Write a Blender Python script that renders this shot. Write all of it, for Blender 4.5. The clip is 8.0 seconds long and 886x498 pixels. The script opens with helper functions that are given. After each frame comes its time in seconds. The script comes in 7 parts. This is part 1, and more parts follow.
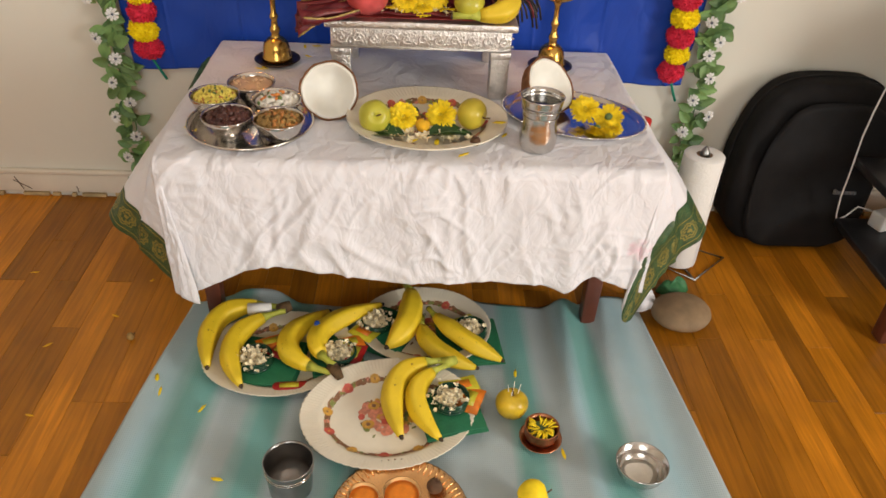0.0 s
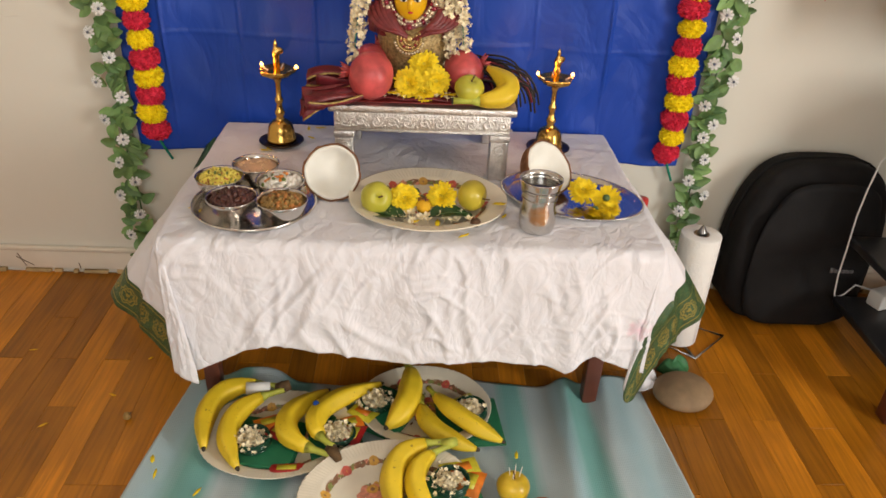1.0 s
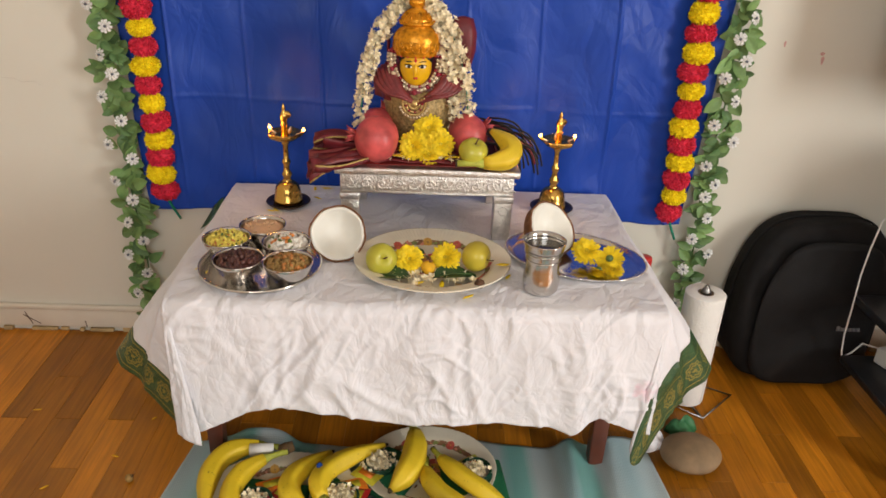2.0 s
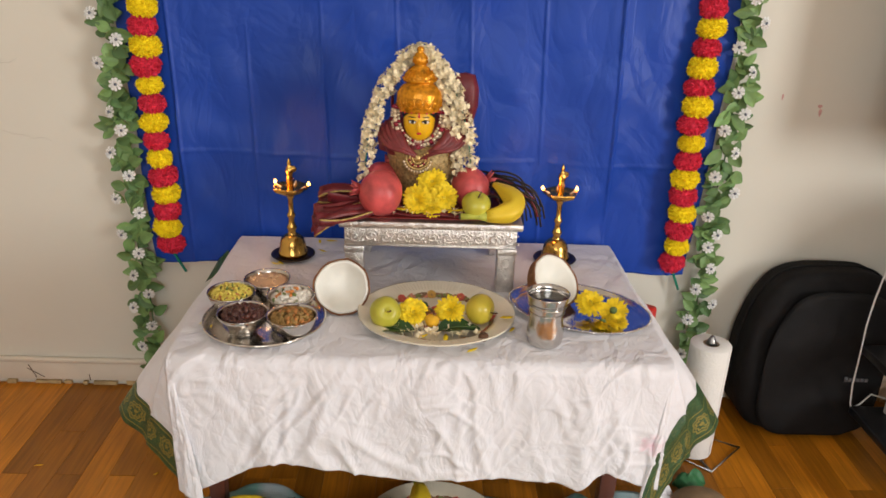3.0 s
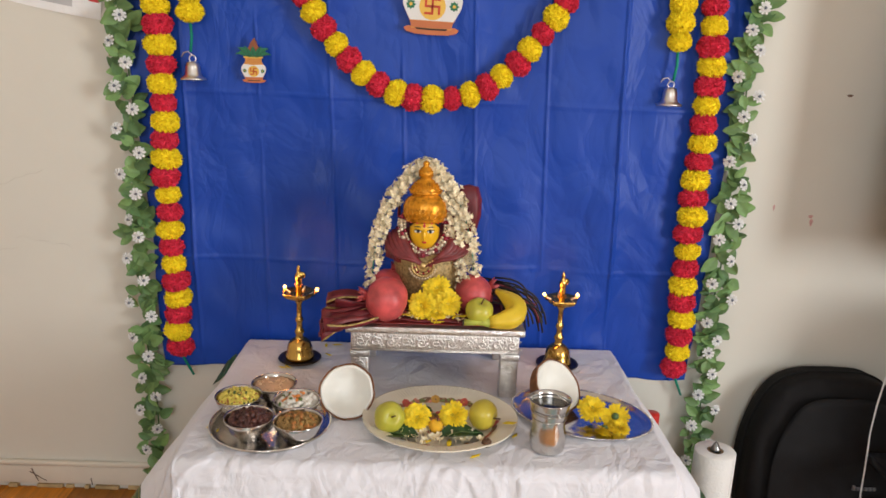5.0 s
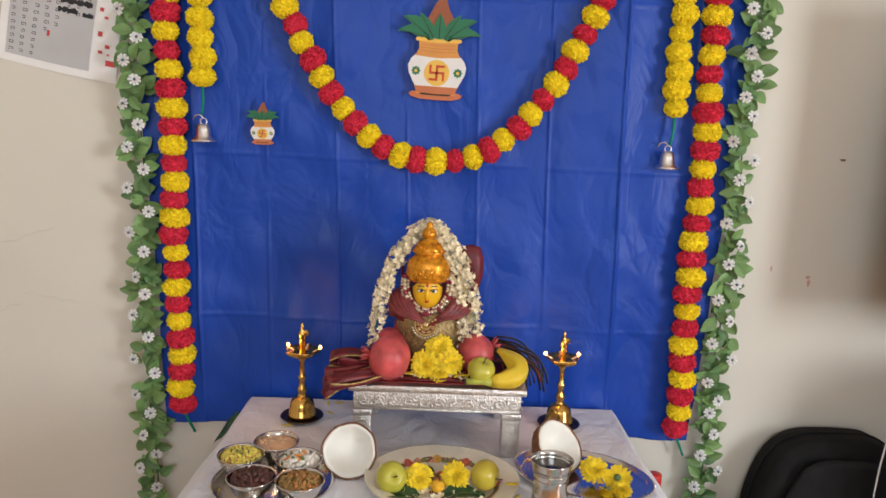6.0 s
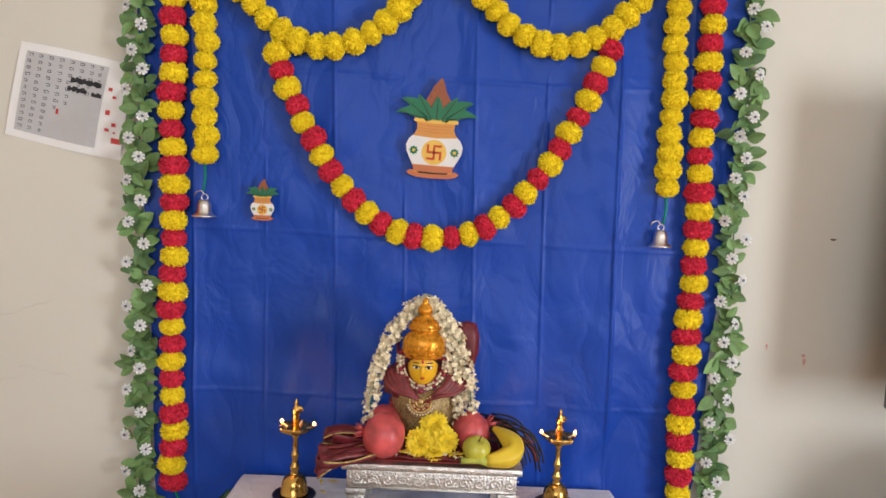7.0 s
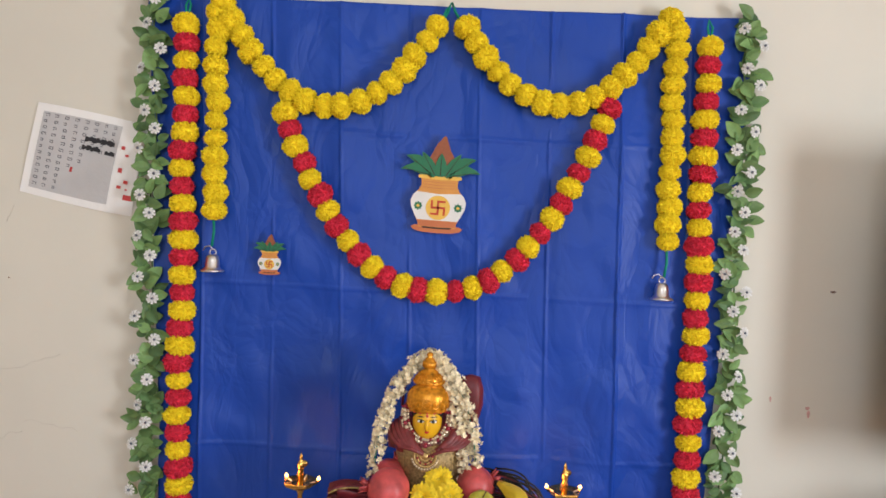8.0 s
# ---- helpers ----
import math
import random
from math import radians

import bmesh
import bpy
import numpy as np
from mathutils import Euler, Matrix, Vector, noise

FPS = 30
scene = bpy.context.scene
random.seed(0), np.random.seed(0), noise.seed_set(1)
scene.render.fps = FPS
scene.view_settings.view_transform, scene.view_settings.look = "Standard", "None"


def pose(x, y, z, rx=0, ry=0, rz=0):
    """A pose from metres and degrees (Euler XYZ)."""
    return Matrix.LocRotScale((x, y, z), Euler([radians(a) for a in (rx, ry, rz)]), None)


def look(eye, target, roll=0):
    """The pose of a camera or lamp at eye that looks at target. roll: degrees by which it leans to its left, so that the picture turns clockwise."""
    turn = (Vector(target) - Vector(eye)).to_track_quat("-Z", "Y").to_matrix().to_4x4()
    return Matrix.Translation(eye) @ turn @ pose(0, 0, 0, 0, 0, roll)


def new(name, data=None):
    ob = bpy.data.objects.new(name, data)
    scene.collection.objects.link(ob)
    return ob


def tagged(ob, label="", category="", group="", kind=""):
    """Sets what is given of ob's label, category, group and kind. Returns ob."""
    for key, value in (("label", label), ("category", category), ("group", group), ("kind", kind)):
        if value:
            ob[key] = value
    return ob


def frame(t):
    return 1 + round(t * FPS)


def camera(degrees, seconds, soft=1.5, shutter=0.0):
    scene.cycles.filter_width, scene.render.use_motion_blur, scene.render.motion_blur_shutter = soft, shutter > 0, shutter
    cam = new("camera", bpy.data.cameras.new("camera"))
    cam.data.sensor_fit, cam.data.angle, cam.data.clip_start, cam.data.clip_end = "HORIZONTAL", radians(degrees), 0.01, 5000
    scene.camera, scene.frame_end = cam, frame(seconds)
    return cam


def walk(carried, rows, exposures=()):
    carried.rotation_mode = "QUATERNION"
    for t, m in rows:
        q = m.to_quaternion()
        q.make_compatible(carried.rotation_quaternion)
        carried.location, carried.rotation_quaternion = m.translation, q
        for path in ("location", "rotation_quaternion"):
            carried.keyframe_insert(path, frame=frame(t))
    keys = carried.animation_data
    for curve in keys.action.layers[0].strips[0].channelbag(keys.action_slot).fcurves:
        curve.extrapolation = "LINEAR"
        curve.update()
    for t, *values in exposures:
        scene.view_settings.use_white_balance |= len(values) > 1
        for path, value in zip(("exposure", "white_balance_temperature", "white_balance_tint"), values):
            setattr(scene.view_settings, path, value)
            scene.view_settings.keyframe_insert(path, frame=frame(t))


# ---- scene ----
cam = camera(61.0, 8.0, soft=1.6)
PATH = [
    (0, (0.01, -1.661, 1.041), (0.088, -0.035, -0.121), 2.9),
    (0.5, (0.008, -1.661, 1.051), (0.086, 0.022, -0.028), 2.9),
    (1, (0.006, -1.659, 1.058), (0.083, 0.07, 0.054), 2.9),
    (1.5, (0.007, -1.659, 1.068), (0.074, 0.105, 0.129), 2.8),
    (3, (0.009, -1.66, 1.089), (0.051, 0.185, 0.319), 2.0),
    (3.5, (0.01, -1.672, 1.095), (0.048, 0.2, 0.39), 1.9),
    (4, (0.011, -1.677, 1.105), (0.044, 0.213, 0.454), 1.9),
    (4.5, (0.012, -1.685, 1.112), (0.037, 0.227, 0.526), 1.9),
    (6, (0.004, -1.72, 1.133), (0.019, 0.243, 0.751), 2.3),
    (6.5, (0.009, -1.723, 1.146), (0.023, 0.255, 0.852), 2.5),
    (7, (0.007, -1.732, 1.146), (0.02, 0.259, 0.951), 2.7),
    (7.5, (0.003, -1.743, 1.148), (0.011, 0.253, 1.035), 2.7),
    (8, (0.007, -1.757, 1.16), (0.003, 0.242, 1.093), 2.5),
]
EXPOSURES = [(0, -0.38, 6820, 10), (3, -0.42, 6520, 10), (6, -0.40, 6060, 10), (8, -0.38, 5960, 10)]
walk(cam, [(t, look(eye, target, roll)) for t, eye, target, roll in PATH], EXPOSURES)

# ---- light: overcast daylight through the windows of the room ----
world = bpy.data.worlds.new("daylight")
scene.world = world
world.use_nodes = True
wn = world.node_tree.nodes
sky = wn.new("ShaderNodeTexSky")
sky.sky_type = "NISHITA"
sky.sun_disc = False
sky.sun_elevation, sky.sun_rotation = radians(40), radians(130)
wn["Background"].inputs["Strength"].default_value = 0.15
world.node_tree.links.new(sky.outputs["Color"], wn["Background"].inputs["Color"])


def window_light(name, eye, target, w, h, power, color):
    lamp = bpy.data.lights.new(name, "AREA")
    lamp.shape, lamp.size, lamp.size_y = "RECTANGLE", w, h
    lamp.energy, lamp.color = power, color
    ob = new(name, lamp)
    ob.matrix_world = look(eye, target)
    return ob


ROOM_X0, ROOM_X1, ROOM_Y0, ROOM_H = -1.75, 2.4, -3.6, 2.5
window_light("window_light_east", (ROOM_X1 - 0.03, -2.30, 1.02), (0.0, -1.6, 0.95), 0.8, 1.1, 74, (0.99, 0.98, 0.955))
window_light("window_light_south", (-0.1, ROOM_Y0 + 0.03, 1.55), (-0.2, 0, 1.2), 1.2, 1.2, 33, (0.98, 0.985, 0.97))


# ---- helpers for building ----
def material(name, color, rough=0.6, metal=0.0, noise_scale=30.0, vary=0.15, bump=0.1, bump_scale=200.0,
             per_object=0.0, island=0.0, spec=0.5, coords="Object", sub=0.0, sheen=0.0):
    m = bpy.data.materials.new(name)
    m.use_nodes = True
    nt, n = m.node_tree, m.node_tree.nodes
    b = n["Principled BSDF"]
    b.inputs["Roughness"].default_value = rough
    b.inputs["Metallic"].default_value = metal
    b.inputs["Specular IOR Level"].default_value = spec
    if sub:
        b.inputs["Subsurface Weight"].default_value = sub
        b.inputs["Subsurface Radius"].default_value = (0.01, 0.006, 0.003)
    if sheen:
        b.inputs["Sheen Weight"].default_value = sheen
    tc = n.new("ShaderNodeTexCoord")
    out = coords
    no = n.new("ShaderNodeTexNoise")
    no.inputs["Scale"].default_value = noise_scale
    no.inputs["Detail"].default_value = 5
    nt.links.new(tc.outputs[out], no.inputs["Vector"])
    ramp = n.new("ShaderNodeMapRange")
    ramp.inputs["From Min"].default_value, ramp.inputs["From Max"].default_value = 0.3, 0.7
    ramp.inputs["To Min"].default_value, ramp.inputs["To Max"].default_value = 1 - vary, 1 + vary
    nt.links.new(no.outputs["Fac"], ramp.inputs["Value"])
    value = ramp.outputs["Result"]
    for amount, node, sock in ((per_object, "ShaderNodeObjectInfo", "Random"), (island, "ShaderNodeNewGeometry", "Random Per Island")):
        if amount:
            oi = n.new(node)
            r2 = n.new("ShaderNodeMapRange")
            r2.inputs["To Min"].default_value, r2.inputs["To Max"].default_value = 1 - amount, 1 + amount
            nt.links.new(oi.outputs[sock], r2.inputs["Value"])
            mu = n.new("ShaderNodeMath")
            mu.operation = "MULTIPLY"
            nt.links.new(value, mu.inputs[0])
            nt.links.new(r2.outputs["Result"], mu.inputs[1])
            value = mu.outputs["Value"]
    vm = n.new("ShaderNodeVectorMath")
    vm.operation = "SCALE"
    vm.inputs[0].default_value = color
    nt.links.new(value, vm.inputs["Scale"])
    nt.links.new(vm.outputs["Vector"], b.inputs["Base Color"])
    if bump:
        n2 = n.new("ShaderNodeTexNoise")
        n2.inputs["Scale"].default_value = bump_scale
        n2.inputs["Detail"].default_value = 4
        nt.links.new(tc.outputs[out], n2.inputs["Vector"])
        bn = n.new("ShaderNodeBump")
        bn.inputs["Strength"].default_value = bump
        bn.inputs["Distance"].default_value = 0.004
        nt.links.new(n2.outputs["Fac"], bn.inputs["Height"])
        nt.links.new(bn.outputs["Normal"], b.inputs["Normal"])
    return m


def mesh_from(name, verts, faces, smooth=True):
    me = bpy.data.meshes.new(name)
    me.from_pydata(verts, [], faces)
    if smooth:
        me.polygons.foreach_set("use_smooth", [True] * len(me.polygons))
    me.update()
    return me


def bm_mesh(name, bm, smooth=True):
    me = bpy.data.meshes.new(name)
    bm.to_mesh(me)
    bm.free()
    if smooth:
        me.polygons.foreach_set("use_smooth", [True] * len(me.polygons))
    return me


def thing(name, label, category, at=(0, 0, 0), turn=0.0, group="", kind="", rx=0.0, ry=0.0):
    ob = new(name)
    ob.empty_display_size = 0.02
    ob.matrix_basis = pose(*at, rx, ry, turn)
    return tagged(ob, label, category, group, kind)


def part(name, me, mat, parent, label="", m=None, smooth=True):
    """Links a mesh or bmesh as one object under a thing or a part."""
    if isinstance(me, bmesh.types.BMesh):
        me = bm_mesh(name, me, smooth)
    if mat is not None and not me.materials:
        me.materials.append(mat)
    ob = new(name, me)
    ob.parent = parent
    if m is not None:
        ob.matrix_basis = m
    return tagged(ob, label)


def box(bm, x0, x1, y0, y1, z0, z1, bevel=0.0, seg=2):
    made = bmesh.ops.create_cube(bm, size=1, matrix=Matrix.Translation(((x0 + x1) / 2, (y0 + y1) / 2, (z0 + z1) / 2)) @ Matrix.Diagonal((x1 - x0, y1 - y0, z1 - z0, 1)))
    if bevel:
        es = list({e for v in made["verts"] for e in v.link_edges})
        bmesh.ops.bevel(bm, geom=es, offset=bevel, segments=seg, affect="EDGES", profile=0.5)
    return bm


def new_box(x0, x1, y0, y1, z0, z1, bevel=0.0, seg=2):
    return box(bmesh.new(), x0, x1, y0, y1, z0, z1, bevel, seg)


def lathe(profile, n=32, sx=1.0, sy=1.0, name="turned", wobble=None):
    """A mesh turned about z from (radius, height) pairs; radius 0 closes an end."""
    verts, faces, rings = [], [], []
    for r, z in profile:
        if r <= 1e-6:
            rings.append([len(verts)])
            verts.append((0, 0, z))
        else:
            rings.append(list(range(len(verts), len(verts) + n)))
            for k in range(n):
                a = 2 * math.pi * k / n
                rr = r * (1 + (wobble(a, z) if wobble else 0))
                verts.append((rr * sx * math.cos(a), rr * sy * math.sin(a), z))
    for a, b in zip(rings, rings[1:]):
        for k in range(n):
            k2 = (k + 1) % n
            if len(a) == 1 and len(b) == 1:
                continue
            if len(a) == 1:
                faces.append((a[0], b[k2], b[k]))
            elif len(b) == 1:
                faces.append((a[k], a[k2], b[0]))
            else:
                faces.append((a[k], a[k2], b[k2], b[k]))
    return mesh_from(name, verts, faces)


def tube(points, radius, n=8, name="tube", closed=False, flat=1.0):
    """A tube along points; radius is a number or one for each point."""
    pts = [Vector(p) for p in points]
    count = len(pts)
    rads = radius if isinstance(radius, (list, tuple)) else [radius] * count
    verts, faces = [], []
    up = Vector((0, 0, 1))
    side = None
    for i, p in enumerate(pts):
        if closed:
            d = pts[(i + 1) % count] - pts[i - 1]
        else:
            d = pts[min(i + 1, count - 1)] - pts[max(i - 1, 0)]
        d.normalize()
        if side is None:
            side = d.cross(up) if abs(d.dot(up)) < 0.95 else d.cross(Vector((1, 0, 0)))
        side = (side - d * side.dot(d)).normalized()
        other = d.cross(side)
        for k in range(n):
            a = 2 * math.pi * k / n
            verts.append(p + (side * math.cos(a) + other * math.sin(a) * flat) * rads[i])
    for i in range(count if closed else count - 1):
        j = (i + 1) % count
        for k in range(n):
            k2 = (k + 1) % n
            faces.append((i * n + k, i * n + k2, j * n + k2, j * n + k))
    if not closed:
        faces.append(tuple(range(n - 1, -1, -1)))
        faces.append(tuple((count - 1) * n + k for k in range(n)))
    return mesh_from(name, verts, faces)


def bezier(p0, p1, p2, n):
    p0, p1, p2 = Vector(p0), Vector(p1), Vector(p2)
    return [(1 - s) ** 2 * p0 + 2 * s * (1 - s) * p1 + s * s * p2 for s in (k / (n - 1) for k in range(n))]


def join(meshes, name="joined", smooth=True):
    """One mesh from (mesh, matrix) pairs, with the material slot of each as its index."""
    verts, faces, mats = [], [], []
    for me, m, slot in meshes:
        base = len(verts)
        verts += [m @ v.co for v in me.vertices]
        for p in me.polygons:
            faces.append(tuple(base + v for v in p.vertices))
            mats.append(slot)
    out = mesh_from(name, verts, faces, smooth)
    out.polygons.foreach_set("material_index", mats)
    return out


def fbm(x, y, z, octaves=3):
    return noise.fractal(Vector((x, y, z)), 1.0, 2.0, octaves)


# ---- materials ----
def crumple(m, scale, stretch, strength, distance):
    """Adds creases between flat facets as a second bump below the fine one."""
    nt, n = m.node_tree, m.node_tree.nodes
    mp = n.new("ShaderNodeMapping")
    mp.inputs["Scale"].default_value = stretch
    nt.links.new(n["Texture Coordinate"].outputs["Object"], mp.inputs["Vector"])
    warp = n.new("ShaderNodeTexNoise")
    warp.inputs["Scale"].default_value = scale * 0.7
    warp.inputs["Detail"].default_value = 2
    nt.links.new(mp.outputs["Vector"], warp.inputs["Vector"])
    push = n.new("ShaderNodeVectorMath")
    push.operation = "MULTIPLY_ADD"
    push.inputs[1].default_value = (1.6 / scale, 1.6 / scale, 1.6 / scale)
    nt.links.new(warp.outputs["Color"], push.inputs[0])
    nt.links.new(mp.outputs["Vector"], push.inputs[2])
    heights = []
    for k in (1.0, 2.3, 5.2):
        vo = n.new("ShaderNodeTexVoronoi")
        vo.feature = "DISTANCE_TO_EDGE"
        vo.inputs["Scale"].default_value = scale * k
        nt.links.new(push.outputs["Vector"], vo.inputs["Vector"])
        part_h = n.new("ShaderNodeMath")
        part_h.operation = "MULTIPLY"
        part_h.inputs[1].default_value = 1.0 / k
        nt.links.new(vo.outputs["Distance"], part_h.inputs[0])
        heights.append(part_h.outputs["Value"])
    total = None
    for h in heights:
        last, total = total, n.new("ShaderNodeMath")
        nt.links.new(h, total.inputs[0])
        total.inputs[1].default_value = 0.0
        if last:
            nt.links.new(last.outputs["Value"], total.inputs[1])
    bn = n.new("ShaderNodeBump")
    bn.inputs["Strength"].default_value = strength
    bn.inputs["Distance"].default_value = distance
    nt.links.new(total.outputs["Value"], bn.inputs["Height"])
    nt.links.new(bn.outputs["Normal"], n["Bump"].inputs["Normal"])


def wood_floor_material():
    m = material("varnished_floor_wood", (0.46, 0.166, 0.010), 0.30, vary=0.16, noise_scale=6, bump=0.0, per_object=0.36, island=0.22, spec=0.35)
    nt, n = m.node_tree, m.node_tree.nodes
    b = n["Principled BSDF"]
    b.inputs["Coat Weight"].default_value = 0.06
    b.inputs["Coat Roughness"].default_value = 0.15
    tc = n["Texture Coordinate"]
    mp = n.new("ShaderNodeMapping")
    mp.inputs["Scale"].default_value = (60, 3.0, 10)
    nt.links.new(tc.outputs["Object"], mp.inputs["Vector"])
    g = n.new("ShaderNodeTexNoise")
    g.inputs["Scale"].default_value = 2.0
    g.inputs["Detail"].default_value = 7
    g.inputs["Distortion"].default_value = 0.6
    oi = n.new("ShaderNodeObjectInfo")
    off = n.new("ShaderNodeVectorMath")
    off.operation = "ADD"
    sc = n.new("ShaderNodeVectorMath")
    sc.operation = "SCALE"
    sc.inputs[0].default_value = (13, 29, 7)
    nt.links.new(oi.outputs["Random"], sc.inputs["Scale"])
    nt.links.new(mp.outputs["Vector"], off.inputs[0])
    nt.links.new(sc.outputs["Vector"], off.inputs[1])
    nt.links.new(off.outputs["Vector"], g.inputs["Vector"])
    r = n.new("ShaderNodeMapRange")
    r.inputs["From Min"].default_value, r.inputs["From Max"].default_value = 0.3, 0.75
    r.inputs["To Min"].default_value, r.inputs["To Max"].default_value = 0.68, 1.16
    nt.links.new(g.outputs["Fac"], r.inputs["Value"])
    old = b.inputs["Base Color"].links[0].from_socket
    mul = n.new("ShaderNodeVectorMath")
    mul.operation = "SCALE"
    nt.links.new(old, mul.inputs[0])
    nt.links.new(r.outputs["Result"], mul.inputs["Scale"])
    nt.links.new(mul.outputs["Vector"], b.inputs["Base Color"])
    bn = n.new("ShaderNodeBump")
    bn.inputs["Strength"].default_value = 0.12
    bn.inputs["Distance"].default_value = 0.002
    nt.links.new(g.outputs["Fac"], bn.inputs["Height"])
    nt.links.new(bn.outputs["Normal"], b.inputs["Normal"])
    rr = n.new("ShaderNodeMapRange")
    rr.inputs["To Min"].default_value, rr.inputs["To Max"].default_value = 0.20, 0.48
    nt.links.new(n["Noise Texture"].outputs["Fac"], rr.inputs["Value"])
    nt.links.new(rr.outputs["Result"], b.inputs["Roughness"])
    return m


M_FLOOR = wood_floor_material()
M_GAP = material("floor_joint", (0.07, 0.03, 0.01), 0.8)
M_WALL = material("cream_wall_paint", (0.725, 0.70, 0.615), 0.75, vary=0.035, noise_scale=2.2, bump=0.06, bump_scale=60)
M_WALL2 = material("tan_wall_paint", (0.64, 0.60, 0.52), 0.8, vary=0.04, noise_scale=2.2, bump=0.06, bump_scale=60)
M_CEIL = material("white_ceiling_paint", (0.74, 0.72, 0.69), 0.9, vary=0.03)
M_TRIM = material("off_white_trim_paint", (0.72, 0.66, 0.56), 0.5, vary=0.06, noise_scale=8)
M_CHIP = material("chipped_plaster", (0.5, 0.36, 0.18), 0.9, vary=0.3)
M_SHEET = material("blue_plastic_sheet", (0.012, 0.062, 0.405), 0.43, vary=0.08, noise_scale=3, bump=0.05, bump_scale=40, spec=0.28)
M_CLOTH = material("white_cotton", (0.775, 0.765, 0.80), 0.9, vary=0.03, noise_scale=12, bump=0.12, bump_scale=500, sheen=0.1)
crumple(M_CLOTH, 16, (1.0, 0.85, 0.65), 0.68, 0.009)
crumple(M_SHEET, 6.5, (1.0, 1.0, 0.6), 0.8, 0.010)


def stain(m, centre, size, color):
    """A small blotch of powder rubbed into the cloth."""
    nt, n = m.node_tree, m.node_tree.nodes
    b = n["Principled BSDF"]
    no = n.new("ShaderNodeTexNoise")
    no.inputs["Scale"].default_value = 55
    nt.links.new(n["Texture Coordinate"].outputs["Object"], no.inputs["Vector"])
    warp = n.new("ShaderNodeVectorMath")
    warp.operation = "MULTIPLY_ADD"
    warp.inputs[1].default_value = (0.05, 0.05, 0.05)
    nt.links.new(no.outputs["Color"], warp.inputs[0])
    nt.links.new(n["Texture Coordinate"].outputs["Object"], warp.inputs[2])
    far = n.new("ShaderNodeVectorMath")
    far.operation = "DISTANCE"
    nt.links.new(warp.outputs["Vector"], far.inputs[0])
    far.inputs[1].default_value = [c + 0.025 for c in centre]
    mr = n.new("ShaderNodeMapRange")
    mr.inputs["From Min"].default_value, mr.inputs["From Max"].default_value = size, 0.0
    mr.inputs["To Max"].default_value = 0.6
    nt.links.new(far.outputs["Value"], mr.inputs["Value"])
    mix = n.new("ShaderNodeMix")
    mix.data_type = "RGBA"
    nt.links.new(mr.outputs["Result"], mix.inputs["Factor"])
    colours = [q for q in mix.inputs if q.type == "RGBA"]
    nt.links.new(b.inputs["Base Color"].links[0].from_socket, colours[0])
    colours[1].default_value = (*color, 1)
    nt.links.new([q for q in mix.outputs if q.type == "RGBA"][0], b.inputs["Base Color"])


stain(M_CLOTH, (0.408, -0.588, 0.285), 0.026, (0.80, 0.36, 0.46))
M_TABLE = material("dark_red_table_wood", (0.12, 0.035, 0.02), 0.35, vary=0.2, noise_scale=20)
M_YELLOW = material("yellow_marigold_cloth", (1.0, 0.80, 0.008), 0.85, vary=0.06, noise_scale=60, bump=0.05, island=0.05)
M_RED = material("crimson_marigold_cloth", (0.74, 0.03, 0.075), 0.85, vary=0.12, noise_scale=60, bump=0.05, island=0.12)
M_STRING = material("green_string", (0.0, 0.25, 0.16), 0.7)
M_LEAF = material("fabric_leaf_green", (0.165, 0.29, 0.095), 0.55, vary=0.25, noise_scale=40, per_object=0.3)
M_LEAF_DK = material("fabric_leaf_dark", (0.095, 0.19, 0.065), 0.55, vary=0.25, noise_scale=40, per_object=0.3)
M_PETAL_W = material("white_fabric_petal", (0.8, 0.8, 0.78), 0.8, vary=0.06)
M_EYE = material("grey_flower_bead", (0.12, 0.14, 0.18), 0.3)


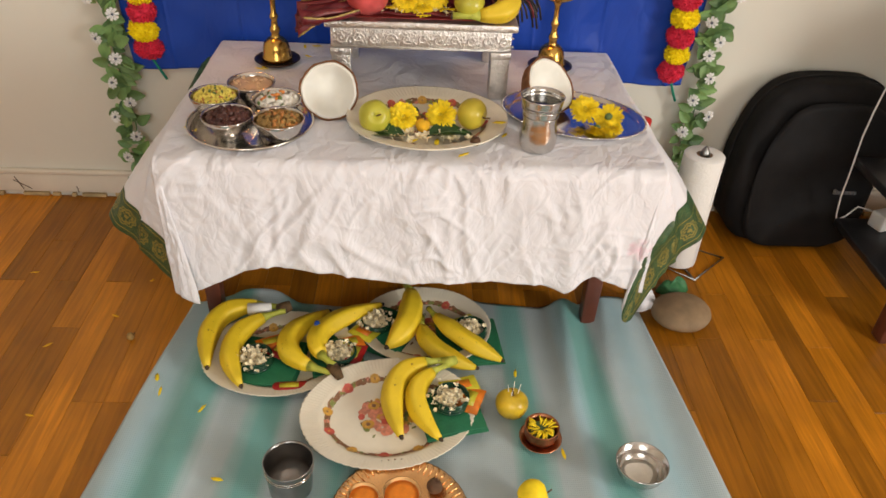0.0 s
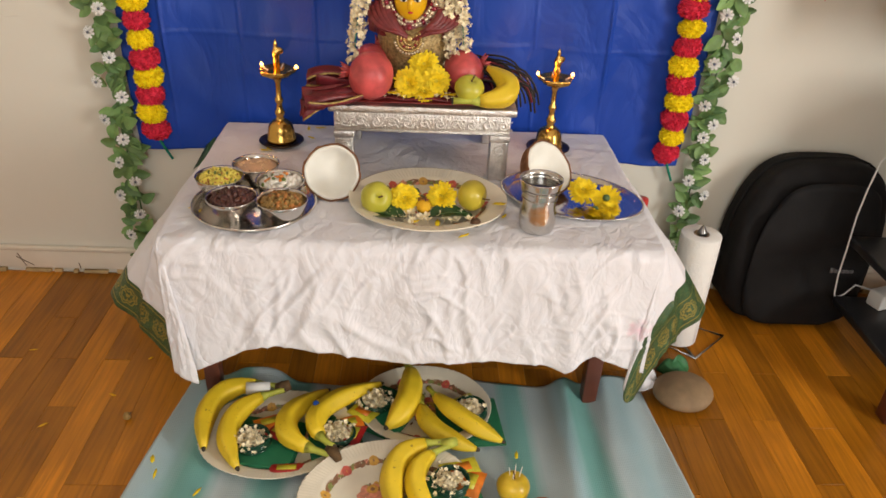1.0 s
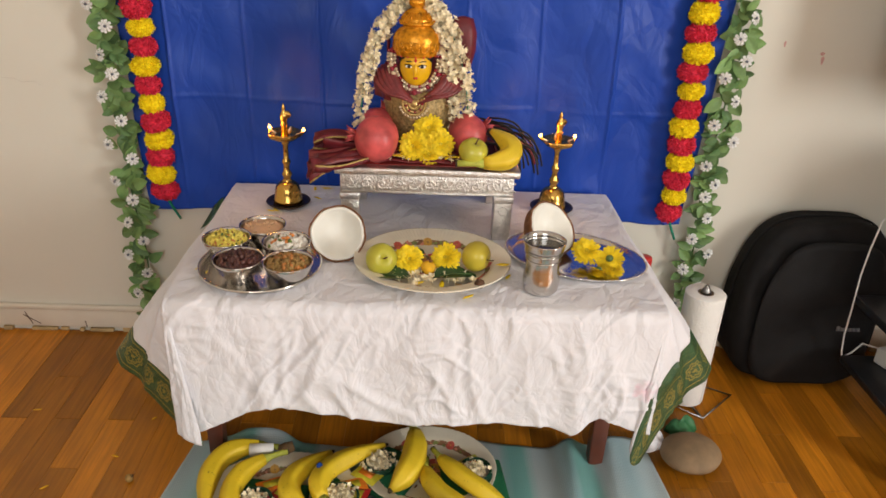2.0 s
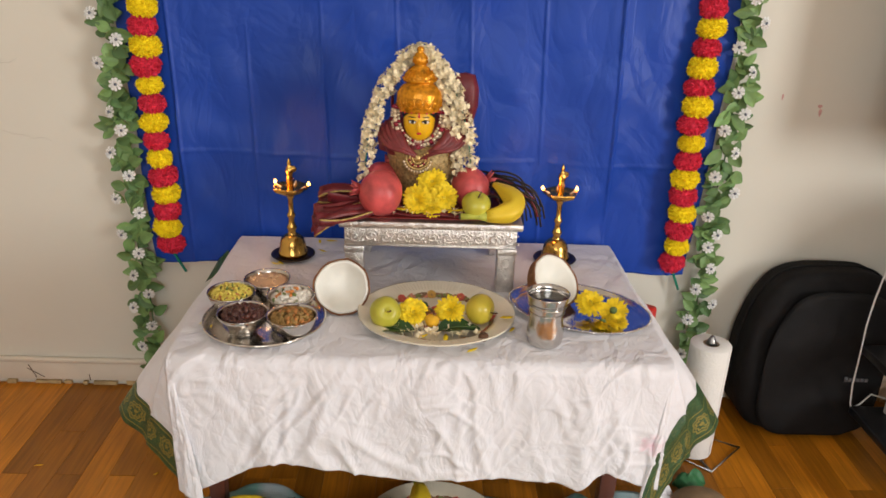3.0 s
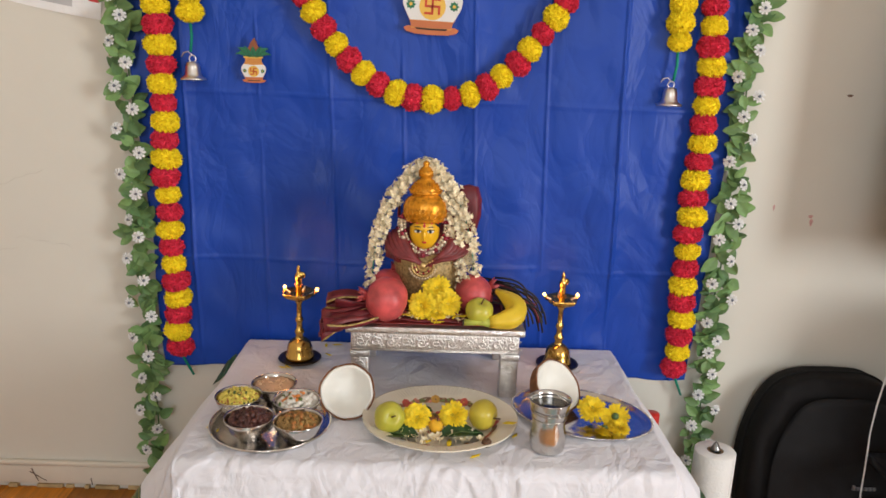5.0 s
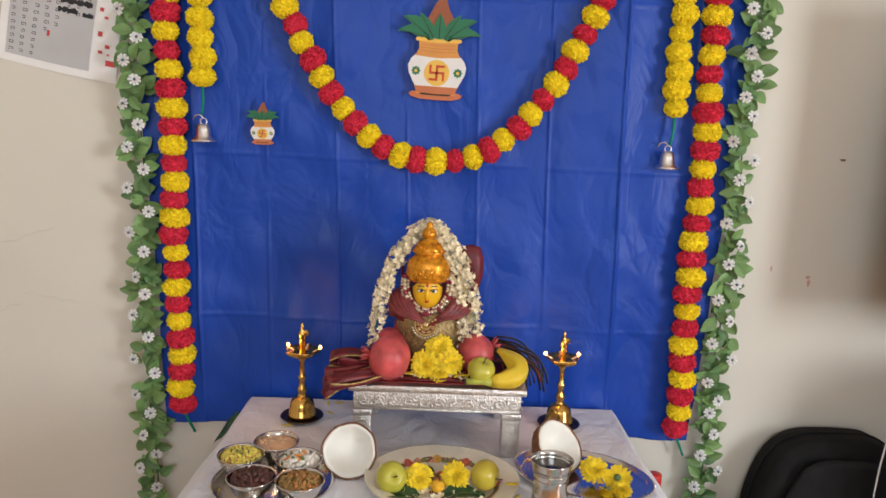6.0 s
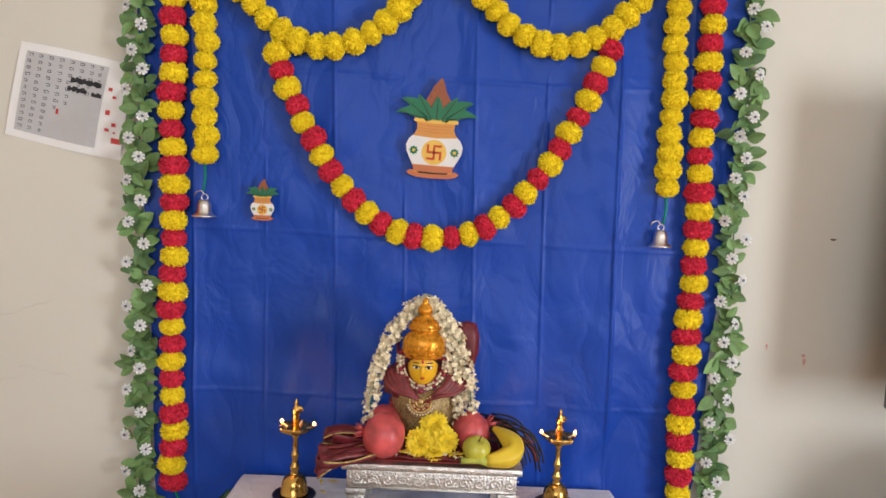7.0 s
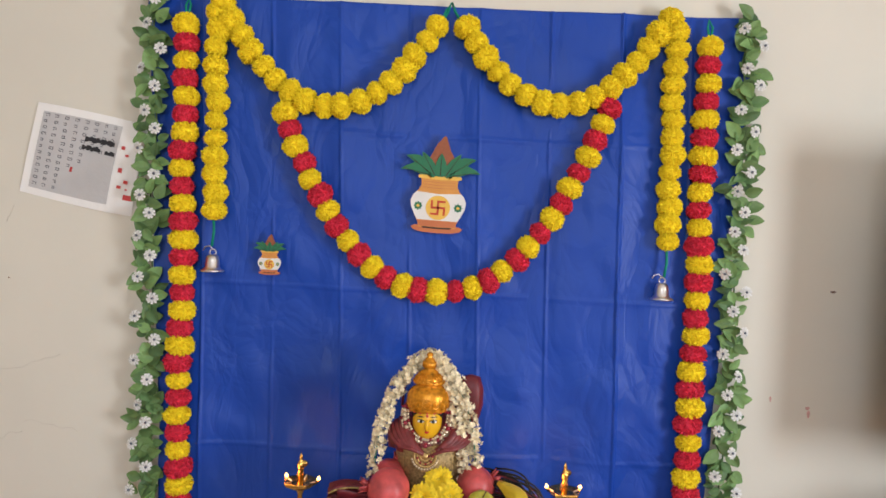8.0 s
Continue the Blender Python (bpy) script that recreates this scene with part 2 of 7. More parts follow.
# ---- the room ----
def room():
    fl = thing("floor", "orange-brown varnished strip wood floor with worn boards", "floor", kind="structure")
    part("subfloor", new_box(ROOM_X0, ROOM_X1, ROOM_Y0, 0.0, -0.06, -0.006), M_GAP, fl)
    wall = tagged(new("wall_north", bm_mesh("wall_north", new_box(ROOM_X0, ROOM_X1, 0.0, 0.12, -0.06, ROOM_H), False)), "cream painted plaster wall with faint smudges", "wall", kind="structure")
    wall.data.materials.append(M_WALL)

    def plain_wall(name, x0, x1, y0, y1, hole=None):
        """A wall round a rectangular opening (a0, a1, z0, z1) along its length."""
        bm = bmesh.new()
        if hole is None:
            box(bm, x0, x1, y0, y1, -0.06, ROOM_H)
        else:
            a0, a1, z0, z1 = hole
            along_x = (x1 - x0) > (y1 - y0)
            for lo, hi, zl, zh in ((None, a0, -0.06, ROOM_H), (a1, None, -0.06, ROOM_H), (a0, a1, -0.06, z0), (a0, a1, z1, ROOM_H)):
                if along_x:
                    box(bm, x0 if lo is None else lo, x1 if hi is None else hi, y0, y1, zl, zh)
                else:
                    box(bm, x0, x1, y0 if lo is None else lo, y1 if hi is None else hi, zl, zh)
        ob = new(name, bm_mesh(name, bm, False))
        ob.data.materials.append(M_WALL2)
        tagged(ob, "plain cream-tan painted plaster wall", "wall", kind="structure")

    plain_wall("wall_east", ROOM_X1, ROOM_X1 + 0.12, ROOM_Y0, 0.0, (-2.70, -1.90, 0.47, 1.57))
    plain_wall("wall_west", ROOM_X0 - 0.12, ROOM_X0, ROOM_Y0, 0.0)
    plain_wall("wall_south", ROOM_X0, ROOM_X1, ROOM_Y0 - 0.12, ROOM_Y0, (-0.7, 0.5, 0.95, 2.15))
    ce = new("ceiling", bm_mesh("ceiling", new_box(ROOM_X0 - 0.12, ROOM_X1 + 0.12, ROOM_Y0 - 0.12, 0.12, ROOM_H, ROOM_H + 0.1), False))
    ce.data.materials.append(M_CEIL)
    tagged(ce, "plain white painted ceiling", "ceiling", kind="structure")
    base = thing("baseboard", "low off-white painted baseboard with a chipped lower edge", "baseboard", kind="structure")
    bm = bmesh.new()
    box(bm, ROOM_X0, ROOM_X1, -0.010, -0.0005, 0.012, 0.062, 0.002)
    box(bm, ROOM_X0, ROOM_X1, -0.014, -0.0005, 0.0625, 0.076, 0.004)
    part("board", bm, M_TRIM, base)
    rnd = random.Random(5)
    bm = bmesh.new()
    x = ROOM_X0 + 0.05
    while x < ROOM_X1 - 0.1:
        w = rnd.uniform(0.01, 0.07)
        box(bm, x, x + w, -0.010 - rnd.uniform(0, 0.004), -0.001, 0.0, 0.0118 + rnd.uniform(-0.005, 0), 0.001)
        x += w + rnd.uniform(0.0, 0.05)
    part("chipped_edge", bm, M_CHIP, base, "crumbling plaster edge")
    # crack lines in the paint
    for k, (x0, z0, x1, z1) in enumerate(((-0.995, 0.045, -0.955, 0.02), (-0.99, 0.055, -0.975, 0.018), (-0.84, 0.012, -0.842, 0.03))):
        bm = bmesh.new()
        d = Vector((x1 - x0, 0, z1 - z0)).normalized() * 0.0012
        p = [(x0 - d.z, -0.0106, z0 + d.x), (x0 + d.z, -0.0106, z0 - d.x), (x1 + d.z, -0.0106, z1 - d.x), (x1 - d.z, -0.0106, z1 + d.x)]
        bm.faces.new([bm.verts.new(q) for q in p])
        part("crack", bm, M_GAP, base)
    return fl, wall


FLOOR, WALL = room()


# ---- blue backdrop sheet ----
SH_Z0, SH_Z1 = 0.352, 1.660


def sheet_half(z):
    return 0.628 + (0.700 - 0.628) * (z - SH_Z0) / (SH_Z1 - SH_Z0)


def sheet_y(x, z):
    """How far the sheet hangs out from the wall: creases, slack and ripples."""
    y = -0.006 - 0.010 * (1 - (z - SH_Z0) / (SH_Z1 - SH_Z0)) ** 1.5
    for k in range(-5, 6):
        c = 0.161 * k - 0.070 - 0.030 * (z - 0.95) + 0.003 * math.sin(3 * z + k)
        d = (x - c) / 0.0028
        if abs(d) < 4:
            y -= (0.0110 if k == 3 else 0.0066) * math.exp(-d * d) * (0.55 + 0.45 * noise.noise(Vector((k * 3.1, 0, z * 4))))
        y -= 0.0060 * math.exp(-((x - c) / 0.03) ** 2) * (1 if k % 2 else -0.5)
    for c in (0.62, 0.998, 1.36):
        d = (z - c + 0.004 * math.sin(5 * x)) / 0.003
        if abs(d) < 4:
            y -= 0.0042 * math.exp(-d * d) * (0.6 + 0.4 * noise.noise(Vector((x * 4, c, 0))))
    y -= 0.012 * fbm(x * 2.2, 0.3, z * 1.4, 2)
    # slack gathers running down and out from behind the stool
    low = max(0.0, 1 - (z - SH_Z0) / 0.75)
    y -= 0.010 * low * math.sin(26 * (x - 0.35 * (z - SH_Z0)) + 3 * noise.noise(Vector((x * 2, 0, z * 2)))) * (0.4 + 0.6 * min(1, max(0, (x + 0.1) / 0.4)))
    y -= 0.0105 * fbm((x + 0.5 * z) * 7, 2.3, (z - 0.4 * x) * 5, 2) * (1.3 - 0.5 * (z - SH_Z0))
    return min(y, -0.003)


def sheet():
    nx, nz = 480, 280
    verts, faces = [], []
    for j in range(nz + 1):
        z = SH_Z0 + (SH_Z1 - SH_Z0) * j / nz
        for i in range(nx + 1):
            x = (2 * i / nx - 1) * sheet_half(z)
            zz = z + 0.004 * math.sin(9 * x) * (1 - j / nz)
            verts.append((x, sheet_y(x, z), zz))
    for j in range(nz):
        for i in range(nx):
            a = j * (nx + 1) + i
            faces.append((a, a + 1, a + nx + 2, a + nx + 1))
    ob = new("backdrop_sheet", mesh_from("backdrop_sheet", verts, faces))
    ob.data.materials.append(M_SHEET)
    mod = ob.modifiers.new("thickness", "SOLIDIFY")
    mod.thickness, mod.offset = 0.0006, 0
    tagged(ob, "creased royal blue plastic sheet hung on the wall", "backdrop sheet")


sheet()

# ---- low table and its cloth ----
TX0, TX1, TY0, TY1, TZ = -0.418, 0.430, -0.565, -0.05, 0.430


def low_table():
    t = thing("low_table", "low dark red-brown wooden table under a white cloth", "table")
    part("tabletop", new_box(TX0 + 0.01, TX1 - 0.01, TY0 + 0.012, TY1 - 0.01, TZ - 0.03, TZ - 0.007, 0.004), M_TABLE, t)
    for a, b in ((TY0 + 0.10, TY0 + 0.118), (TY1 - 0.075, TY1 - 0.057)):
        part("apron", new_box(-0.36, 0.36, a, b, TZ - 0.09, TZ - 0.0305, 0.002), M_TABLE, t)
    for x in (-0.392, 0.378):
        for y in (-0.458, -0.11):
            bm = bmesh.new()
            box(bm, -0.02, 0.02, -0.02, 0.02, 0.0, TZ - 0.031, 0.003)
            for v in bm.verts:
                s = 0.72 + 0.28 * min(1, v.co.z / 0.3)
                v.co.x *= s
                v.co.y *= s
            part("leg", bm, M_TABLE, t, m=pose(x, y, 0))


low_table()
OVER_SIDE, OVER_FRONT, OVER_BACK = 0.265, 0.232, 0.04


def over_edge(d, r=0.020):
    """How far out and down a cloth goes that hangs d metres over a rounded edge."""
    if d < r * math.pi / 2:
        return r * math.sin(d / r), r * (1 - math.cos(d / r))
    return r, r + d - r * math.pi / 2


HEM = ((-0.44, 0.040), (-0.40, 0.052), (-0.335, 0.022), (-0.255, -0.022), (-0.16, -0.010), (-0.03, 0.012), (0.12, 0.004), (0.24, 0.010), (0.285, 0.024), (0.335, -0.010), (0.39, 0.016), (0.45, 0.030))


def hem_drop(u):
    """How much lower than its mean the front hem hangs at u."""
    for (a, p), (b, q) in zip(HEM, HEM[1:]):
        if u <= b:
            k = max(0.0, (u - a) / (b - a))
            return p + (q - p) * k
    return HEM[-1][1]


def cloth_point(u, v):
    """Where the point (u, v) of the flat cloth lies once it is draped over the table."""
    du = max(TX0 - u, 0) + max(u - TX1, 0)
    sx = -1 if u < TX0 else 1
    dv, db = max(TY0 - v, 0), max(v - TY1, 0)
    x, y = min(max(u, TX0), TX1), min(max(v, TY0), TY1)
    a, b = du / OVER_SIDE, dv / OVER_FRONT
    z = TZ
    if db > 0:
        y += 0.012 * min(1, db / 0.02)
        z -= max(0, db - 0.01)
    if du > 0 or dv > 0:
        side_out, side_drop = 0.150, 0.188
        front_out, front_drop = 0.028, 0.2206
        if dv == 0:
            f = a
            near = min(1, max(0, (v - TY0) / 0.11))
            near = near * near * (3 - 2 * near)
            y += 0.042 * (1 - near) * f
            fade = min(1, max(0, (v - TY0 - 0.11) / 0.30))
            x += sx * side_out * (0.50 + 0.50 * near - 0.35 * fade) * f ** 0.9
            z -= (side_drop + 0.035 * (1 - near) + 0.02 * fade) * f ** 1.12
        elif du == 0:
            f = b
            out, drop = over_edge(dv)
            y -= out + (front_out - 0.020) * f
            z -= drop * (1 + 0.015 * math.sin(u * 9 + 1)) + hem_drop(u) * f ** 1.6
            y -= 0.013 * f * math.exp(-((u + 0.258) / 0.022) ** 2) + 0.010 * f * math.exp(-((u - 0.290) / 0.018) ** 2)
        else:
            f = max(a, b)
            th = math.atan2(b, a) / (math.pi / 2)
            lobe = math.sin(math.pi * th) ** (1.5 if sx < 0 else 3.2)
            wx = max(0, 1 - 1.7 * th) ** 1.1
            ox = side_out * 0.5 * wx - (0.050 if sx < 0 else 0.028) * lobe
            if sx > 0:
                ox -= 0.020 * math.exp(-((th - 0.74) / 0.13) ** 2)
            oy = front_out * th + 0.034 * lobe - 0.042 * (1 - th) ** 2
            dr = side_drop + 0.035 + (front_drop - side_drop - 0.035) * th + hem_drop(TX0 if sx < 0 else TX1) * th * f ** 0.6 + (0.034 if sx < 0 else 0.072) * lobe
            x += sx * ox * f ** 0.9
            out, drop = over_edge(f * OVER_FRONT)
            full = over_edge(OVER_FRONT)[1]
            y -= oy * ((1 - th) * f ** 0.9 + th * (out + (front_out - 0.020) * f) / front_out)
            z -= dr * ((1 - th) * f ** 1.12 + th * drop / full)
    # folds of the hanging parts and slight wrinkles of the top
    hang = min(1.0, max(a, b) * 1.6)
    y -= 0.008 * hang * (du == 0) * fbm(u * 9, 1.0 + v * 1.2, 0.2, 2) * min(1, dv / 0.05)
    x += sx * 0.018 * hang * (dv == 0) * (du > 0) * fbm(v * 12, 6.0, 0.2, 2)
    warp = 0.6 * fbm(u * 6, v * 6, 3.0, 2)
    wr = fbm(u * 14 + warp, v * 7, 0.0, 2)
    r1 = max(0.0, 1 - abs(fbm(u * 13 + v * 6 + warp, v * 4 - u * 2, 9.0, 1)) * 6) * max(0.0, 0.3 + fbm(u * 6, v * 6, 12.0, 1))
    r2 = max(0.0, 1 - abs(fbm(u * 21 - v * 10 + warp, v * 7 + u * 3, 5.0, 1)) * 6) * max(0.0, 0.3 + fbm(u * 7, v * 7, 15.0, 1))
    r3 = max(0.0, 1 - abs(fbm(u * 9 + v * 26, v * 20 - u * 12 + warp, 2.0, 1)) * 6) * max(0.0, 0.2 + fbm(u * 9, v * 9, 18.0, 1))
    amp = 0.0012 + 0.0024 * min(1, max(0, (TY0 + 0.10 - v) / 0.10)) + 0.0008 * hang
    d = amp * (0.45 * wr + 1.0 * r1 + 1.0 * r2 + 0.7 * r3)
    if du > 0:
        d *= 0.35
    z += d * (0.75 if hang < 0.3 else 0.25)
    if dv > 0:
        y -= d * 2.0
    if du > 0:
        x += sx * d * 1.5
    z = max(z, 0.05)
    # soft rounding over the table's edge
    return x, y, z + 0.004


def tablecloth():
    u0, u1, v0, v1 = TX0 - OVER_SIDE, TX1 + OVER_SIDE, TY0 - OVER_FRONT, TY1 + OVER_BACK
    nu, nv = 380, 230
    hem = 0.080
    verts, uvs = [], []
    for j in range(nv + 1):
        v = v0 + (v1 - v0) * j / nv
        for i in range(nu + 1):
            u = u0 + (u1 - u0) * i / nu
            verts.append(cloth_point(u, v))
            uvs.append((u, v))
    faces, borders = [], ([], [])
    for j in range(nv):
        for i in range(nu):
            a = j * (nu + 1) + i
            f = (a, a + 1, a + nu + 2, a + nu + 1)
            um = u0 + (u1 - u0) * (i + 0.5) / nu
            hem_right = 0.112
            (borders[0] if um < u0 + hem else borders[1] if um > u1 - hem_right else faces).append(f)
    t = thing("tablecloth", "crumpled white cotton cloth with dark green gold-patterned borders", "tablecloth")

    def cut(name, fs, mat, label=""):
        used = sorted({k for f in fs for k in f})
        where = {k: n for n, k in enumerate(used)}
        me = mesh_from(name, [verts[k] for k in used], [tuple(where[k] for k in f) for f in fs])
        layer = me.uv_layers.new(name="flat")
        flat = [c for lp in me.loops for c in uvs[used[lp.vertex_index]]]
        layer.data.foreach_set("uv", flat)
        ob = part(name, me, mat, t, label)
        mod = ob.modifiers.new("thickness", "SOLIDIFY")
        mod.thickness, mod.offset = 0.0012, 0
        return ob

    cut("cloth", faces, M_CLOTH)
    for fs in borders:
        cut("border", fs, M_BORDER, "dark green border with gold medallions")
    verts, faces = [], []
    n = 10
    for j in range(n + 1):
        for i in range(n + 1):
            a, b = i / n, j / n
            verts.append((-0.452 - 0.055 * a * (0.4 + 0.6 * b), -0.046 - 0.020 * b + 0.006 * math.sin(a * 8), 0.398 - 0.020 * a - 0.055 * b * (0.5 + 0.5 * a)))
    for j in range(n):
        for i in range(n):
            q = j * (n + 1) + i
            faces.append((q, q + 1, q + n + 2, q + n + 1))
    ob = part("back_corner", mesh_from("back_corner", verts, faces), M_BORDER, t, "dark green hem at the rear corner")
    ob.modifiers.new("thickness", "SOLIDIFY").thickness = 0.0012


def border_material():
    """Green silk with a row of gold rings and two gold lines along the hem."""
    m = material("green_silk_border", (0.030, 0.082, 0.034), 0.42, vary=0.3, noise_scale=60, bump=0.25, bump_scale=350)
    nt, n = m.node_tree, m.node_tree.nodes
    b = n["Principled BSDF"]
    uv = n.new("ShaderNodeUVMap")
    uv.uv_map = "flat"
    sep = n.new("ShaderNodeSeparateXYZ")
    nt.links.new(uv.outputs["UV"], sep.inputs["Vector"])

    def mth(op, a, bb=None, c=None):
        k = n.new("ShaderNodeMath")
        k.operation = op
        for i, s in enumerate((a, bb, c)):
            if s is None:
                continue
            if isinstance(s, (int, float)):
                k.inputs[i].default_value = s
            else:
                nt.links.new(s, k.inputs[i])
        return k.outputs["Value"]

    # distance from the hem's middle line, the same on both sides
    mid = (TX0 + TX1) / 2
    half = (TX1 - TX0) / 2 + OVER_SIDE
    across = mth("SUBTRACT", mth("ABSOLUTE", mth("SUBTRACT", sep.outputs["X"], mid)), half - 0.042)
    along = mth("SUBTRACT", mth("FLOORED_MODULO", sep.outputs["Y"], 0.054), 0.027)
    r = mth("SQRT", mth("ADD", mth("POWER", across, 2.0), mth("POWER", along, 2.0)))
    ang = mth("ARCTAN2", across, along)
    petal = mth("ADD", r, mth("MULTIPLY", mth("SINE", mth("MULTIPLY", ang, 8.0)), 0.0018))
    ring1 = mth("LESS_THAN", mth("ABSOLUTE", mth("SUBTRACT", petal, 0.019)), 0.0016)
    ring2 = mth("LESS_THAN", mth("ABSOLUTE", mth("SUBTRACT", petal, 0.0125)), 0.0018)
    dot = mth("LESS_THAN", r, 0.004)
    line = mth("LESS_THAN", mth("ABSOLUTE", mth("SUBTRACT", mth("ABSOLUTE", across), 0.0300)), 0.0013)
    vo = n.new("ShaderNodeTexVoronoi")
    vo.inputs["Scale"].default_value = 230
    nt.links.new(uv.outputs["UV"], vo.inputs["Vector"])
    fill = mth("LESS_THAN", petal, 0.021)
    speck = mth("MULTIPLY", mth("LESS_THAN", vo.outputs["Distance"], 0.42), mth("ADD", 0.25, fill))
    gold = mth("MINIMUM", mth("ADD", mth("ADD", ring1, ring2), mth("ADD", dot, mth("ADD", line, mth("MULTIPLY", speck, 0.6)))), 1.0)
    mix = n.new("ShaderNodeMix")
    mix.data_type = "RGBA"
    nt.links.new(gold, mix.inputs["Factor"])
    nt.links.new(b.inputs["Base Color"].links[0].from_socket, mix.inputs["A"])
    mix.inputs["B"].default_value = (0.33, 0.28, 0.075, 1)
    nt.links.new(mix.outputs["Result"], b.inputs["Base Color"])
    nt.links.new(mth("MULTIPLY", gold, 0.5), b.inputs["Metallic"])
    return m


M_BORDER = border_material()
tablecloth()


def cloth_tail():
    """A bunched end of cloth on the floor beside the stone."""
    t = thing("cloth_tail", "bunched white cloth end with a green hem on the floor", "tablecloth")
    for name, x0, y0, w, d, h, mat in (("cloth", 0.478, -0.448, 0.055, 0.040, 0.045, M_CLOTH), ("border", 0.560, -0.385, 0.065, 0.040, 0.036, M_GREENHEM)):
        verts, faces = [], []
        n = 18
        for j in range(n + 1):
            for i in range(n + 1):
                a, b = i / n, j / n
                z = h * math.sin(math.pi * a) ** 0.7 * (0.25 + 0.75 * b) * (1 + 0.35 * noise.noise(Vector((a * 4, b * 4, x0 * 9)))) + 0.004
                verts.append((x0 + w * a + 0.006 * math.sin(b * 7), y0 + d * b + 0.005 * math.cos(a * 9), z + 0.012 * (name == "cloth")))
        for j in range(n):
            for i in range(n):
                q = j * (n + 1) + i
                faces.append((q, q + 1, q + n + 2, q + n + 1))
        ob = part(name, mesh_from(name, verts, faces), mat, t)
        ob.modifiers.new("thickness", "SOLIDIFY").thickness = 0.0012


M_GREENHEM = material("light_green_hem", (0.035, 0.16, 0.06), 0.5, vary=0.3, noise_scale=70)
cloth_tail()


# ---- striped mat ----
def mat_material():
    m = material("woven_plastic_mat", (0.2, 0.4, 0.38), 0.42, vary=0.05, noise_scale=9, bump=0.0)
    nt, n = m.node_tree, m.node_tree.nodes
    b = n["Principled BSDF"]
    tc = n["Texture Coordinate"]
    uv = n.new("ShaderNodeUVMap")
    uv.uv_map = "flat"
    sep = n.new("ShaderNodeSeparateXYZ")
    nt.links.new(uv.outputs["UV"], sep.inputs["Vector"])
    run = n.new("ShaderNodeMapping")
    run.inputs["Scale"].default_value = (60.0, 1.5, 0.0)
    nt.links.new(uv.outputs["UV"], run.inputs["Vector"])
    no = n.new("ShaderNodeTexNoise")
    no.inputs["Scale"].default_value = 1.0
    no.inputs["Detail"].default_value = 2
    nt.links.new(run.outputs["Vector"], no.inputs["Vector"])
    shift = n.new("ShaderNodeMath")
    shift.operation = "MULTIPLY_ADD"
    shift.inputs[1].default_value = 0.018
    nt.links.new(no.outputs["Fac"], shift.inputs[0])
    nt.links.new(sep.outputs["X"], shift.inputs[2])
    cr = n.new("ShaderNodeValToRGB")
    L, B, T, G = (0.45, 0.54, 0.57), (0.35, 0.51, 0.56), (0.17, 0.39, 0.365), (0.37, 0.44, 0.455)
    stops = ((0.0, L), (0.05, B), (0.09, T), (0.13, T), (0.16, L), (0.20, G), (0.235, T), (0.265, T), (0.29, L), (0.34, G), (0.39, T), (0.43, L), (0.52, G), (0.58, L), (0.63, G), (0.675, G), (0.695, T), (0.725, T), (0.75, G), (0.79, G), (0.81, B), (0.835, T), (0.865, T), (0.89, L), (0.94, B), (1.0, L))
    el = cr.color_ramp.elements
    while len(el) < len(stops):
        el.new(0.5)
    for e, (p, c) in zip(el, stops):
        e.position, e.color = p, (*c, 1)
    nt.links.new(shift.outputs["Value"], cr.inputs["Fac"])
    old = b.inputs["Base Color"].links[0].from_node.inputs["Scale"].links[0].from_socket
    mul = n.new("ShaderNodeVectorMath")
    mul.operation = "SCALE"
    nt.links.new(cr.outputs["Color"], mul.inputs[0])
    nt.links.new(old, mul.inputs["Scale"])
    nt.links.new(mul.outputs["Vector"], b.inputs["Base Color"])
    hs = []
    for axis, rot in (("X", 0), ("Y", 0)):
        w = n.new("ShaderNodeTexWave")
        w.bands_direction = axis
        w.inputs["Scale"].default_value = 90 if axis == "X" else 75
        nt.links.new(tc.outputs["Object"], w.inputs["Vector"])
        hs.append(w.outputs["Fac"])
    ad = n.new("ShaderNodeMath")
    ad.operation = "ADD"
    nt.links.new(hs[0], ad.inputs[0])
    nt.links.new(hs[1], ad.inputs[1])
    bn = n.new("ShaderNodeBump")
    bn.inputs["Strength"].default_value = 0.20
    bn.inputs["Distance"].default_value = 0.002
    nt.links.new(ad.outputs["Value"], bn.inputs["Height"])
    nt.links.new(bn.outputs["Normal"], b.inputs["Normal"])
    return m


def mat_z(x, y):
    back = min(1, max(0, (y + 0.62) / 0.22))
    side = min(1, max(0, (abs(x) - 0.28) / 0.2))
    z = 0.005 + 0.0042 * (0.25 + side) * (1 + math.sin(x * 62 + 2.2 * noise.noise(Vector((x * 3, y * 2, 0)))))
    far = min(1, max(0, (y + 0.86) / 0.40))
    z += 0.022 * far * math.exp(-((x - 0.325 - 0.05 * (y + 0.5)) / 0.026) ** 2) + 0.012 * far * math.exp(-((x - 0.405 - 0.08 * (y + 0.5)) / 0.022) ** 2) + 0.030 * max(0.0, (y + 0.50) / 0.09) ** 2 * math.exp(-((x + 0.305) / 0.06) ** 4)
    z += 0.006 * back * math.exp(-((x - 0.44) / 0.05) ** 2)
    return z


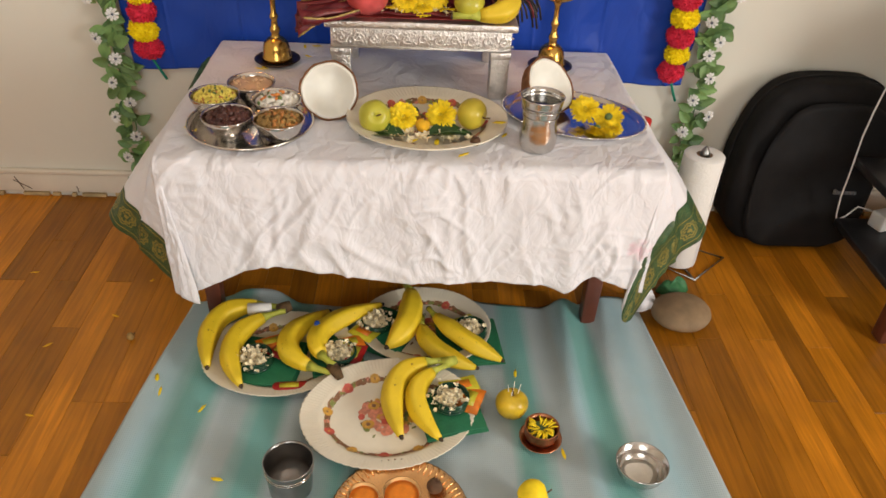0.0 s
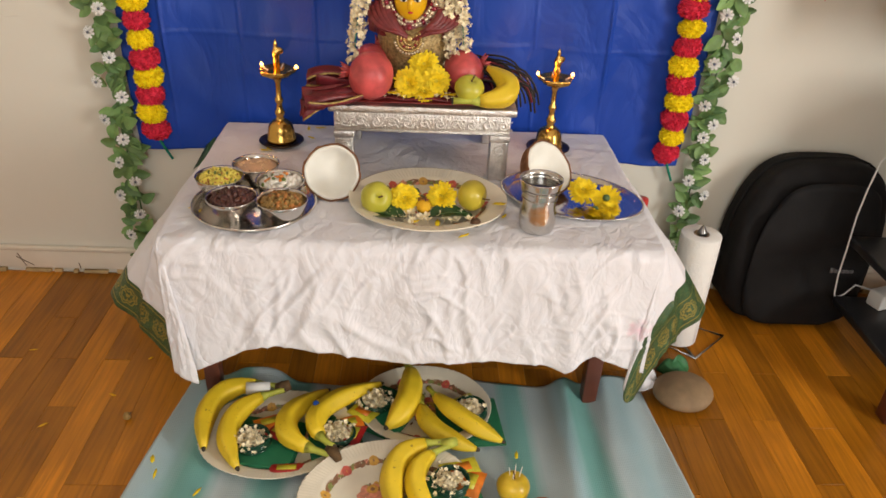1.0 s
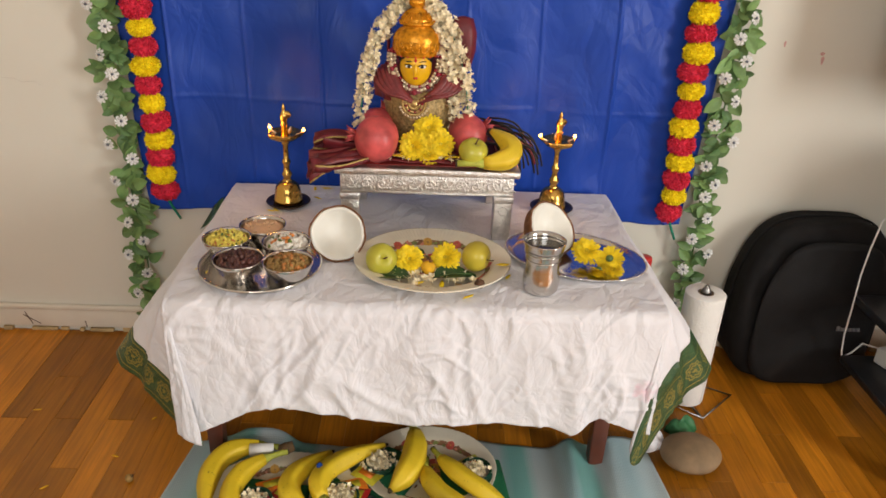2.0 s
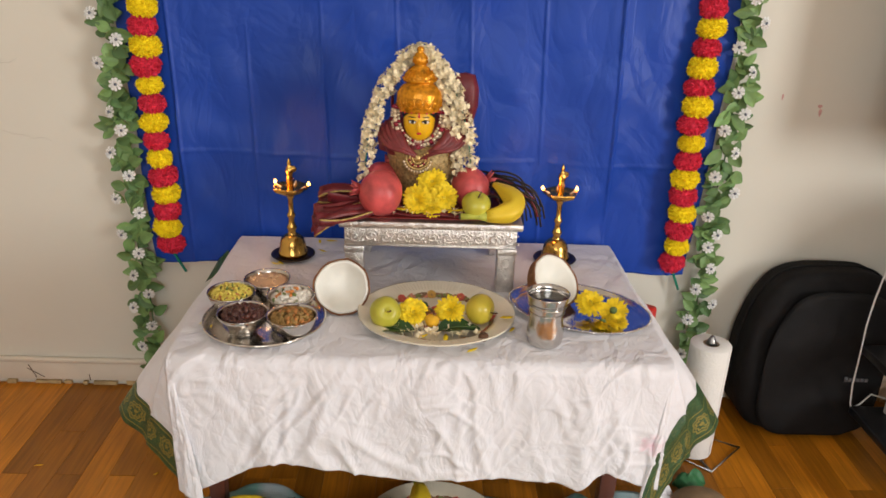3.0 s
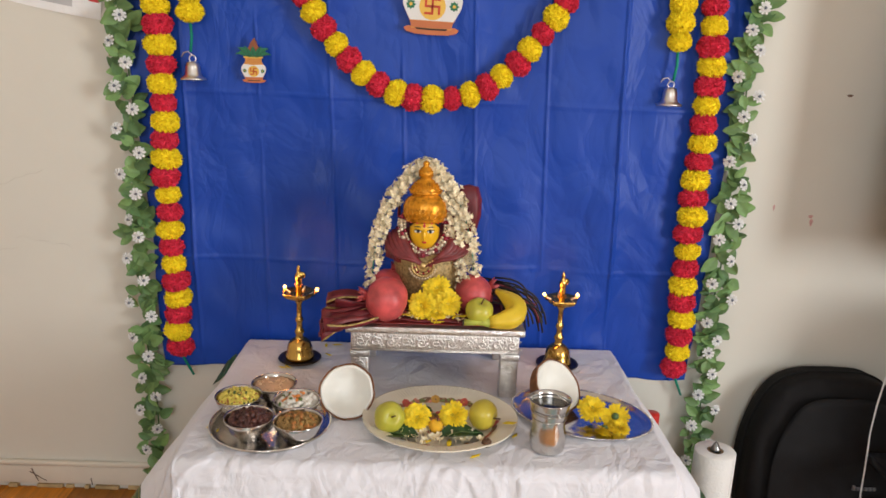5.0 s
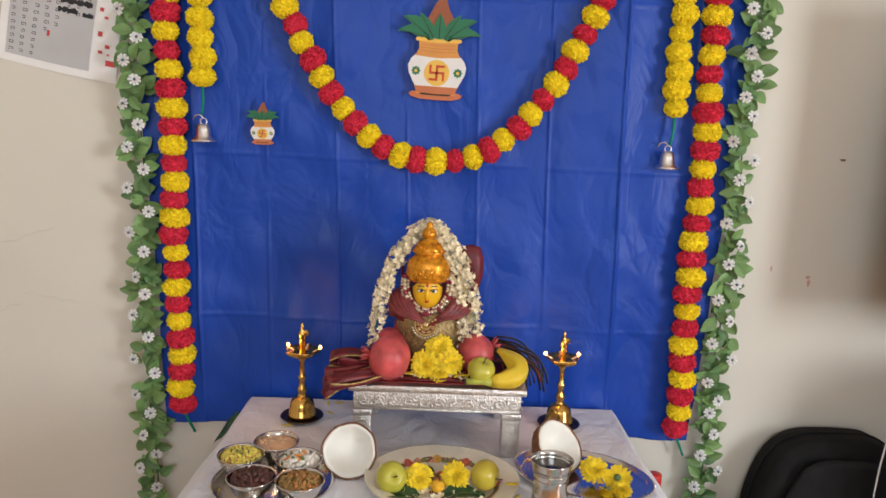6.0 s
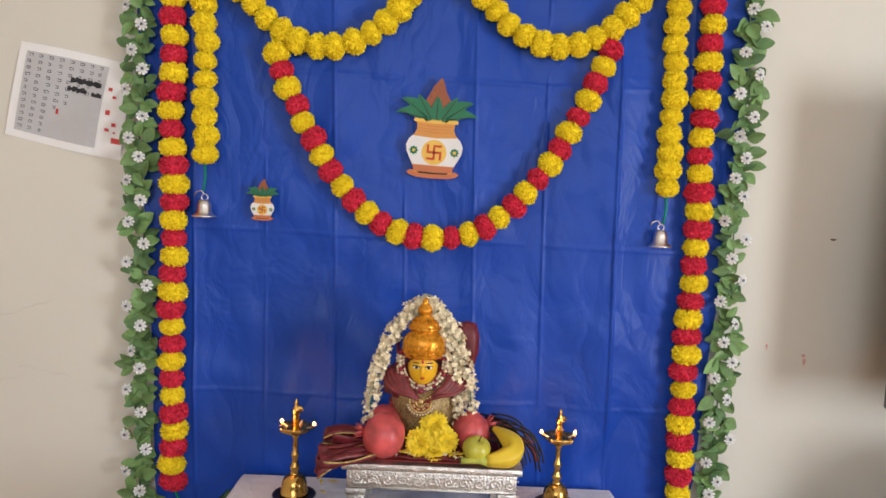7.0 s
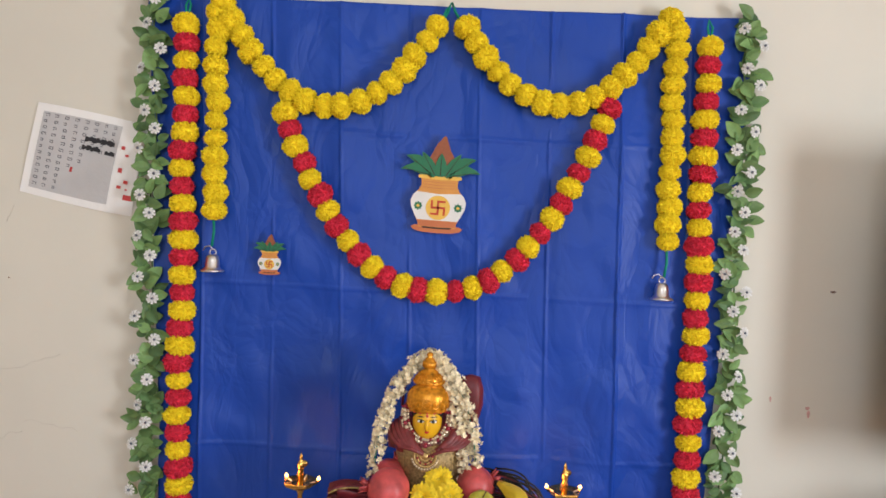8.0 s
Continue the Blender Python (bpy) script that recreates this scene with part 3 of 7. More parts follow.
def floor_mat():
    nx, ny = 200, 120
    verts, faces = [], []
    for j in range(ny + 1):
        s = j / ny
        for i in range(nx + 1):
            u = i / nx
            y1 = -0.415 + 0.012 * math.sin(u * 14) + 0.02 * (u - 0.5)
            y = -1.35 + (y1 + 1.35) * s
            xl, xr = -0.447 - 0.122 * (-0.41 - y), 0.497 + 0.085 * (-0.42 - y)
            x = xl + (xr - xl) * u
            verts.append((x, y, mat_z(x, y)))
    for j in range(ny):
        for i in range(nx):
            a = j * (nx + 1) + i
            faces.append((a, a + 1, a + nx + 2, a + nx + 1))
    me = mesh_from("floor_mat", verts, faces)
    layer = me.uv_layers.new(name="flat")
    layer.data.foreach_set("uv", [c for lp in me.loops for c in (lp.vertex_index % (nx + 1) / nx, lp.vertex_index // (nx + 1) / ny)])
    ob = new("floor_mat", me)
    ob.data.materials.append(mat_material())
    mod = ob.modifiers.new("thickness", "SOLIDIFY")
    mod.thickness, mod.offset = 0.003, -1
    tagged(ob, "rippled aqua and grey striped woven plastic floor mat", "mat")


floor_mat()


# ---- marigold garlands ----
def pompon(seed, r=0.030, flat=0.86, petals=1150):
    """A frilly ball of folded cloth petals round a small core."""
    rnd = random.Random(seed)
    bm = bmesh.new()
    bmesh.ops.create_icosphere(bm, subdivisions=2, radius=r * 0.98)
    for v in bm.verts:
        v.co *= 1 + 0.10 * noise.noise(v.co * 90 + Vector((seed, 0, 0)))
    for k in range(petals):
        z = 1 - 2 * (k + 0.5) / petals
        a = k * 2.39996 + rnd.uniform(-0.2, 0.2)
        d = Vector((math.sqrt(1 - z * z) * math.cos(a), math.sqrt(1 - z * z) * math.sin(a), z))
        d = (d + Vector([rnd.uniform(-0.25, 0.25) for _ in range(3)])).normalized()
        t = d.cross(Vector((rnd.uniform(-1, 1), rnd.uniform(-1, 1), rnd.uniform(-1, 1)))).normalized()
        n = d.cross(t)
        w, h = r * rnd.uniform(0.045, 0.085), r * rnd.uniform(0.20, 0.37)
        lean = (d + n * rnd.uniform(0.2, 1.1)).normalized()
        e = d * r * (0.88 + 0.12 * noise.noise(d * 2.6 + Vector((seed * 3.7, 0, 0))))
        q = [e - t * w * 0.5, e + t * w * 0.5, e + lean * h * 0.85 + t * w, e + lean * h, e + lean * h * 0.85 - t * w]
        vs = [bm.verts.new(p) for p in q]
        bm.faces.new((vs[0], vs[1], vs[2], vs[3]))
        bm.faces.new((vs[0], vs[3], vs[4]))
    for v in bm.verts:
        v.co.z *= flat
    return bm_mesh("marigold", bm, False)


BALLS = {}
for colour, mat in (("yellow", M_YELLOW), ("red", M_RED)):
    BALLS[colour] = []
    for k in range(4):
        me = pompon(k + (10 if colour == "red" else 0))
        me.materials.append(mat)
        BALLS[colour].append(me)
BALL_RND = random.Random(3)


def string_of_balls(name, label, points, colours, size=1.0, pitch=0.033, group="marigold garlands", tail=None, loop=None, count=0):
    """Balls threaded along a line of points, each turned along the string."""
    g = thing(name, label, "garland", group=group)
    pts = [Vector(p) for p in points]
    lens = [0.0]
    for a, b in zip(pts, pts[1:]):
        lens.append(lens[-1] + (b - a).length)
    count = count or max(1, round(lens[-1] / pitch))
    part("thread", tube(pts, 0.0012, 5), M_STRING, g)

    def at(s):
        for k in range(len(pts) - 1):
            if s <= lens[k + 1] or k == len(pts) - 2:
                f = (s - lens[k]) / max(1e-6, lens[k + 1] - lens[k])
                return pts[k].lerp(pts[k + 1], f), (pts[k + 1] - pts[k]).normalized()

    for i in range(count):
        p, d = at(lens[-1] * (i + 0.5) / count)
        colour = colours[i % len(colours)]
        me = BALL_RND.choice(BALLS[colour])
        q = d.to_track_quat("Z", "Y").to_matrix().to_4x4()
        s = size * BALL_RND.uniform(0.90, 1.08)
        jit = Vector((BALL_RND.uniform(-1, 1), BALL_RND.uniform(-0.4, 0.4), 0)) * 0.003
        part(colour + "_marigold", me, None, g, m=Matrix.Translation(p + jit) @ q @ pose(0, 0, 0, BALL_RND.uniform(-14, 14), BALL_RND.uniform(-14, 14), BALL_RND.uniform(0, 360)) @ Matrix.Diagonal((s, s, s * BALL_RND.uniform(0.9, 1.1), 1)))
    if tail:
        part("string_end", tube(tail, 0.003, 6), M_STRING, g, "teal green cord")
    if loop:
        part("hanging_loop", tube(loop, 0.0028, 6), M_STRING, g, "teal green cord")
    return g


def hang(x0, x1, z1, z0, y=-0.036, wave=0.003):
    return [(x0 + (x1 - x0) * k / 12 + wave * math.sin(k * 1.3), y, z1 + (z0 - z1) * k / 12) for k in range(13)]


def swag(x0, z0, x1, z1, sag, y=-0.036, n=24, lean=0.0):
    """A line sagging between two points, as a parabola below their chord."""
    out = []
    for k in range(n + 1):
        s = k / n
        out.append((x0 + (x1 - x0) * s + lean * math.sin(math.pi * s), y, z0 + (z1 - z0) * s - sag * 4 * s * (1 - s)))
    return out


RY = ("yellow", "red")
for x0, x1, z1, z0, label in ((-0.600, -0.588, 1.606, 0.389, "long vertical garland of red and yellow cloth marigolds"), (0.588, 0.588, 1.606, 0.374, "long vertical garland of red and yellow cloth marigolds")):
    s = -1 if x0 < 0 else 1
    string_of_balls("marigold_garland", label, hang(x0, x1, z1, z0), RY, 0.90, 0.0412, count=30,
                    tail=[(x1, -0.036, z0 + 0.01), (x1 + 0.012, -0.034, z0 - 0.02), (x1 + 0.028, -0.03, z0 - 0.055)],
                    loop=[(x0, -0.036, z1 - 0.01), (x0 - 0.005, -0.03, z1 + 0.025), (x0, -0.02, z1 + 0.045), (x0 + 0.006, -0.03, z1 + 0.025), (x0 + 0.001, -0.036, z1 - 0.01)])
for x0, x1, z1, z0 in ((-0.530, -0.524, 1.640, 1.148), (0.512, 0.514, 1.635, 1.122)):
    string_of_balls("yellow_garland", "short vertical garland of yellow cloth marigolds", hang(x0, x1, z1, z0), ("yellow",), 0.82, 0.0405,
                    tail=[(x1, -0.036, z0 + 0.01), (x1 + 0.002, -0.037, z0 - 0.03), (x1 - 0.002, -0.036, z0 - 0.062)])
string_of_balls("yellow_swag", "sagging swag of yellow cloth marigolds on the blue sheet", swag(-0.528, 1.655, -0.020, 1.625, 0.225), ("yellow",), 0.85, 0.0405, group="marigold swags",
                loop=[(-0.02, -0.036, 1.625), (-0.012, -0.03, 1.645), (-0.002, -0.02, 1.665), (-0.008, -0.03, 1.64), (-0.02, -0.036, 1.62)])
string_of_balls("yellow_swag", "sagging swag of yellow cloth marigolds on the blue sheet", swag(0.022, 1.625, 0.505, 1.665, 0.205), ("yellow",), 0.85, 0.0405, group="marigold swags",
                loop=[(0.02, -0.036, 1.625), (0.006, -0.03, 1.645), (0.0, -0.02, 1.665), (0.01, -0.03, 1.64), (0.02, -0.036, 1.62)])


def u_garland():
    pts = []
    n = 60
    for k in range(n + 1):
        d = -0.371 + 0.758 * k / n
        pts.append((-0.010 + d, -0.030, 1.003 + 4.1 * abs(d) ** 2.31))
    return string_of_balls("marigold_swag", "deep hanging loop of red and yellow cloth marigolds", pts, RY, 0.85, 0.0425, group="marigold swags", count=30)


u_garland()

# ---- leaf garlands ----
def leaf_mesh(seed):
    """A cupped, pointed oval leaf with a bent midrib."""
    rnd = random.Random(seed)
    L, W = 0.046 * rnd.uniform(0.9, 1.15), 0.036 * rnd.uniform(0.85, 1.1)
    n = 6
    verts, faces = [], []
    for i in range(n + 1):
        s = i / n
        w = W * 0.5 * (math.sin(math.pi * min(1, s * 0.94 + 0.03)) ** 0.75) * (1 - 0.25 * s)
        droop = -0.010 * s * s * rnd.uniform(0.8, 1.2)
        for k, f in enumerate((-1, -0.5, 0, 0.5, 1)):
            verts.append((w * f, L * s, droop + 0.35 * w * abs(f) - 0.0012 * (f == 0)))
    for i in range(n):
        for k in range(4):
            a = i * 5 + k
            faces.append((a, a + 1, a + 6, a + 5))
    return mesh_from("leaf", verts, faces)


def daisy_mesh(seed):
    rnd = random.Random(seed)
    bm = bmesh.new()
    for layer, (count, r) in enumerate(((9, 0.0145), (7, 0.0095))):
        for k in range(count):
            a = 2 * math.pi * k / count + layer * 0.3 + rnd.uniform(-0.1, 0.1)
            c, s = math.cos(a), math.sin(a)
            w = r * 0.23
            z = 0.002 + layer * 0.003
            q = [(0.003, -w * 0.5, z), (0.003, w * 0.5, z), (r * 0.75, w, z + 0.003), (r, w * 0.6, z + 0.001), (r * 0.93, 0, z + 0.0015), (r, -w * 0.6, z + 0.001), (r * 0.75, -w, z + 0.003)]
            bm.faces.new([bm.verts.new((x * c - y * s, x * s + y * c, zz)) for x, y, zz in q])
    return bm_mesh("daisy", bm, False)


def bead_mesh(r, sub=1):
    bm = bmesh.new()
    bmesh.ops.create_icosphere(bm, subdivisions=sub, radius=r)
    return bm_mesh("bead", bm)


LEAVES = [leaf_mesh(k) for k in range(5)]
for k, me in enumerate(LEAVES):
    me.materials.append(M_LEAF if k < 3 else M_LEAF_DK)
DAISIES = [daisy_mesh(k) for k in range(3)]
for me in DAISIES:
    me.materials.append(M_PETAL_W)
BEAD = bead_mesh(0.0035)
BEAD.materials.append(M_EYE)


def leaf_garland(x_top, x_bot, z_top, z_bot, seed):
    rnd = random.Random(seed)
    g = thing("leaf_garland", "artificial garland of green leaves and small white daisies", "garland", group="leaf garlands")
    n = 30
    pts = [(x_top + (x_bot - x_top) * k / n + 0.006 * math.sin(k * 0.9 + seed), -0.022, z_top + (z_bot - z_top) * k / n) for k in range(n + 1)]
    part("stem", tube(pts, 0.002, 5), M_LEAF_DK, g)
    count = 300
    for i in range(count):
        s = (i + 0.5) / count
        z = z_top + (z_bot - z_top) * s
        x = x_top + (x_bot - x_top) * s
        ang = rnd.choice((1, -1)) * rnd.uniform(15, 165)
        tilt = rnd.uniform(-10, 55)
        off = rnd.uniform(-0.016, 0.016)
        m = Matrix.Translation((x + off, -0.022 - rnd.uniform(0, 0.022), z)) @ pose(0, 0, 0, 90, 0, 0) @ pose(0, 0, 0, 0, 0, ang) @ pose(0, 0, 0, tilt * 0.7, rnd.uniform(-25, 25), 0) @ Matrix.Scale(rnd.uniform(0.60, 0.93), 4)
        part("leaf", rnd.choice(LEAVES), None, g, m=m)
    flowers = 34
    for i in range(flowers):
        z = z_top + (z_bot - z_top) * (i + 0.5) / flowers
        x = x_top + (x_bot - x_top) * (i + 0.5) / flowers
        side = 1 if i % 2 else -1
        m = Matrix.Translation((x + side * rnd.uniform(0.004, 0.030), -0.048 - rnd.uniform(0, 0.010), z + rnd.uniform(-0.008, 0.008))) @ pose(0, 0, 0, 90 + rnd.uniform(-25, 10), 0, side * rnd.uniform(0, 35)) @ pose(0, 0, 0, 0, 0, rnd.uniform(0, 360))
        d = part("daisy", rnd.choice(DAISIES), None, g, m=m)
        part("bead", BEAD, None, d, m=pose(0, 0, 0.006))


leaf_garland(-0.676, -0.660, 1.70, 0.075, 21)
leaf_garland(0.681, 0.662, 1.655, 0.085, 22)

# ---- bells, cut-outs and paper on the wall ----
M_STEEL = material("polished_steel", (0.62, 0.60, 0.57), 0.21, 1.0, vary=0.05, noise_scale=20, bump=0.03, bump_scale=90)
M_SILVER = material("silver_plate", (0.74, 0.71, 0.67), 0.17, 1.0, vary=0.04, noise_scale=30, bump=0.02, bump_scale=60)
M_BELL = material("silver_bell", (0.80, 0.77, 0.74), 0.32, 1.0, vary=0.05)


def bell(x, z):
    b = thing("bell", "small shiny silver bell hung below a garland", "bell", (x, -0.036, z), group="silver bells")
    b.scale = (1.22, 1.22, 1.22)
    me = lathe(((0.0, 0.030), (0.007, 0.0295), (0.0105, 0.027), (0.0125, 0.020), (0.0135, 0.008), (0.017, 0.003), (0.0225, 0.0), (0.0215, -0.002), (0.015, 0.001), (0.011, 0.010), (0.0, 0.02)), 24)
    part("shell", me, M_BELL, b)
    part("loop", tube([(0.006 * math.cos(a), 0, 0.034 + 0.006 * math.sin(a)) for a in [2 * math.pi * k / 10 for k in range(10)]], 0.0013, 5, closed=True), M_BELL, b)
    part("clapper", bead_mesh(0.004), M_BELL, b, m=pose(0, 0, -0.001))
    wire = [(0.0, 0, 0.040), (-0.007, 0, 0.046), (-0.015, 0, 0.044), (-0.019, 0, 0.037)]
    part("wire", tube(wire, 0.0012, 5), M_BELL, b)


bell(-0.523, 1.030)
bell(0.508, 1.010)


def flat_shape(outline, y0, y1):
    """A plate in the x-z plane between two depths."""
    n = len(outline)
    verts = [(x, y0, z) for x, z in outline] + [(x, y1, z) for x, z in outline]
    faces = [tuple(range(n)), tuple(range(2 * n - 1, n - 1, -1))]
    faces += [(k, n + k, n + (k + 1) % n, (k + 1) % n) for k in range(n)]
    bm = bmesh.new()
    vs = [bm.verts.new(v) for v in verts]
    for f in faces:
        bm.faces.new([vs[k] for k in f])
    bmesh.ops.recalc_face_normals(bm, faces=bm.faces)
    bmesh.ops.triangulate(bm, faces=[f for f in bm.faces if len(f.verts) > 4])
    return bm


M_POT_W = material("white_card_print", (0.78, 0.77, 0.75), 0.6, vary=0.03)
M_POT_O = material("orange_card_print", (0.66, 0.30, 0.06), 0.6, vary=0.06)
M_POT_T = material("terracotta_card_print", (0.55, 0.17, 0.06), 0.6, vary=0.06)
M_POT_B = material("brown_card_print", (0.30, 0.09, 0.035), 0.6, vary=0.12, noise_scale=120)
M_POT_Y = material("yellow_card_print", (0.80, 0.50, 0.08), 0.6, vary=0.05)
M_POT_G = material("green_card_print", (0.02, 0.17, 0.075), 0.6, vary=0.1)
M_POT_K = material("black_card_print", (0.03, 0.015, 0.01), 0.6)
M_POT_R = material("red_card_print", (0.55, 0.06, 0.02), 0.6)


def mirror_outline(half):
    return half + [(-x, z) for x, z in reversed(half) if x > 1e-6]


def pot_cutout(x, z, size, lean, label):
    """A flat painted card of a pot with leaves and a coconut; size is its height."""
    t = thing("pot_cutout", label, "wall decoration", (x, -0.022, z), ry=lean, group="painted pot cutouts")
    u = size

    def sc(outline):
        return [(a * u, b * u) for a, b in outline]

    def add(name, outline, d, mat, lab=""):
        part(name, flat_shape(sc(outline), -0.004 - d * 0.0007, 0.0015 if d == 0 else -0.004 - (d - 1) * 0.0007), mat, t, lab, smooth=False)

    body = mirror_outline([(0.0, 0.0), (0.19, 0.0), (0.20, 0.05), (0.235, 0.12), (0.275, 0.20), (0.285, 0.27), (0.26, 0.33), (0.21, 0.38), (0.185, 0.43), (0.19, 0.50), (0.0, 0.50)])
    add("base_plate", mirror_outline([(0.0, -0.055), (0.16, -0.05), (0.24, -0.03), (0.265, 0.0), (0.23, 0.02), (0.0, 0.03)]), 0, M_POT_T)
    add("pot", body, 1, M_POT_O)
    add("white_band", mirror_outline([(0.0, 0.075), (0.208, 0.075), (0.235, 0.12), (0.275, 0.20), (0.285, 0.27), (0.26, 0.33), (0.225, 0.362), (0.0, 0.345)]), 2, M_POT_W)
    add("foot_band", mirror_outline([(0.0, 0.008), (0.188, 0.010), (0.198, 0.05), (0.205, 0.07), (0.0, 0.07)]), 2, M_POT_T)
    add("foot_line", mirror_outline([(0.0, -0.012), (0.14, -0.008), (0.155, 0.008), (0.0, 0.004)]), 2, M_POT_K)
    add("rim", mirror_outline([(0.0, 0.49), (0.215, 0.50), (0.225, 0.515), (0.215, 0.535), (0.0, 0.53)]), 2, M_POT_Y)
    for k in (0.40, 0.43, 0.46):
        add("neck_line", mirror_outline([(0.0, k), (0.17, k + 0.008), (0.17, k + 0.012), (0.0, k + 0.005)]), 2, M_POT_T)
    disc = [(0.125 * math.cos(a), 0.205 + 0.125 * math.sin(a)) for a in [2 * math.pi * k / 28 for k in range(28)]]
    add("disc", disc, 3, M_POT_Y)
    # hooked cross emblem made of strokes
    s, w = 0.075, 0.011
    strokes = [(-s, -w, s, w), (-w, -s, w, s), (w, s - 2 * w, s, s), (-s, -s, -w, -s + 2 * w), (s - 2 * w, -s, s, -w), (-s, w, -s + 2 * w, s)]
    for x0, z0, x1, z1 in strokes:
        add("emblem_stroke", [(x0, 0.205 + z0), (x1, 0.205 + z0), (x1, 0.205 + z1), (x0, 0.205 + z1)], 4, M_POT_R)
    for sx in (-1, 1):
        ring = [(sx * 0.205 + (0.040 + 0.007 * math.cos(8 * a)) * math.cos(a), 0.215 + (0.040 + 0.007 * math.cos(8 * a)) * math.sin(a)) for a in [2 * math.pi * k / 40 for k in range(40)]]
        add("rosette", ring, 3, M_POT_G)
        add("rosette_eye", [(sx * 0.205 + 0.016 * math.cos(a), 0.215 + 0.016 * math.sin(a)) for a in [2 * math.pi * k / 12 for k in range(12)]], 4, M_POT_Y)
    add("coconut", [(-0.145, 0.66), (-0.16, 0.56), (0.16, 0.56), (0.16, 0.68), (0.085, 0.80), (0.04, 0.93), (0.02, 0.945), (-0.05, 0.86)], 0, M_POT_B)
    for k, (ang, ln, wd) in enumerate(((74, 0.33, 0.05), (-74, 0.33, 0.05), (52, 0.36, 0.055), (-52, 0.36, 0.055), (30, 0.30, 0.055), (-30, 0.30, 0.055), (0, 0.24, 0.06))):
        a = radians(ang)
        d, side = (math.sin(a), math.cos(a)), (math.cos(a), -math.sin(a))
        start = (0.10 * math.sin(a), 0.525)
        tip_drop = 0.02 * abs(ang) / 74

        def P(s, f):
            return (start[0] + d[0] * ln * s + side[0] * wd * f, start[1] + d[1] * ln * s + side[1] * wd * f - tip_drop * s * s * 2 + (0.05 * math.sin(math.pi * s) if abs(ang) > 40 else 0))

        outline = [P(0, -0.5), P(0.3, -1), P(0.6, -0.85), P(0.85, -0.4), P(1, 0), P(0.85, 0.4), P(0.6, 0.85), P(0.3, 1), P(0, 0.5)]
        add("painted_leaf", outline, 1 + (k // 2), M_POT_G)
        add("leaf_line", [P(0.05, -0.08), P(0.9, -0.03), P(0.9, 0.03), P(0.05, 0.08)], 2 + (k // 2), M_POT_K)


pot_cutout(-0.014, 1.150, 0.224, 2.0, "painted card cutout of a white and orange pot with mango leaves")
pot_cutout(-0.395, 1.030, 0.094, 0.0, "small painted card cutout of a pot with green leaves")


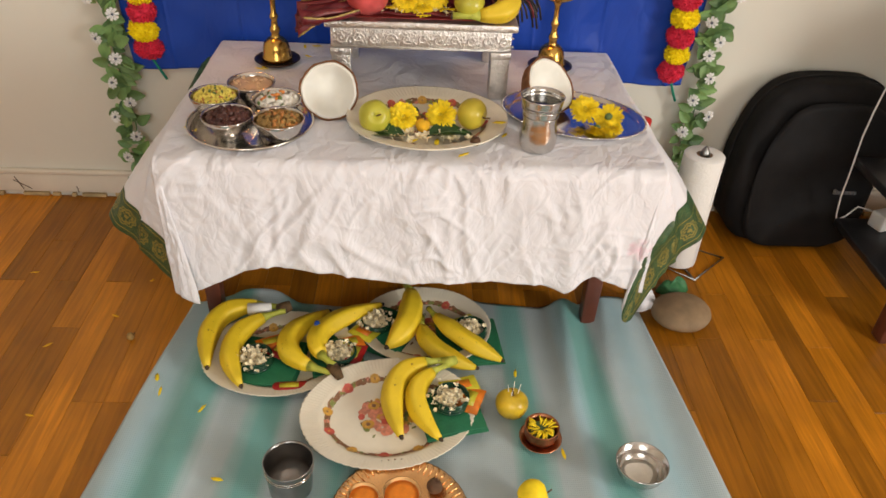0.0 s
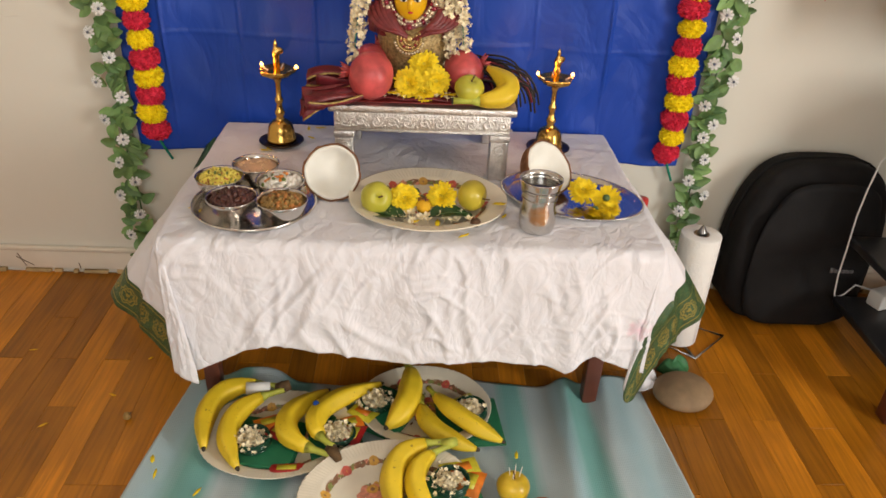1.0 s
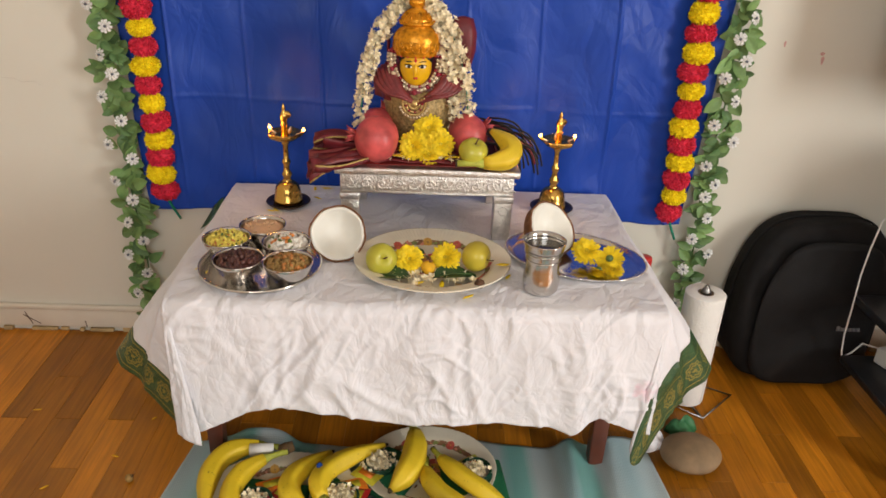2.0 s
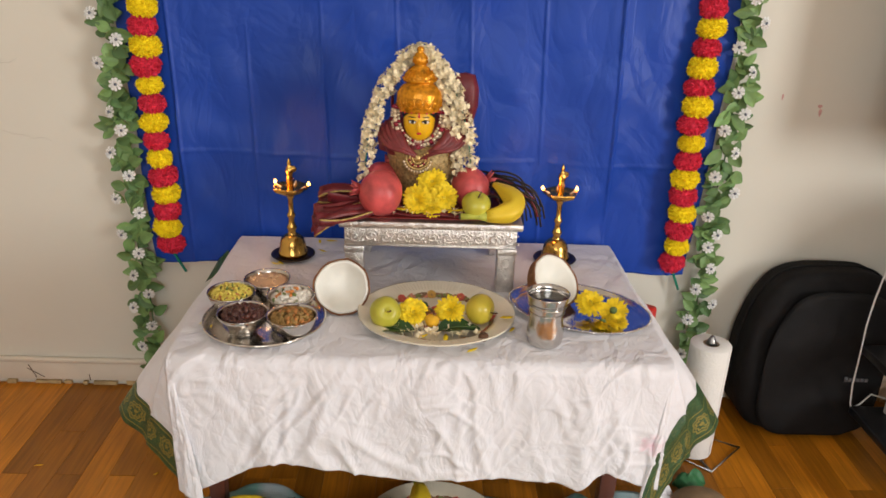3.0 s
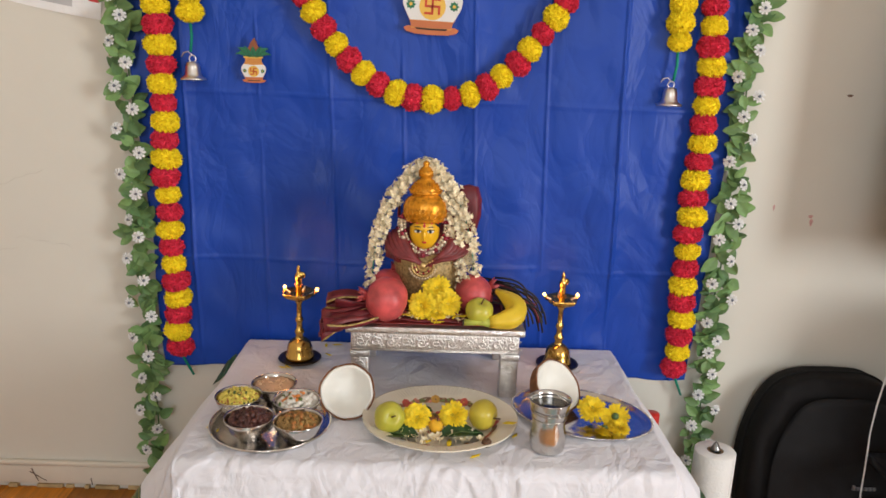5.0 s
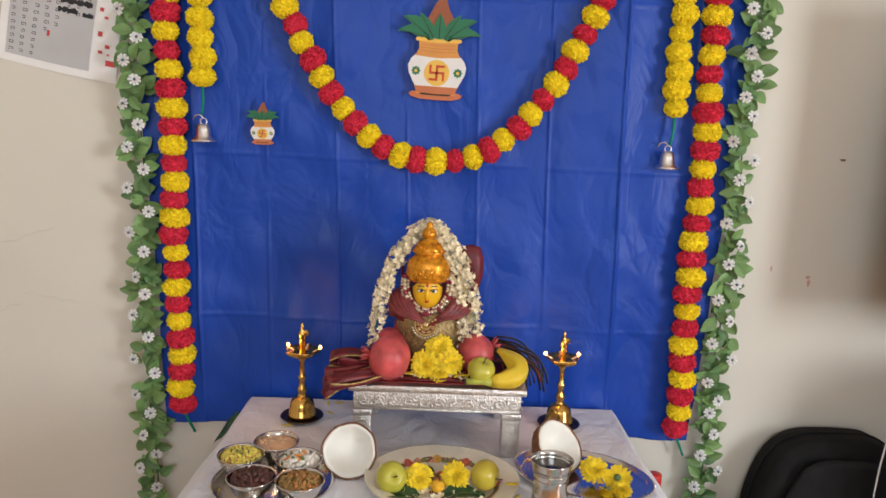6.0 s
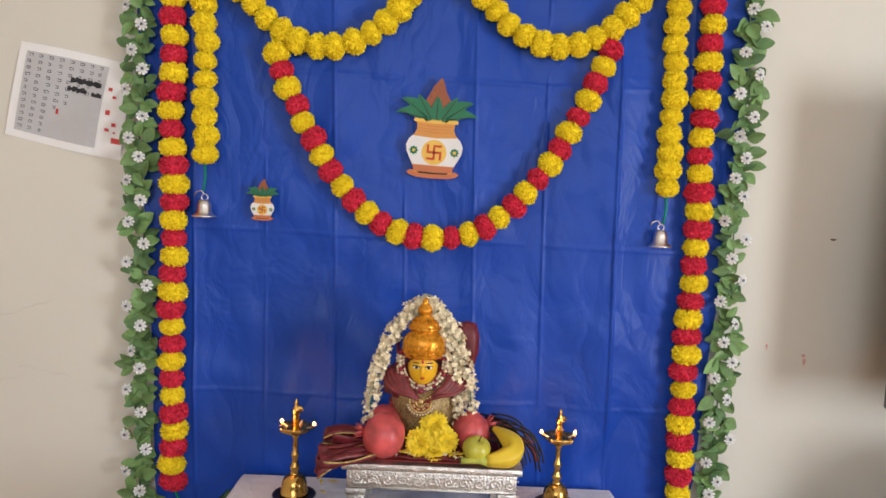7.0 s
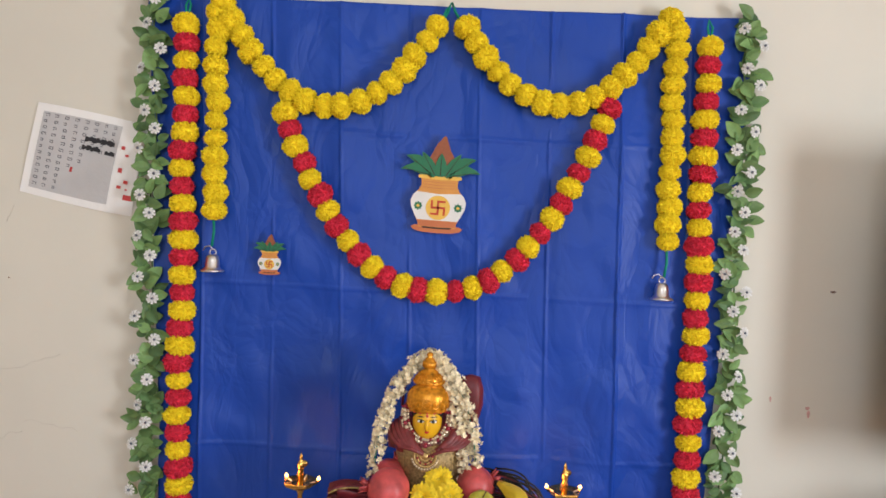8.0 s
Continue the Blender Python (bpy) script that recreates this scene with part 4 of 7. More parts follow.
def wall_paper():
    M_PAPER = material("printed_paper", (0.90, 0.90, 0.89), 0.8, vary=0.03, noise_scale=10)
    M_GREY = material("grey_toner_area", (0.55, 0.55, 0.56), 0.8, vary=0.06, noise_scale=8)
    M_INK = material("grey_ink", (0.12, 0.12, 0.14), 0.8)
    M_MARK = material("black_marker_ink", (0.02, 0.02, 0.025), 0.6)
    M_PINK = material("red_crayon", (0.55, 0.06, 0.06), 0.7)
    # local frame: corner top left, width runs right, height runs down
    t = thing("paper_sheet", "creased white printed paper sheet with marker scribbles taped up", "paper", (-0.950, -0.0015, 1.402), ry=10.5)
    W, H = 0.265, 0.212

    def surf(a, b):
        return (a, -0.001 - 0.010 * math.sin(math.pi * min(1, b / H)) * (a / W) ** 2 - 0.0025 * math.sin(a * 30 + b * 12) - 0.010 * max(0.0, a / W - 0.7) * (1 - b / H), -b - 0.010 * math.sin(a / W * 2.6) * (b / H - 0.5) + 0.003 * math.sin(b * 40) * (a / W))

    n, k = 14, 10
    verts = [surf(W * i / n, H * j / k) for j in range(k + 1) for i in range(n + 1)]
    faces = [(j * (n + 1) + i, (j + 1) * (n + 1) + i, (j + 1) * (n + 1) + i + 1, j * (n + 1) + i + 1) for j in range(k) for i in range(n)]
    page = part("page", mesh_from("page", verts, faces, False), M_PAPER, t)
    page.modifiers.new("thickness", "SOLIDIFY").thickness = 0.0004

    def patch(name, quads, mat, lift):
        bm = bmesh.new()
        for a0, b0, a1, b1 in quads:
            steps = max(1, int((a1 - a0) / 0.02))
            for s in range(steps):
                x0, x1 = a0 + (a1 - a0) * s / steps, a0 + (a1 - a0) * (s + 1) / steps
                vs = [bm.verts.new(Vector(surf(x, y)) + Vector((0, -lift, 0))) for x, y in ((x0, b0), (x0, b1), (x1, b1), (x1, b0))]
                bm.faces.new(vs)
        tagged(part(name, bm, mat, page, smooth=False), kind="stuff")

    patch("toner_area", [(0.018, 0.018 + 0.0178 * q, 0.205, 0.018 + 0.0178 * (q + 1)) for q in range(10)], M_GREY, 0.0012)
    rnd = random.Random(8)
    bars = []
    for c in range(8):
        rows = 12 if c < 5 else 5 if c < 7 else 3
        for r in range(rows):
            x, y = 0.024 + c * 0.0230 + rnd.uniform(-0.001, 0.001), 0.022 + r * 0.0145
            if c > 2 and r > 10 - c:
                continue
            w1, w2 = rnd.uniform(0.006, 0.011), rnd.uniform(0.004, 0.009)
            bars += [(x, y, x + w1, y + 0.0016), (x + w1 - 0.0016, y, x + w1, y + 0.006), (x + 0.001, y + 0.0048, x + w2, y + 0.0064)]
            if rnd.random() < 0.5:
                bars.append((x, y + 0.002, x + 0.0015, y + 0.006))
    patch("unreadable_print", bars, M_INK, 0.0018)
    patch("marker_scribble", [(0.124 + 0.0055 * k, 0.056 + 0.0016 * math.sin(k * 2.3), 0.131 + 0.0055 * k, 0.066 + 0.0015 * math.cos(k * 1.7)) for k in range(13)] + [(0.120 + 0.0055 * k, 0.075 + 0.0018 * math.sin(k * 1.9), 0.127 + 0.0055 * k, 0.084 + 0.0012 * math.cos(k * 2.9)) for k in range(8)] + [(0.177 + 0.006 * k, 0.078 + 0.0015 * math.sin(k * 2.1), 0.184 + 0.006 * k, 0.086) for k in range(4)], M_MARK, 0.0020)
    patch("crayon_mark", [(0.215, 0.06, 0.224, 0.067), (0.228, 0.075, 0.236, 0.080), (0.218, 0.105, 0.228, 0.115), (0.236, 0.13, 0.246, 0.138), (0.222, 0.145, 0.232, 0.152), (0.240, 0.165, 0.262, 0.178), (0.242, 0.150, 0.247, 0.154), (0.103, 0.128, 0.109, 0.140)], M_PINK, 0.0020)
    # old smudges on the wall paint itself
    M_SMUDGE = material("pink_smudge", (0.62, 0.36, 0.33), 0.8, vary=0.2, noise_scale=80)
    M_NAIL = material("dark_scuff", (0.20, 0.13, 0.09), 0.8)
    for x, z, w, h, mt in ((0.878, 0.750, 0.0035, 0.009, M_SMUDGE), (0.787, 0.782, 0.0022, 0.007, M_SMUDGE), (0.875, 0.764, 0.005, 0.004, M_SMUDGE), (0.919, 1.040, 0.007, 0.0028, M_NAIL), (-1.01, 0.99, 0.002, 0.002, M_NAIL)):
        outline = [(x + w * (1 + 0.3 * math.sin(3 * a)) * math.cos(a), z + h * math.sin(a)) for a in [2 * math.pi * q / 12 for q in range(12)]]
        part("smudge", flat_shape(outline, -0.0012, -0.0004), mt, WALL, smooth=False)

    M_HAIR = material("faint_paint_crack", (0.61, 0.58, 0.50), 0.85)
    rnd = random.Random(6)
    for x0, z0, x1, z1 in ((-1.04, 0.765, -0.885, 0.812), (-0.965, 0.655, -0.84, 0.636), (-1.05, 0.60, -0.97, 0.632), (-1.02, 1.12, -1.0, 1.16)):
        pts = [(x0 + (x1 - x0) * k / 9, -0.0002, z0 + (z1 - z0) * k / 9 + rnd.uniform(-0.006, 0.006)) for k in range(10)]
        part("crack", tube(pts, 0.0005, 4), M_HAIR, WALL)


wall_paper()

# ---- materials of the small things ----
M_BRASS = material("polished_brass", (0.66, 0.40, 0.10), 0.24, 1.0, vary=0.12, noise_scale=40, bump=0.03)
M_COPPER = material("copper", (0.93, 0.56, 0.26), 0.25, 1.0, vary=0.15, noise_scale=30, bump=0.05)
M_DKBRASS = material("dark_tarnished_plate", (0.10, 0.07, 0.05), 0.3, 0.9, vary=0.2)
M_STOOL = material("embossed_silver_foil", (0.74, 0.72, 0.69), 0.38, 1.0, vary=0.14, noise_scale=90, bump=0.6, bump_scale=230)
M_LAC = material("red_lacquer_top", (0.30, 0.035, 0.03), 0.35, vary=0.2, noise_scale=40)
M_PLATE = material("cream_paper_plate", (0.78, 0.71, 0.57), 0.5, vary=0.05, noise_scale=25, bump=0.08, bump_scale=80)


def crimp(m, sx, sy, count):
    """Fine pressed flutes round the rim of an oval plate."""
    nt, n = m.node_tree, m.node_tree.nodes
    sep = n.new("ShaderNodeSeparateXYZ")
    nt.links.new(n["Texture Coordinate"].outputs["Object"], sep.inputs["Vector"])

    def mth(op, a, b=None):
        k = n.new("ShaderNodeMath")
        k.operation = op
        for i, q in enumerate((a, b)):
            if isinstance(q, (int, float)):
                k.inputs[i].default_value = q
            elif q is not None:
                nt.links.new(q, k.inputs[i])
        return k.outputs["Value"]

    x, y = mth("DIVIDE", sep.outputs["X"], sx), mth("DIVIDE", sep.outputs["Y"], sy)
    rim = mth("GREATER_THAN", mth("ADD", mth("MULTIPLY", x, x), mth("MULTIPLY", y, y)), 0.68)
    no = n.new("ShaderNodeTexNoise")
    no.inputs["Scale"].default_value = 35
    nt.links.new(n["Texture Coordinate"].outputs["Object"], no.inputs["Vector"])
    h = mth("MULTIPLY", mth("MULTIPLY", mth("SINE", mth("MULTIPLY", mth("ARCTAN2", y, x), count)), rim), no.outputs["Fac"])
    bn = n.new("ShaderNodeBump")
    bn.inputs["Strength"].default_value = 0.28
    bn.inputs["Distance"].default_value = 0.0012
    nt.links.new(h, bn.inputs["Height"])
    nt.links.new(bn.outputs["Normal"], n["Bump"].inputs["Normal"])


crimp(M_PLATE, 0.150, 0.122, 130.0)
M_PRINT_R = material("red_flower_print", (0.55, 0.10, 0.07), 0.5, vary=0.25, noise_scale=150)
M_PRINT_P = material("pink_flower_print", (0.66, 0.26, 0.17), 0.5, vary=0.3, noise_scale=150)
M_PRINT_O = material("gold_flower_print", (0.62, 0.34, 0.06), 0.5, vary=0.2, noise_scale=150)
M_PRINT_B = material("brown_twig_print", (0.25, 0.12, 0.06), 0.5, vary=0.3, noise_scale=150)
M_PRINT_G = material("leaf_print", (0.22, 0.25, 0.07), 0.5, vary=0.3, noise_scale=150)
M_BANANA = material("banana_peel", (0.76, 0.535, 0.024), 0.5, vary=0.16, noise_scale=14, bump=0.04, bump_scale=60, per_object=0.08, sub=0.0)
def freckle(m, scale, edge, color):
    """Small dark flecks where a fine noise peaks."""
    nt, n = m.node_tree, m.node_tree.nodes
    b = n["Principled BSDF"]
    no = n.new("ShaderNodeTexNoise")
    no.inputs["Scale"].default_value = scale
    no.inputs["Detail"].default_value = 3
    nt.links.new(n["Texture Coordinate"].outputs["Object"], no.inputs["Vector"])
    mr = n.new("ShaderNodeMapRange")
    mr.inputs["From Min"].default_value, mr.inputs["From Max"].default_value = edge, edge + 0.10
    mr.inputs["To Max"].default_value = 0.75
    nt.links.new(no.outputs["Fac"], mr.inputs["Value"])
    mix = n.new("ShaderNodeMix")
    mix.data_type = "RGBA"
    old = b.inputs["Base Color"].links[0].from_socket
    nt.links.new(mr.outputs["Result"], mix.inputs["Factor"])
    sockets = [s for s in mix.inputs if s.type == "RGBA"]
    nt.links.new(old, sockets[0])
    sockets[1].default_value = (*color, 1)
    nt.links.new([s for s in mix.outputs if s.type == "RGBA"][0], b.inputs["Base Color"])


freckle(M_BANANA, 120, 0.66, (0.20, 0.10, 0.02))
M_BAN_END = material("banana_stem", (0.43, 0.45, 0.06), 0.6, vary=0.25, noise_scale=60)
M_BAN_TIP = material("banana_tip", (0.05, 0.035, 0.02), 0.8)
freckle(M_BAN_END, 90, 0.62, (0.10, 0.06, 0.02))
M_GREENCLOTH = material("green_folded_cloth", (0.008, 0.13, 0.055), 0.7, vary=0.15, noise_scale=50, bump=0.2)
M_PACK_O = material("orange_sachet", (0.72, 0.20, 0.02), 0.3, vary=0.3, noise_scale=45)
M_PACK_R = material("dark_red_sachet", (0.38, 0.02, 0.02), 0.3, vary=0.3, noise_scale=45)
M_PACK_Y = material("lime_yellow_sachet", (0.58, 0.52, 0.04), 0.35, vary=0.35, noise_scale=45)
M_BANGLE = material("dark_green_glass_bangle", (0.01, 0.055, 0.03), 0.1, vary=0.1)
M_JASMINE = material("jasmine_petal", (0.86, 0.755, 0.52), 0.7, vary=0.18, noise_scale=70, island=0.22)
M_MUM = material("yellow_chrysanthemum", (0.90, 0.66, 0.012), 0.7, vary=0.12, noise_scale=60, island=0.14)
M_MUM_C = material("chrysanthemum_heart", (0.55, 0.42, 0.02), 0.8, vary=0.2, noise_scale=200)
M_SEPAL = material("green_sepal", (0.10, 0.16, 0.05), 0.7)
M_APPLE = material("green_apple_skin", (0.50, 0.46, 0.050), 0.30, vary=0.16, noise_scale=14, bump=0.02)
M_APPLE_Y = material("yellow_apple_skin", (0.60, 0.48, 0.05), 0.28, vary=0.16, noise_scale=14, bump=0.02)
M_GUAVA = material("yellow_red_apple_skin", (0.66, 0.44, 0.028), 0.32, vary=0.40, noise_scale=22, bump=0.04)
M_POM = material("pomegranate_skin", (0.56, 0.085, 0.085), 0.42, vary=0.35, noise_scale=34, bump=0.04, bump_scale=60)
M_BROWN = material("dry_brown", (0.12, 0.06, 0.03), 0.9, vary=0.3)
M_SHELL = material("coconut_husk", (0.20, 0.085, 0.035), 0.9, vary=0.35, noise_scale=60, bump=0.8, bump_scale=150)
M_FLESH = material("coconut_flesh", (0.85, 0.83, 0.76), 0.45, vary=0.03, noise_scale=30)
M_ORANGE = material("orange_powder", (0.82, 0.24, 0.02), 0.9, vary=0.12, noise_scale=90, bump=0.3)
M_TURMERIC = material("turmeric", (0.78, 0.42, 0.02), 0.9, vary=0.15, noise_scale=90)
M_BLACK = material("black_nylon", (0.0085, 0.0078, 0.0080), 0.85, spec=0.25, vary=0.25, noise_scale=30, bump=0.25, bump_scale=600)
M_BLACK2 = material("black_nylon_panel", (0.0068, 0.0066, 0.0072), 0.75, spec=0.28, vary=0.25, noise_scale=30, bump=0.25, bump_scale=400)
M_GREYPRINT = material("grey_print", (0.16, 0.16, 0.17), 0.5)
M_TISSUE = material("paper_towel", (0.82, 0.80, 0.76), 0.95, vary=0.02, noise_scale=60, bump=0.5, bump_scale=160)
M_CARD = material("cardboard_core", (0.35, 0.25, 0.16), 0.9)
M_WIRE = material("dark_steel_wire", (0.25, 0.24, 0.23), 0.3, 1.0)
M_STONE = material("grey_brown_stone", (0.25, 0.165, 0.09), 0.75, vary=0.25, noise_scale=25, bump=0.3, bump_scale=70)
M_GLOSSBLACK = material("black_laminate", (0.016, 0.016, 0.018), 0.3, vary=0.2)
M_WHITEPL = material("white_plastic", (0.72, 0.72, 0.70), 0.4, vary=0.03)
M_REDCAP = material("red_plastic_cap", (0.62, 0.03, 0.02), 0.35, vary=0.05)
M_CLEAR = bpy.data.materials.new("clear_plastic")
M_CLEAR.use_nodes = True
_b = M_CLEAR.node_tree.nodes["Principled BSDF"]
_b.inputs["Transmission Weight"].default_value, _b.inputs["Roughness"].default_value, _b.inputs["IOR"].default_value = 1.0, 0.08, 1.3
_b.inputs["Base Color"].default_value = (0.9, 0.94, 0.97, 1)
M_FLAME = bpy.data.materials.new("oil_flame")
M_FLAME.use_nodes = True
_b = M_FLAME.node_tree.nodes["Principled BSDF"]
_b.inputs["Emission Color"].default_value, _b.inputs["Emission Strength"].default_value = (1.0, 0.36, 0.06, 1), 26
_b.inputs["Base Color"].default_value = (1, 0.6, 0.2, 1)


def scaled_sphere(r, sx=1, sy=1, sz=1, seg=24, rings=16, rough=0.0, freq=60, seed=0):
    bm = bmesh.new()
    bmesh.ops.create_uvsphere(bm, u_segments=seg, v_segments=rings, radius=r)
    for v in bm.verts:
        k = 1 + rough * noise.noise(v.co * freq + Vector((seed, seed, 0)))
        v.co = Vector((v.co.x * sx * k, v.co.y * sy * k, v.co.z * sz * k))
    return bm


def facing(p, n, spin=0.0):
    """A pose at p whose z axis points along n."""
    return Matrix.Translation(p) @ Vector(n).normalized().to_track_quat("Z", "Y").to_matrix().to_4x4() @ pose(0, 0, 0, 0, 0, spin)


# ---- silver stool ----
ST_X0, ST_X1, ST_Y0, ST_Y1, ST_Z = -0.161, 0.192, -0.322, -0.08, 0.583
CLOTH_Z = TZ + 0.006


def silver_stool():
    t = thing("silver_stool", "low embossed silver stool with square legs on the cloth", "stool")
    part("top_slab", new_box(ST_X0, ST_X1, ST_Y0, ST_Y1, ST_Z - 0.014, ST_Z, 0.003), M_STOOL, t)
    part("red_inlay", new_box(ST_X0 + 0.02, ST_X1 - 0.02, ST_Y0 + 0.02, ST_Y1 - 0.02, ST_Z + 0.0004, ST_Z + 0.0018, 0.0005), M_LAC, t, "dark red cloth-covered top")
    for y in (ST_Y0 + 0.008, ST_Y1 - 0.020):
        ap = part("apron", new_box(ST_X0 + 0.010, ST_X1 - 0.010, y, y + 0.012, ST_Z - 0.053, ST_Z - 0.0145, 0.002), M_STOOL, t)
        if y < -0.2:
            scrolls = []
            for k in range(11):
                cx, s = ST_X0 + 0.03 + k * 0.030, 1 if k % 2 else -1
                pts = []
                for q in range(22):
                    a = q * 0.42
                    r = 0.0105 * (1 - q / 25)
                    pts.append((cx + r * math.cos(a) * 1.1, y - 0.0005, ST_Z - 0.034 + s * r * math.sin(a)))
                scrolls.append((tube(pts, 0.0014, 5), Matrix.Identity(4), 0))
                scrolls.append((bead_mesh(0.003), pose(cx + 0.015, y, ST_Z - 0.034 + s * 0.008), 0))
                scrolls.append((bead_mesh(0.0022), pose(cx + 0.015, y, ST_Z - 0.034 - s * 0.008), 0))
            for k in range(44):
                x = ST_X0 + 0.016 + k * 0.0075
                scrolls.append((bead_mesh(0.0017), pose(x, y - 0.0003, ST_Z - 0.0195), 0))
                leafy = bm_mesh("leaf", scaled_sphere(0.0030, 0.55, 0.45, 1.5, 8, 6))
                scrolls.append((leafy, pose(x, y, ST_Z - 0.0265 - 0.014 * (k % 2), 0, 35 if k % 4 < 2 else -35, 0), 0))
            part("scrollwork", join(scrolls, "scrollwork"), M_STOOL, ap, "raised floral scrolls")
            part("bead_moulding", tube([(ST_X0 + 0.012, y - 0.001, ST_Z - 0.0505), (ST_X1 - 0.012, y - 0.001, ST_Z - 0.0505)], 0.0018, 6), M_STOOL, ap)
    for x in (ST_X0 + 0.011, ST_X1 - 0.029):
        part("apron", new_box(x, x + 0.012, ST_Y0 + 0.021, ST_Y1 - 0.021, ST_Z - 0.053, ST_Z - 0.0145, 0.002), M_STOOL, t)
    for x in (ST_X0 + 0.028, ST_X1 - 0.028):
        for y in (ST_Y0 + 0.027, ST_Y1 - 0.027):
            bm = new_box(-0.0175, 0.0175, -0.0175, 0.0175, CLOTH_Z, ST_Z - 0.0535, 0.002)
            box(bm, -0.0195, 0.0195, -0.0195, 0.0195, ST_Z - 0.068, ST_Z - 0.0538, 0.002)
            lg = part("leg", bm, M_STOOL, t, m=pose(x, y, 0))
            pts = [(0.009 * math.cos(a), -0.0180, ST_Z - 0.085 + 0.009 * math.sin(a)) for a in [2 * math.pi * k / 14 for k in range(14)]]
            part("rosette", tube(pts, 0.0013, 5, closed=True), M_STOOL, lg)


silver_stool()


# ---- the dressed figure on the stool: one plain mesh ----
M_BROCADE = material("gold_brocade", (0.34, 0.24, 0.10), 0.45, 0.4, vary=0.5, noise_scale=160, bump=0.6, bump_scale=220)
M_SARI = material("dark_red_silk", (0.15, 0.014, 0.020), 0.45, vary=0.3, noise_scale=35, bump=0.15)
M_SHAWL = material("rose_red_silk", (0.185, 0.026, 0.028), 0.42, vary=0.35, noise_scale=60, bump=0.2)
M_FACE = material("yellow_painted_face", (0.86, 0.48, 0.012), 0.32, vary=0.04)
M_CROWN = material("gilded_crown", (0.66, 0.27, 0.010), 0.25, 0.5, vary=0.45, noise_scale=130, bump=0.35, bump_scale=150)
M_DARK = material("black_paint", (0.015, 0.01, 0.01), 0.5)
M_REDP = material("red_paint", (0.55, 0.03, 0.02), 0.4)


def statue():
    cx, cy, z0 = -0.004, -0.190, ST_Z + 0.002
    I = Matrix.Translation((cx, cy, z0)) @ Matrix.Scale(1.085, 4)
    parts = []
    pot = lathe(((0.0, 0.0), (0.040, 0.0), (0.056, 0.020), (0.062, 0.045), (0.066, 0.080), (0.068, 0.105), (0.055, 0.118), (0.0, 0.12)), 28)
    parts.append((pot, I, 0))
    # pleated shawl round the shoulders
    sh = lathe(((0.066, 0.093), (0.078, 0.098), (0.080, 0.115), (0.068, 0.140), (0.048, 0.158), (0.03, 0.166), (0.0, 0.168)), 48, 1.0, 0.72, wobble=lambda a, z: 0.06 * math.sin(9 * a + z * 40))
    parts.append((sh, I, 6))
    # hood of red silk behind the head, standing out to one side
    hood = lathe(((0.050, 0.09), (0.056, 0.13), (0.052, 0.165), (0.040, 0.195), (0.022, 0.212), (0.0, 0.216)), 40, 1.0, 0.55, wobble=lambda a, z: 0.05 * math.sin(7 * a + z * 30))
    parts.append((hood, I @ Matrix.Translation((-0.004, 0.035, 0)), 1))
    wing = lathe(((0.0, -0.05), (0.022, -0.045), (0.034, -0.01), (0.034, 0.02), (0.024, 0.045), (0.0, 0.05)), 18, 0.75, 0.4, wobble=lambda a, z: 0.08 * math.sin(5 * a))
    parts.append((wing, I @ Matrix.Translation((0.074, 0.035, 0.185)), 1))
    # head and crown
    H = I @ Matrix.Translation((-0.008, -0.044, 0))
    parts.append((bm_mesh("h", scaled_sphere(0.034, 0.82, 0.74, 1.06)), H @ Matrix.Translation((0, 0, 0.161)), 2))
    parts.append((bm_mesh("n", scaled_sphere(0.006, 0.75, 0.9, 1.9, 12, 8)), H @ Matrix.Translation((0, -0.0245, 0.157)), 2))
    parts.append((bm_mesh("k", scaled_sphere(0.0355, 0.84, 0.66, 0.78)), H @ Matrix.Translation((0, 0.003, 0.176)), 4))
    crown = lathe(((0.0, 0.178), (0.033, 0.179), (0.037, 0.181), (0.0365, 0.184), (0.0385, 0.188), (0.0405, 0.197), (0.040, 0.207), (0.037, 0.216), (0.031, 0.223), (0.024, 0.227), (0.0235, 0.229), (0.0285, 0.2305), (0.030, 0.233), (0.0285, 0.2355), (0.026, 0.2362), (0.0275, 0.2385), (0.0265, 0.241), (0.022, 0.2445), (0.019, 0.2485), (0.0165, 0.2535), (0.0105, 0.257), (0.010, 0.259), (0.0125, 0.2615), (0.013, 0.267), (0.0115, 0.273), (0.008, 0.278), (0.0045, 0.2805), (0.0062, 0.283), (0.006, 0.286), (0.003, 0.289), (0.0, 0.290)), 48, 1.0, 0.85)
    parts.append((crown, H, 3))
    # beaded ring and fluted tier above the bowl of the crown
    for k in range(26):
        a = 2 * math.pi * k / 26
        parts.append((bead_mesh(0.0019), H @ Matrix.Translation((0.0295 * math.cos(a), 0.0250 * math.sin(a), 0.2362)), 3))
        parts.append((tube([(0.027 * math.cos(a), 0.0230 * math.sin(a), 0.2405), (0.0185 * math.cos(a), 0.0158 * math.sin(a), 0.251)], 0.0011, 5), H, 3))
        parts.append((tube([(0.0132 * math.cos(a), 0.0112 * math.sin(a), 0.2625), (0.0120 * math.cos(a), 0.0102 * math.sin(a), 0.2725)], 0.0007, 4), H, 3))
    # dark silk edge arching over the crown
    arch = [(0.052 * math.cos(q) , 0.020, 0.175 + 0.108 * max(0.0, math.sin(q)) ** 0.8) for q in [math.pi * i / 24 for i in range(25)]]
    parts.append((tube(arch, 0.0065, 8, flat=0.45), I @ Matrix.Translation((-0.006, -0.020, 0)), 1))
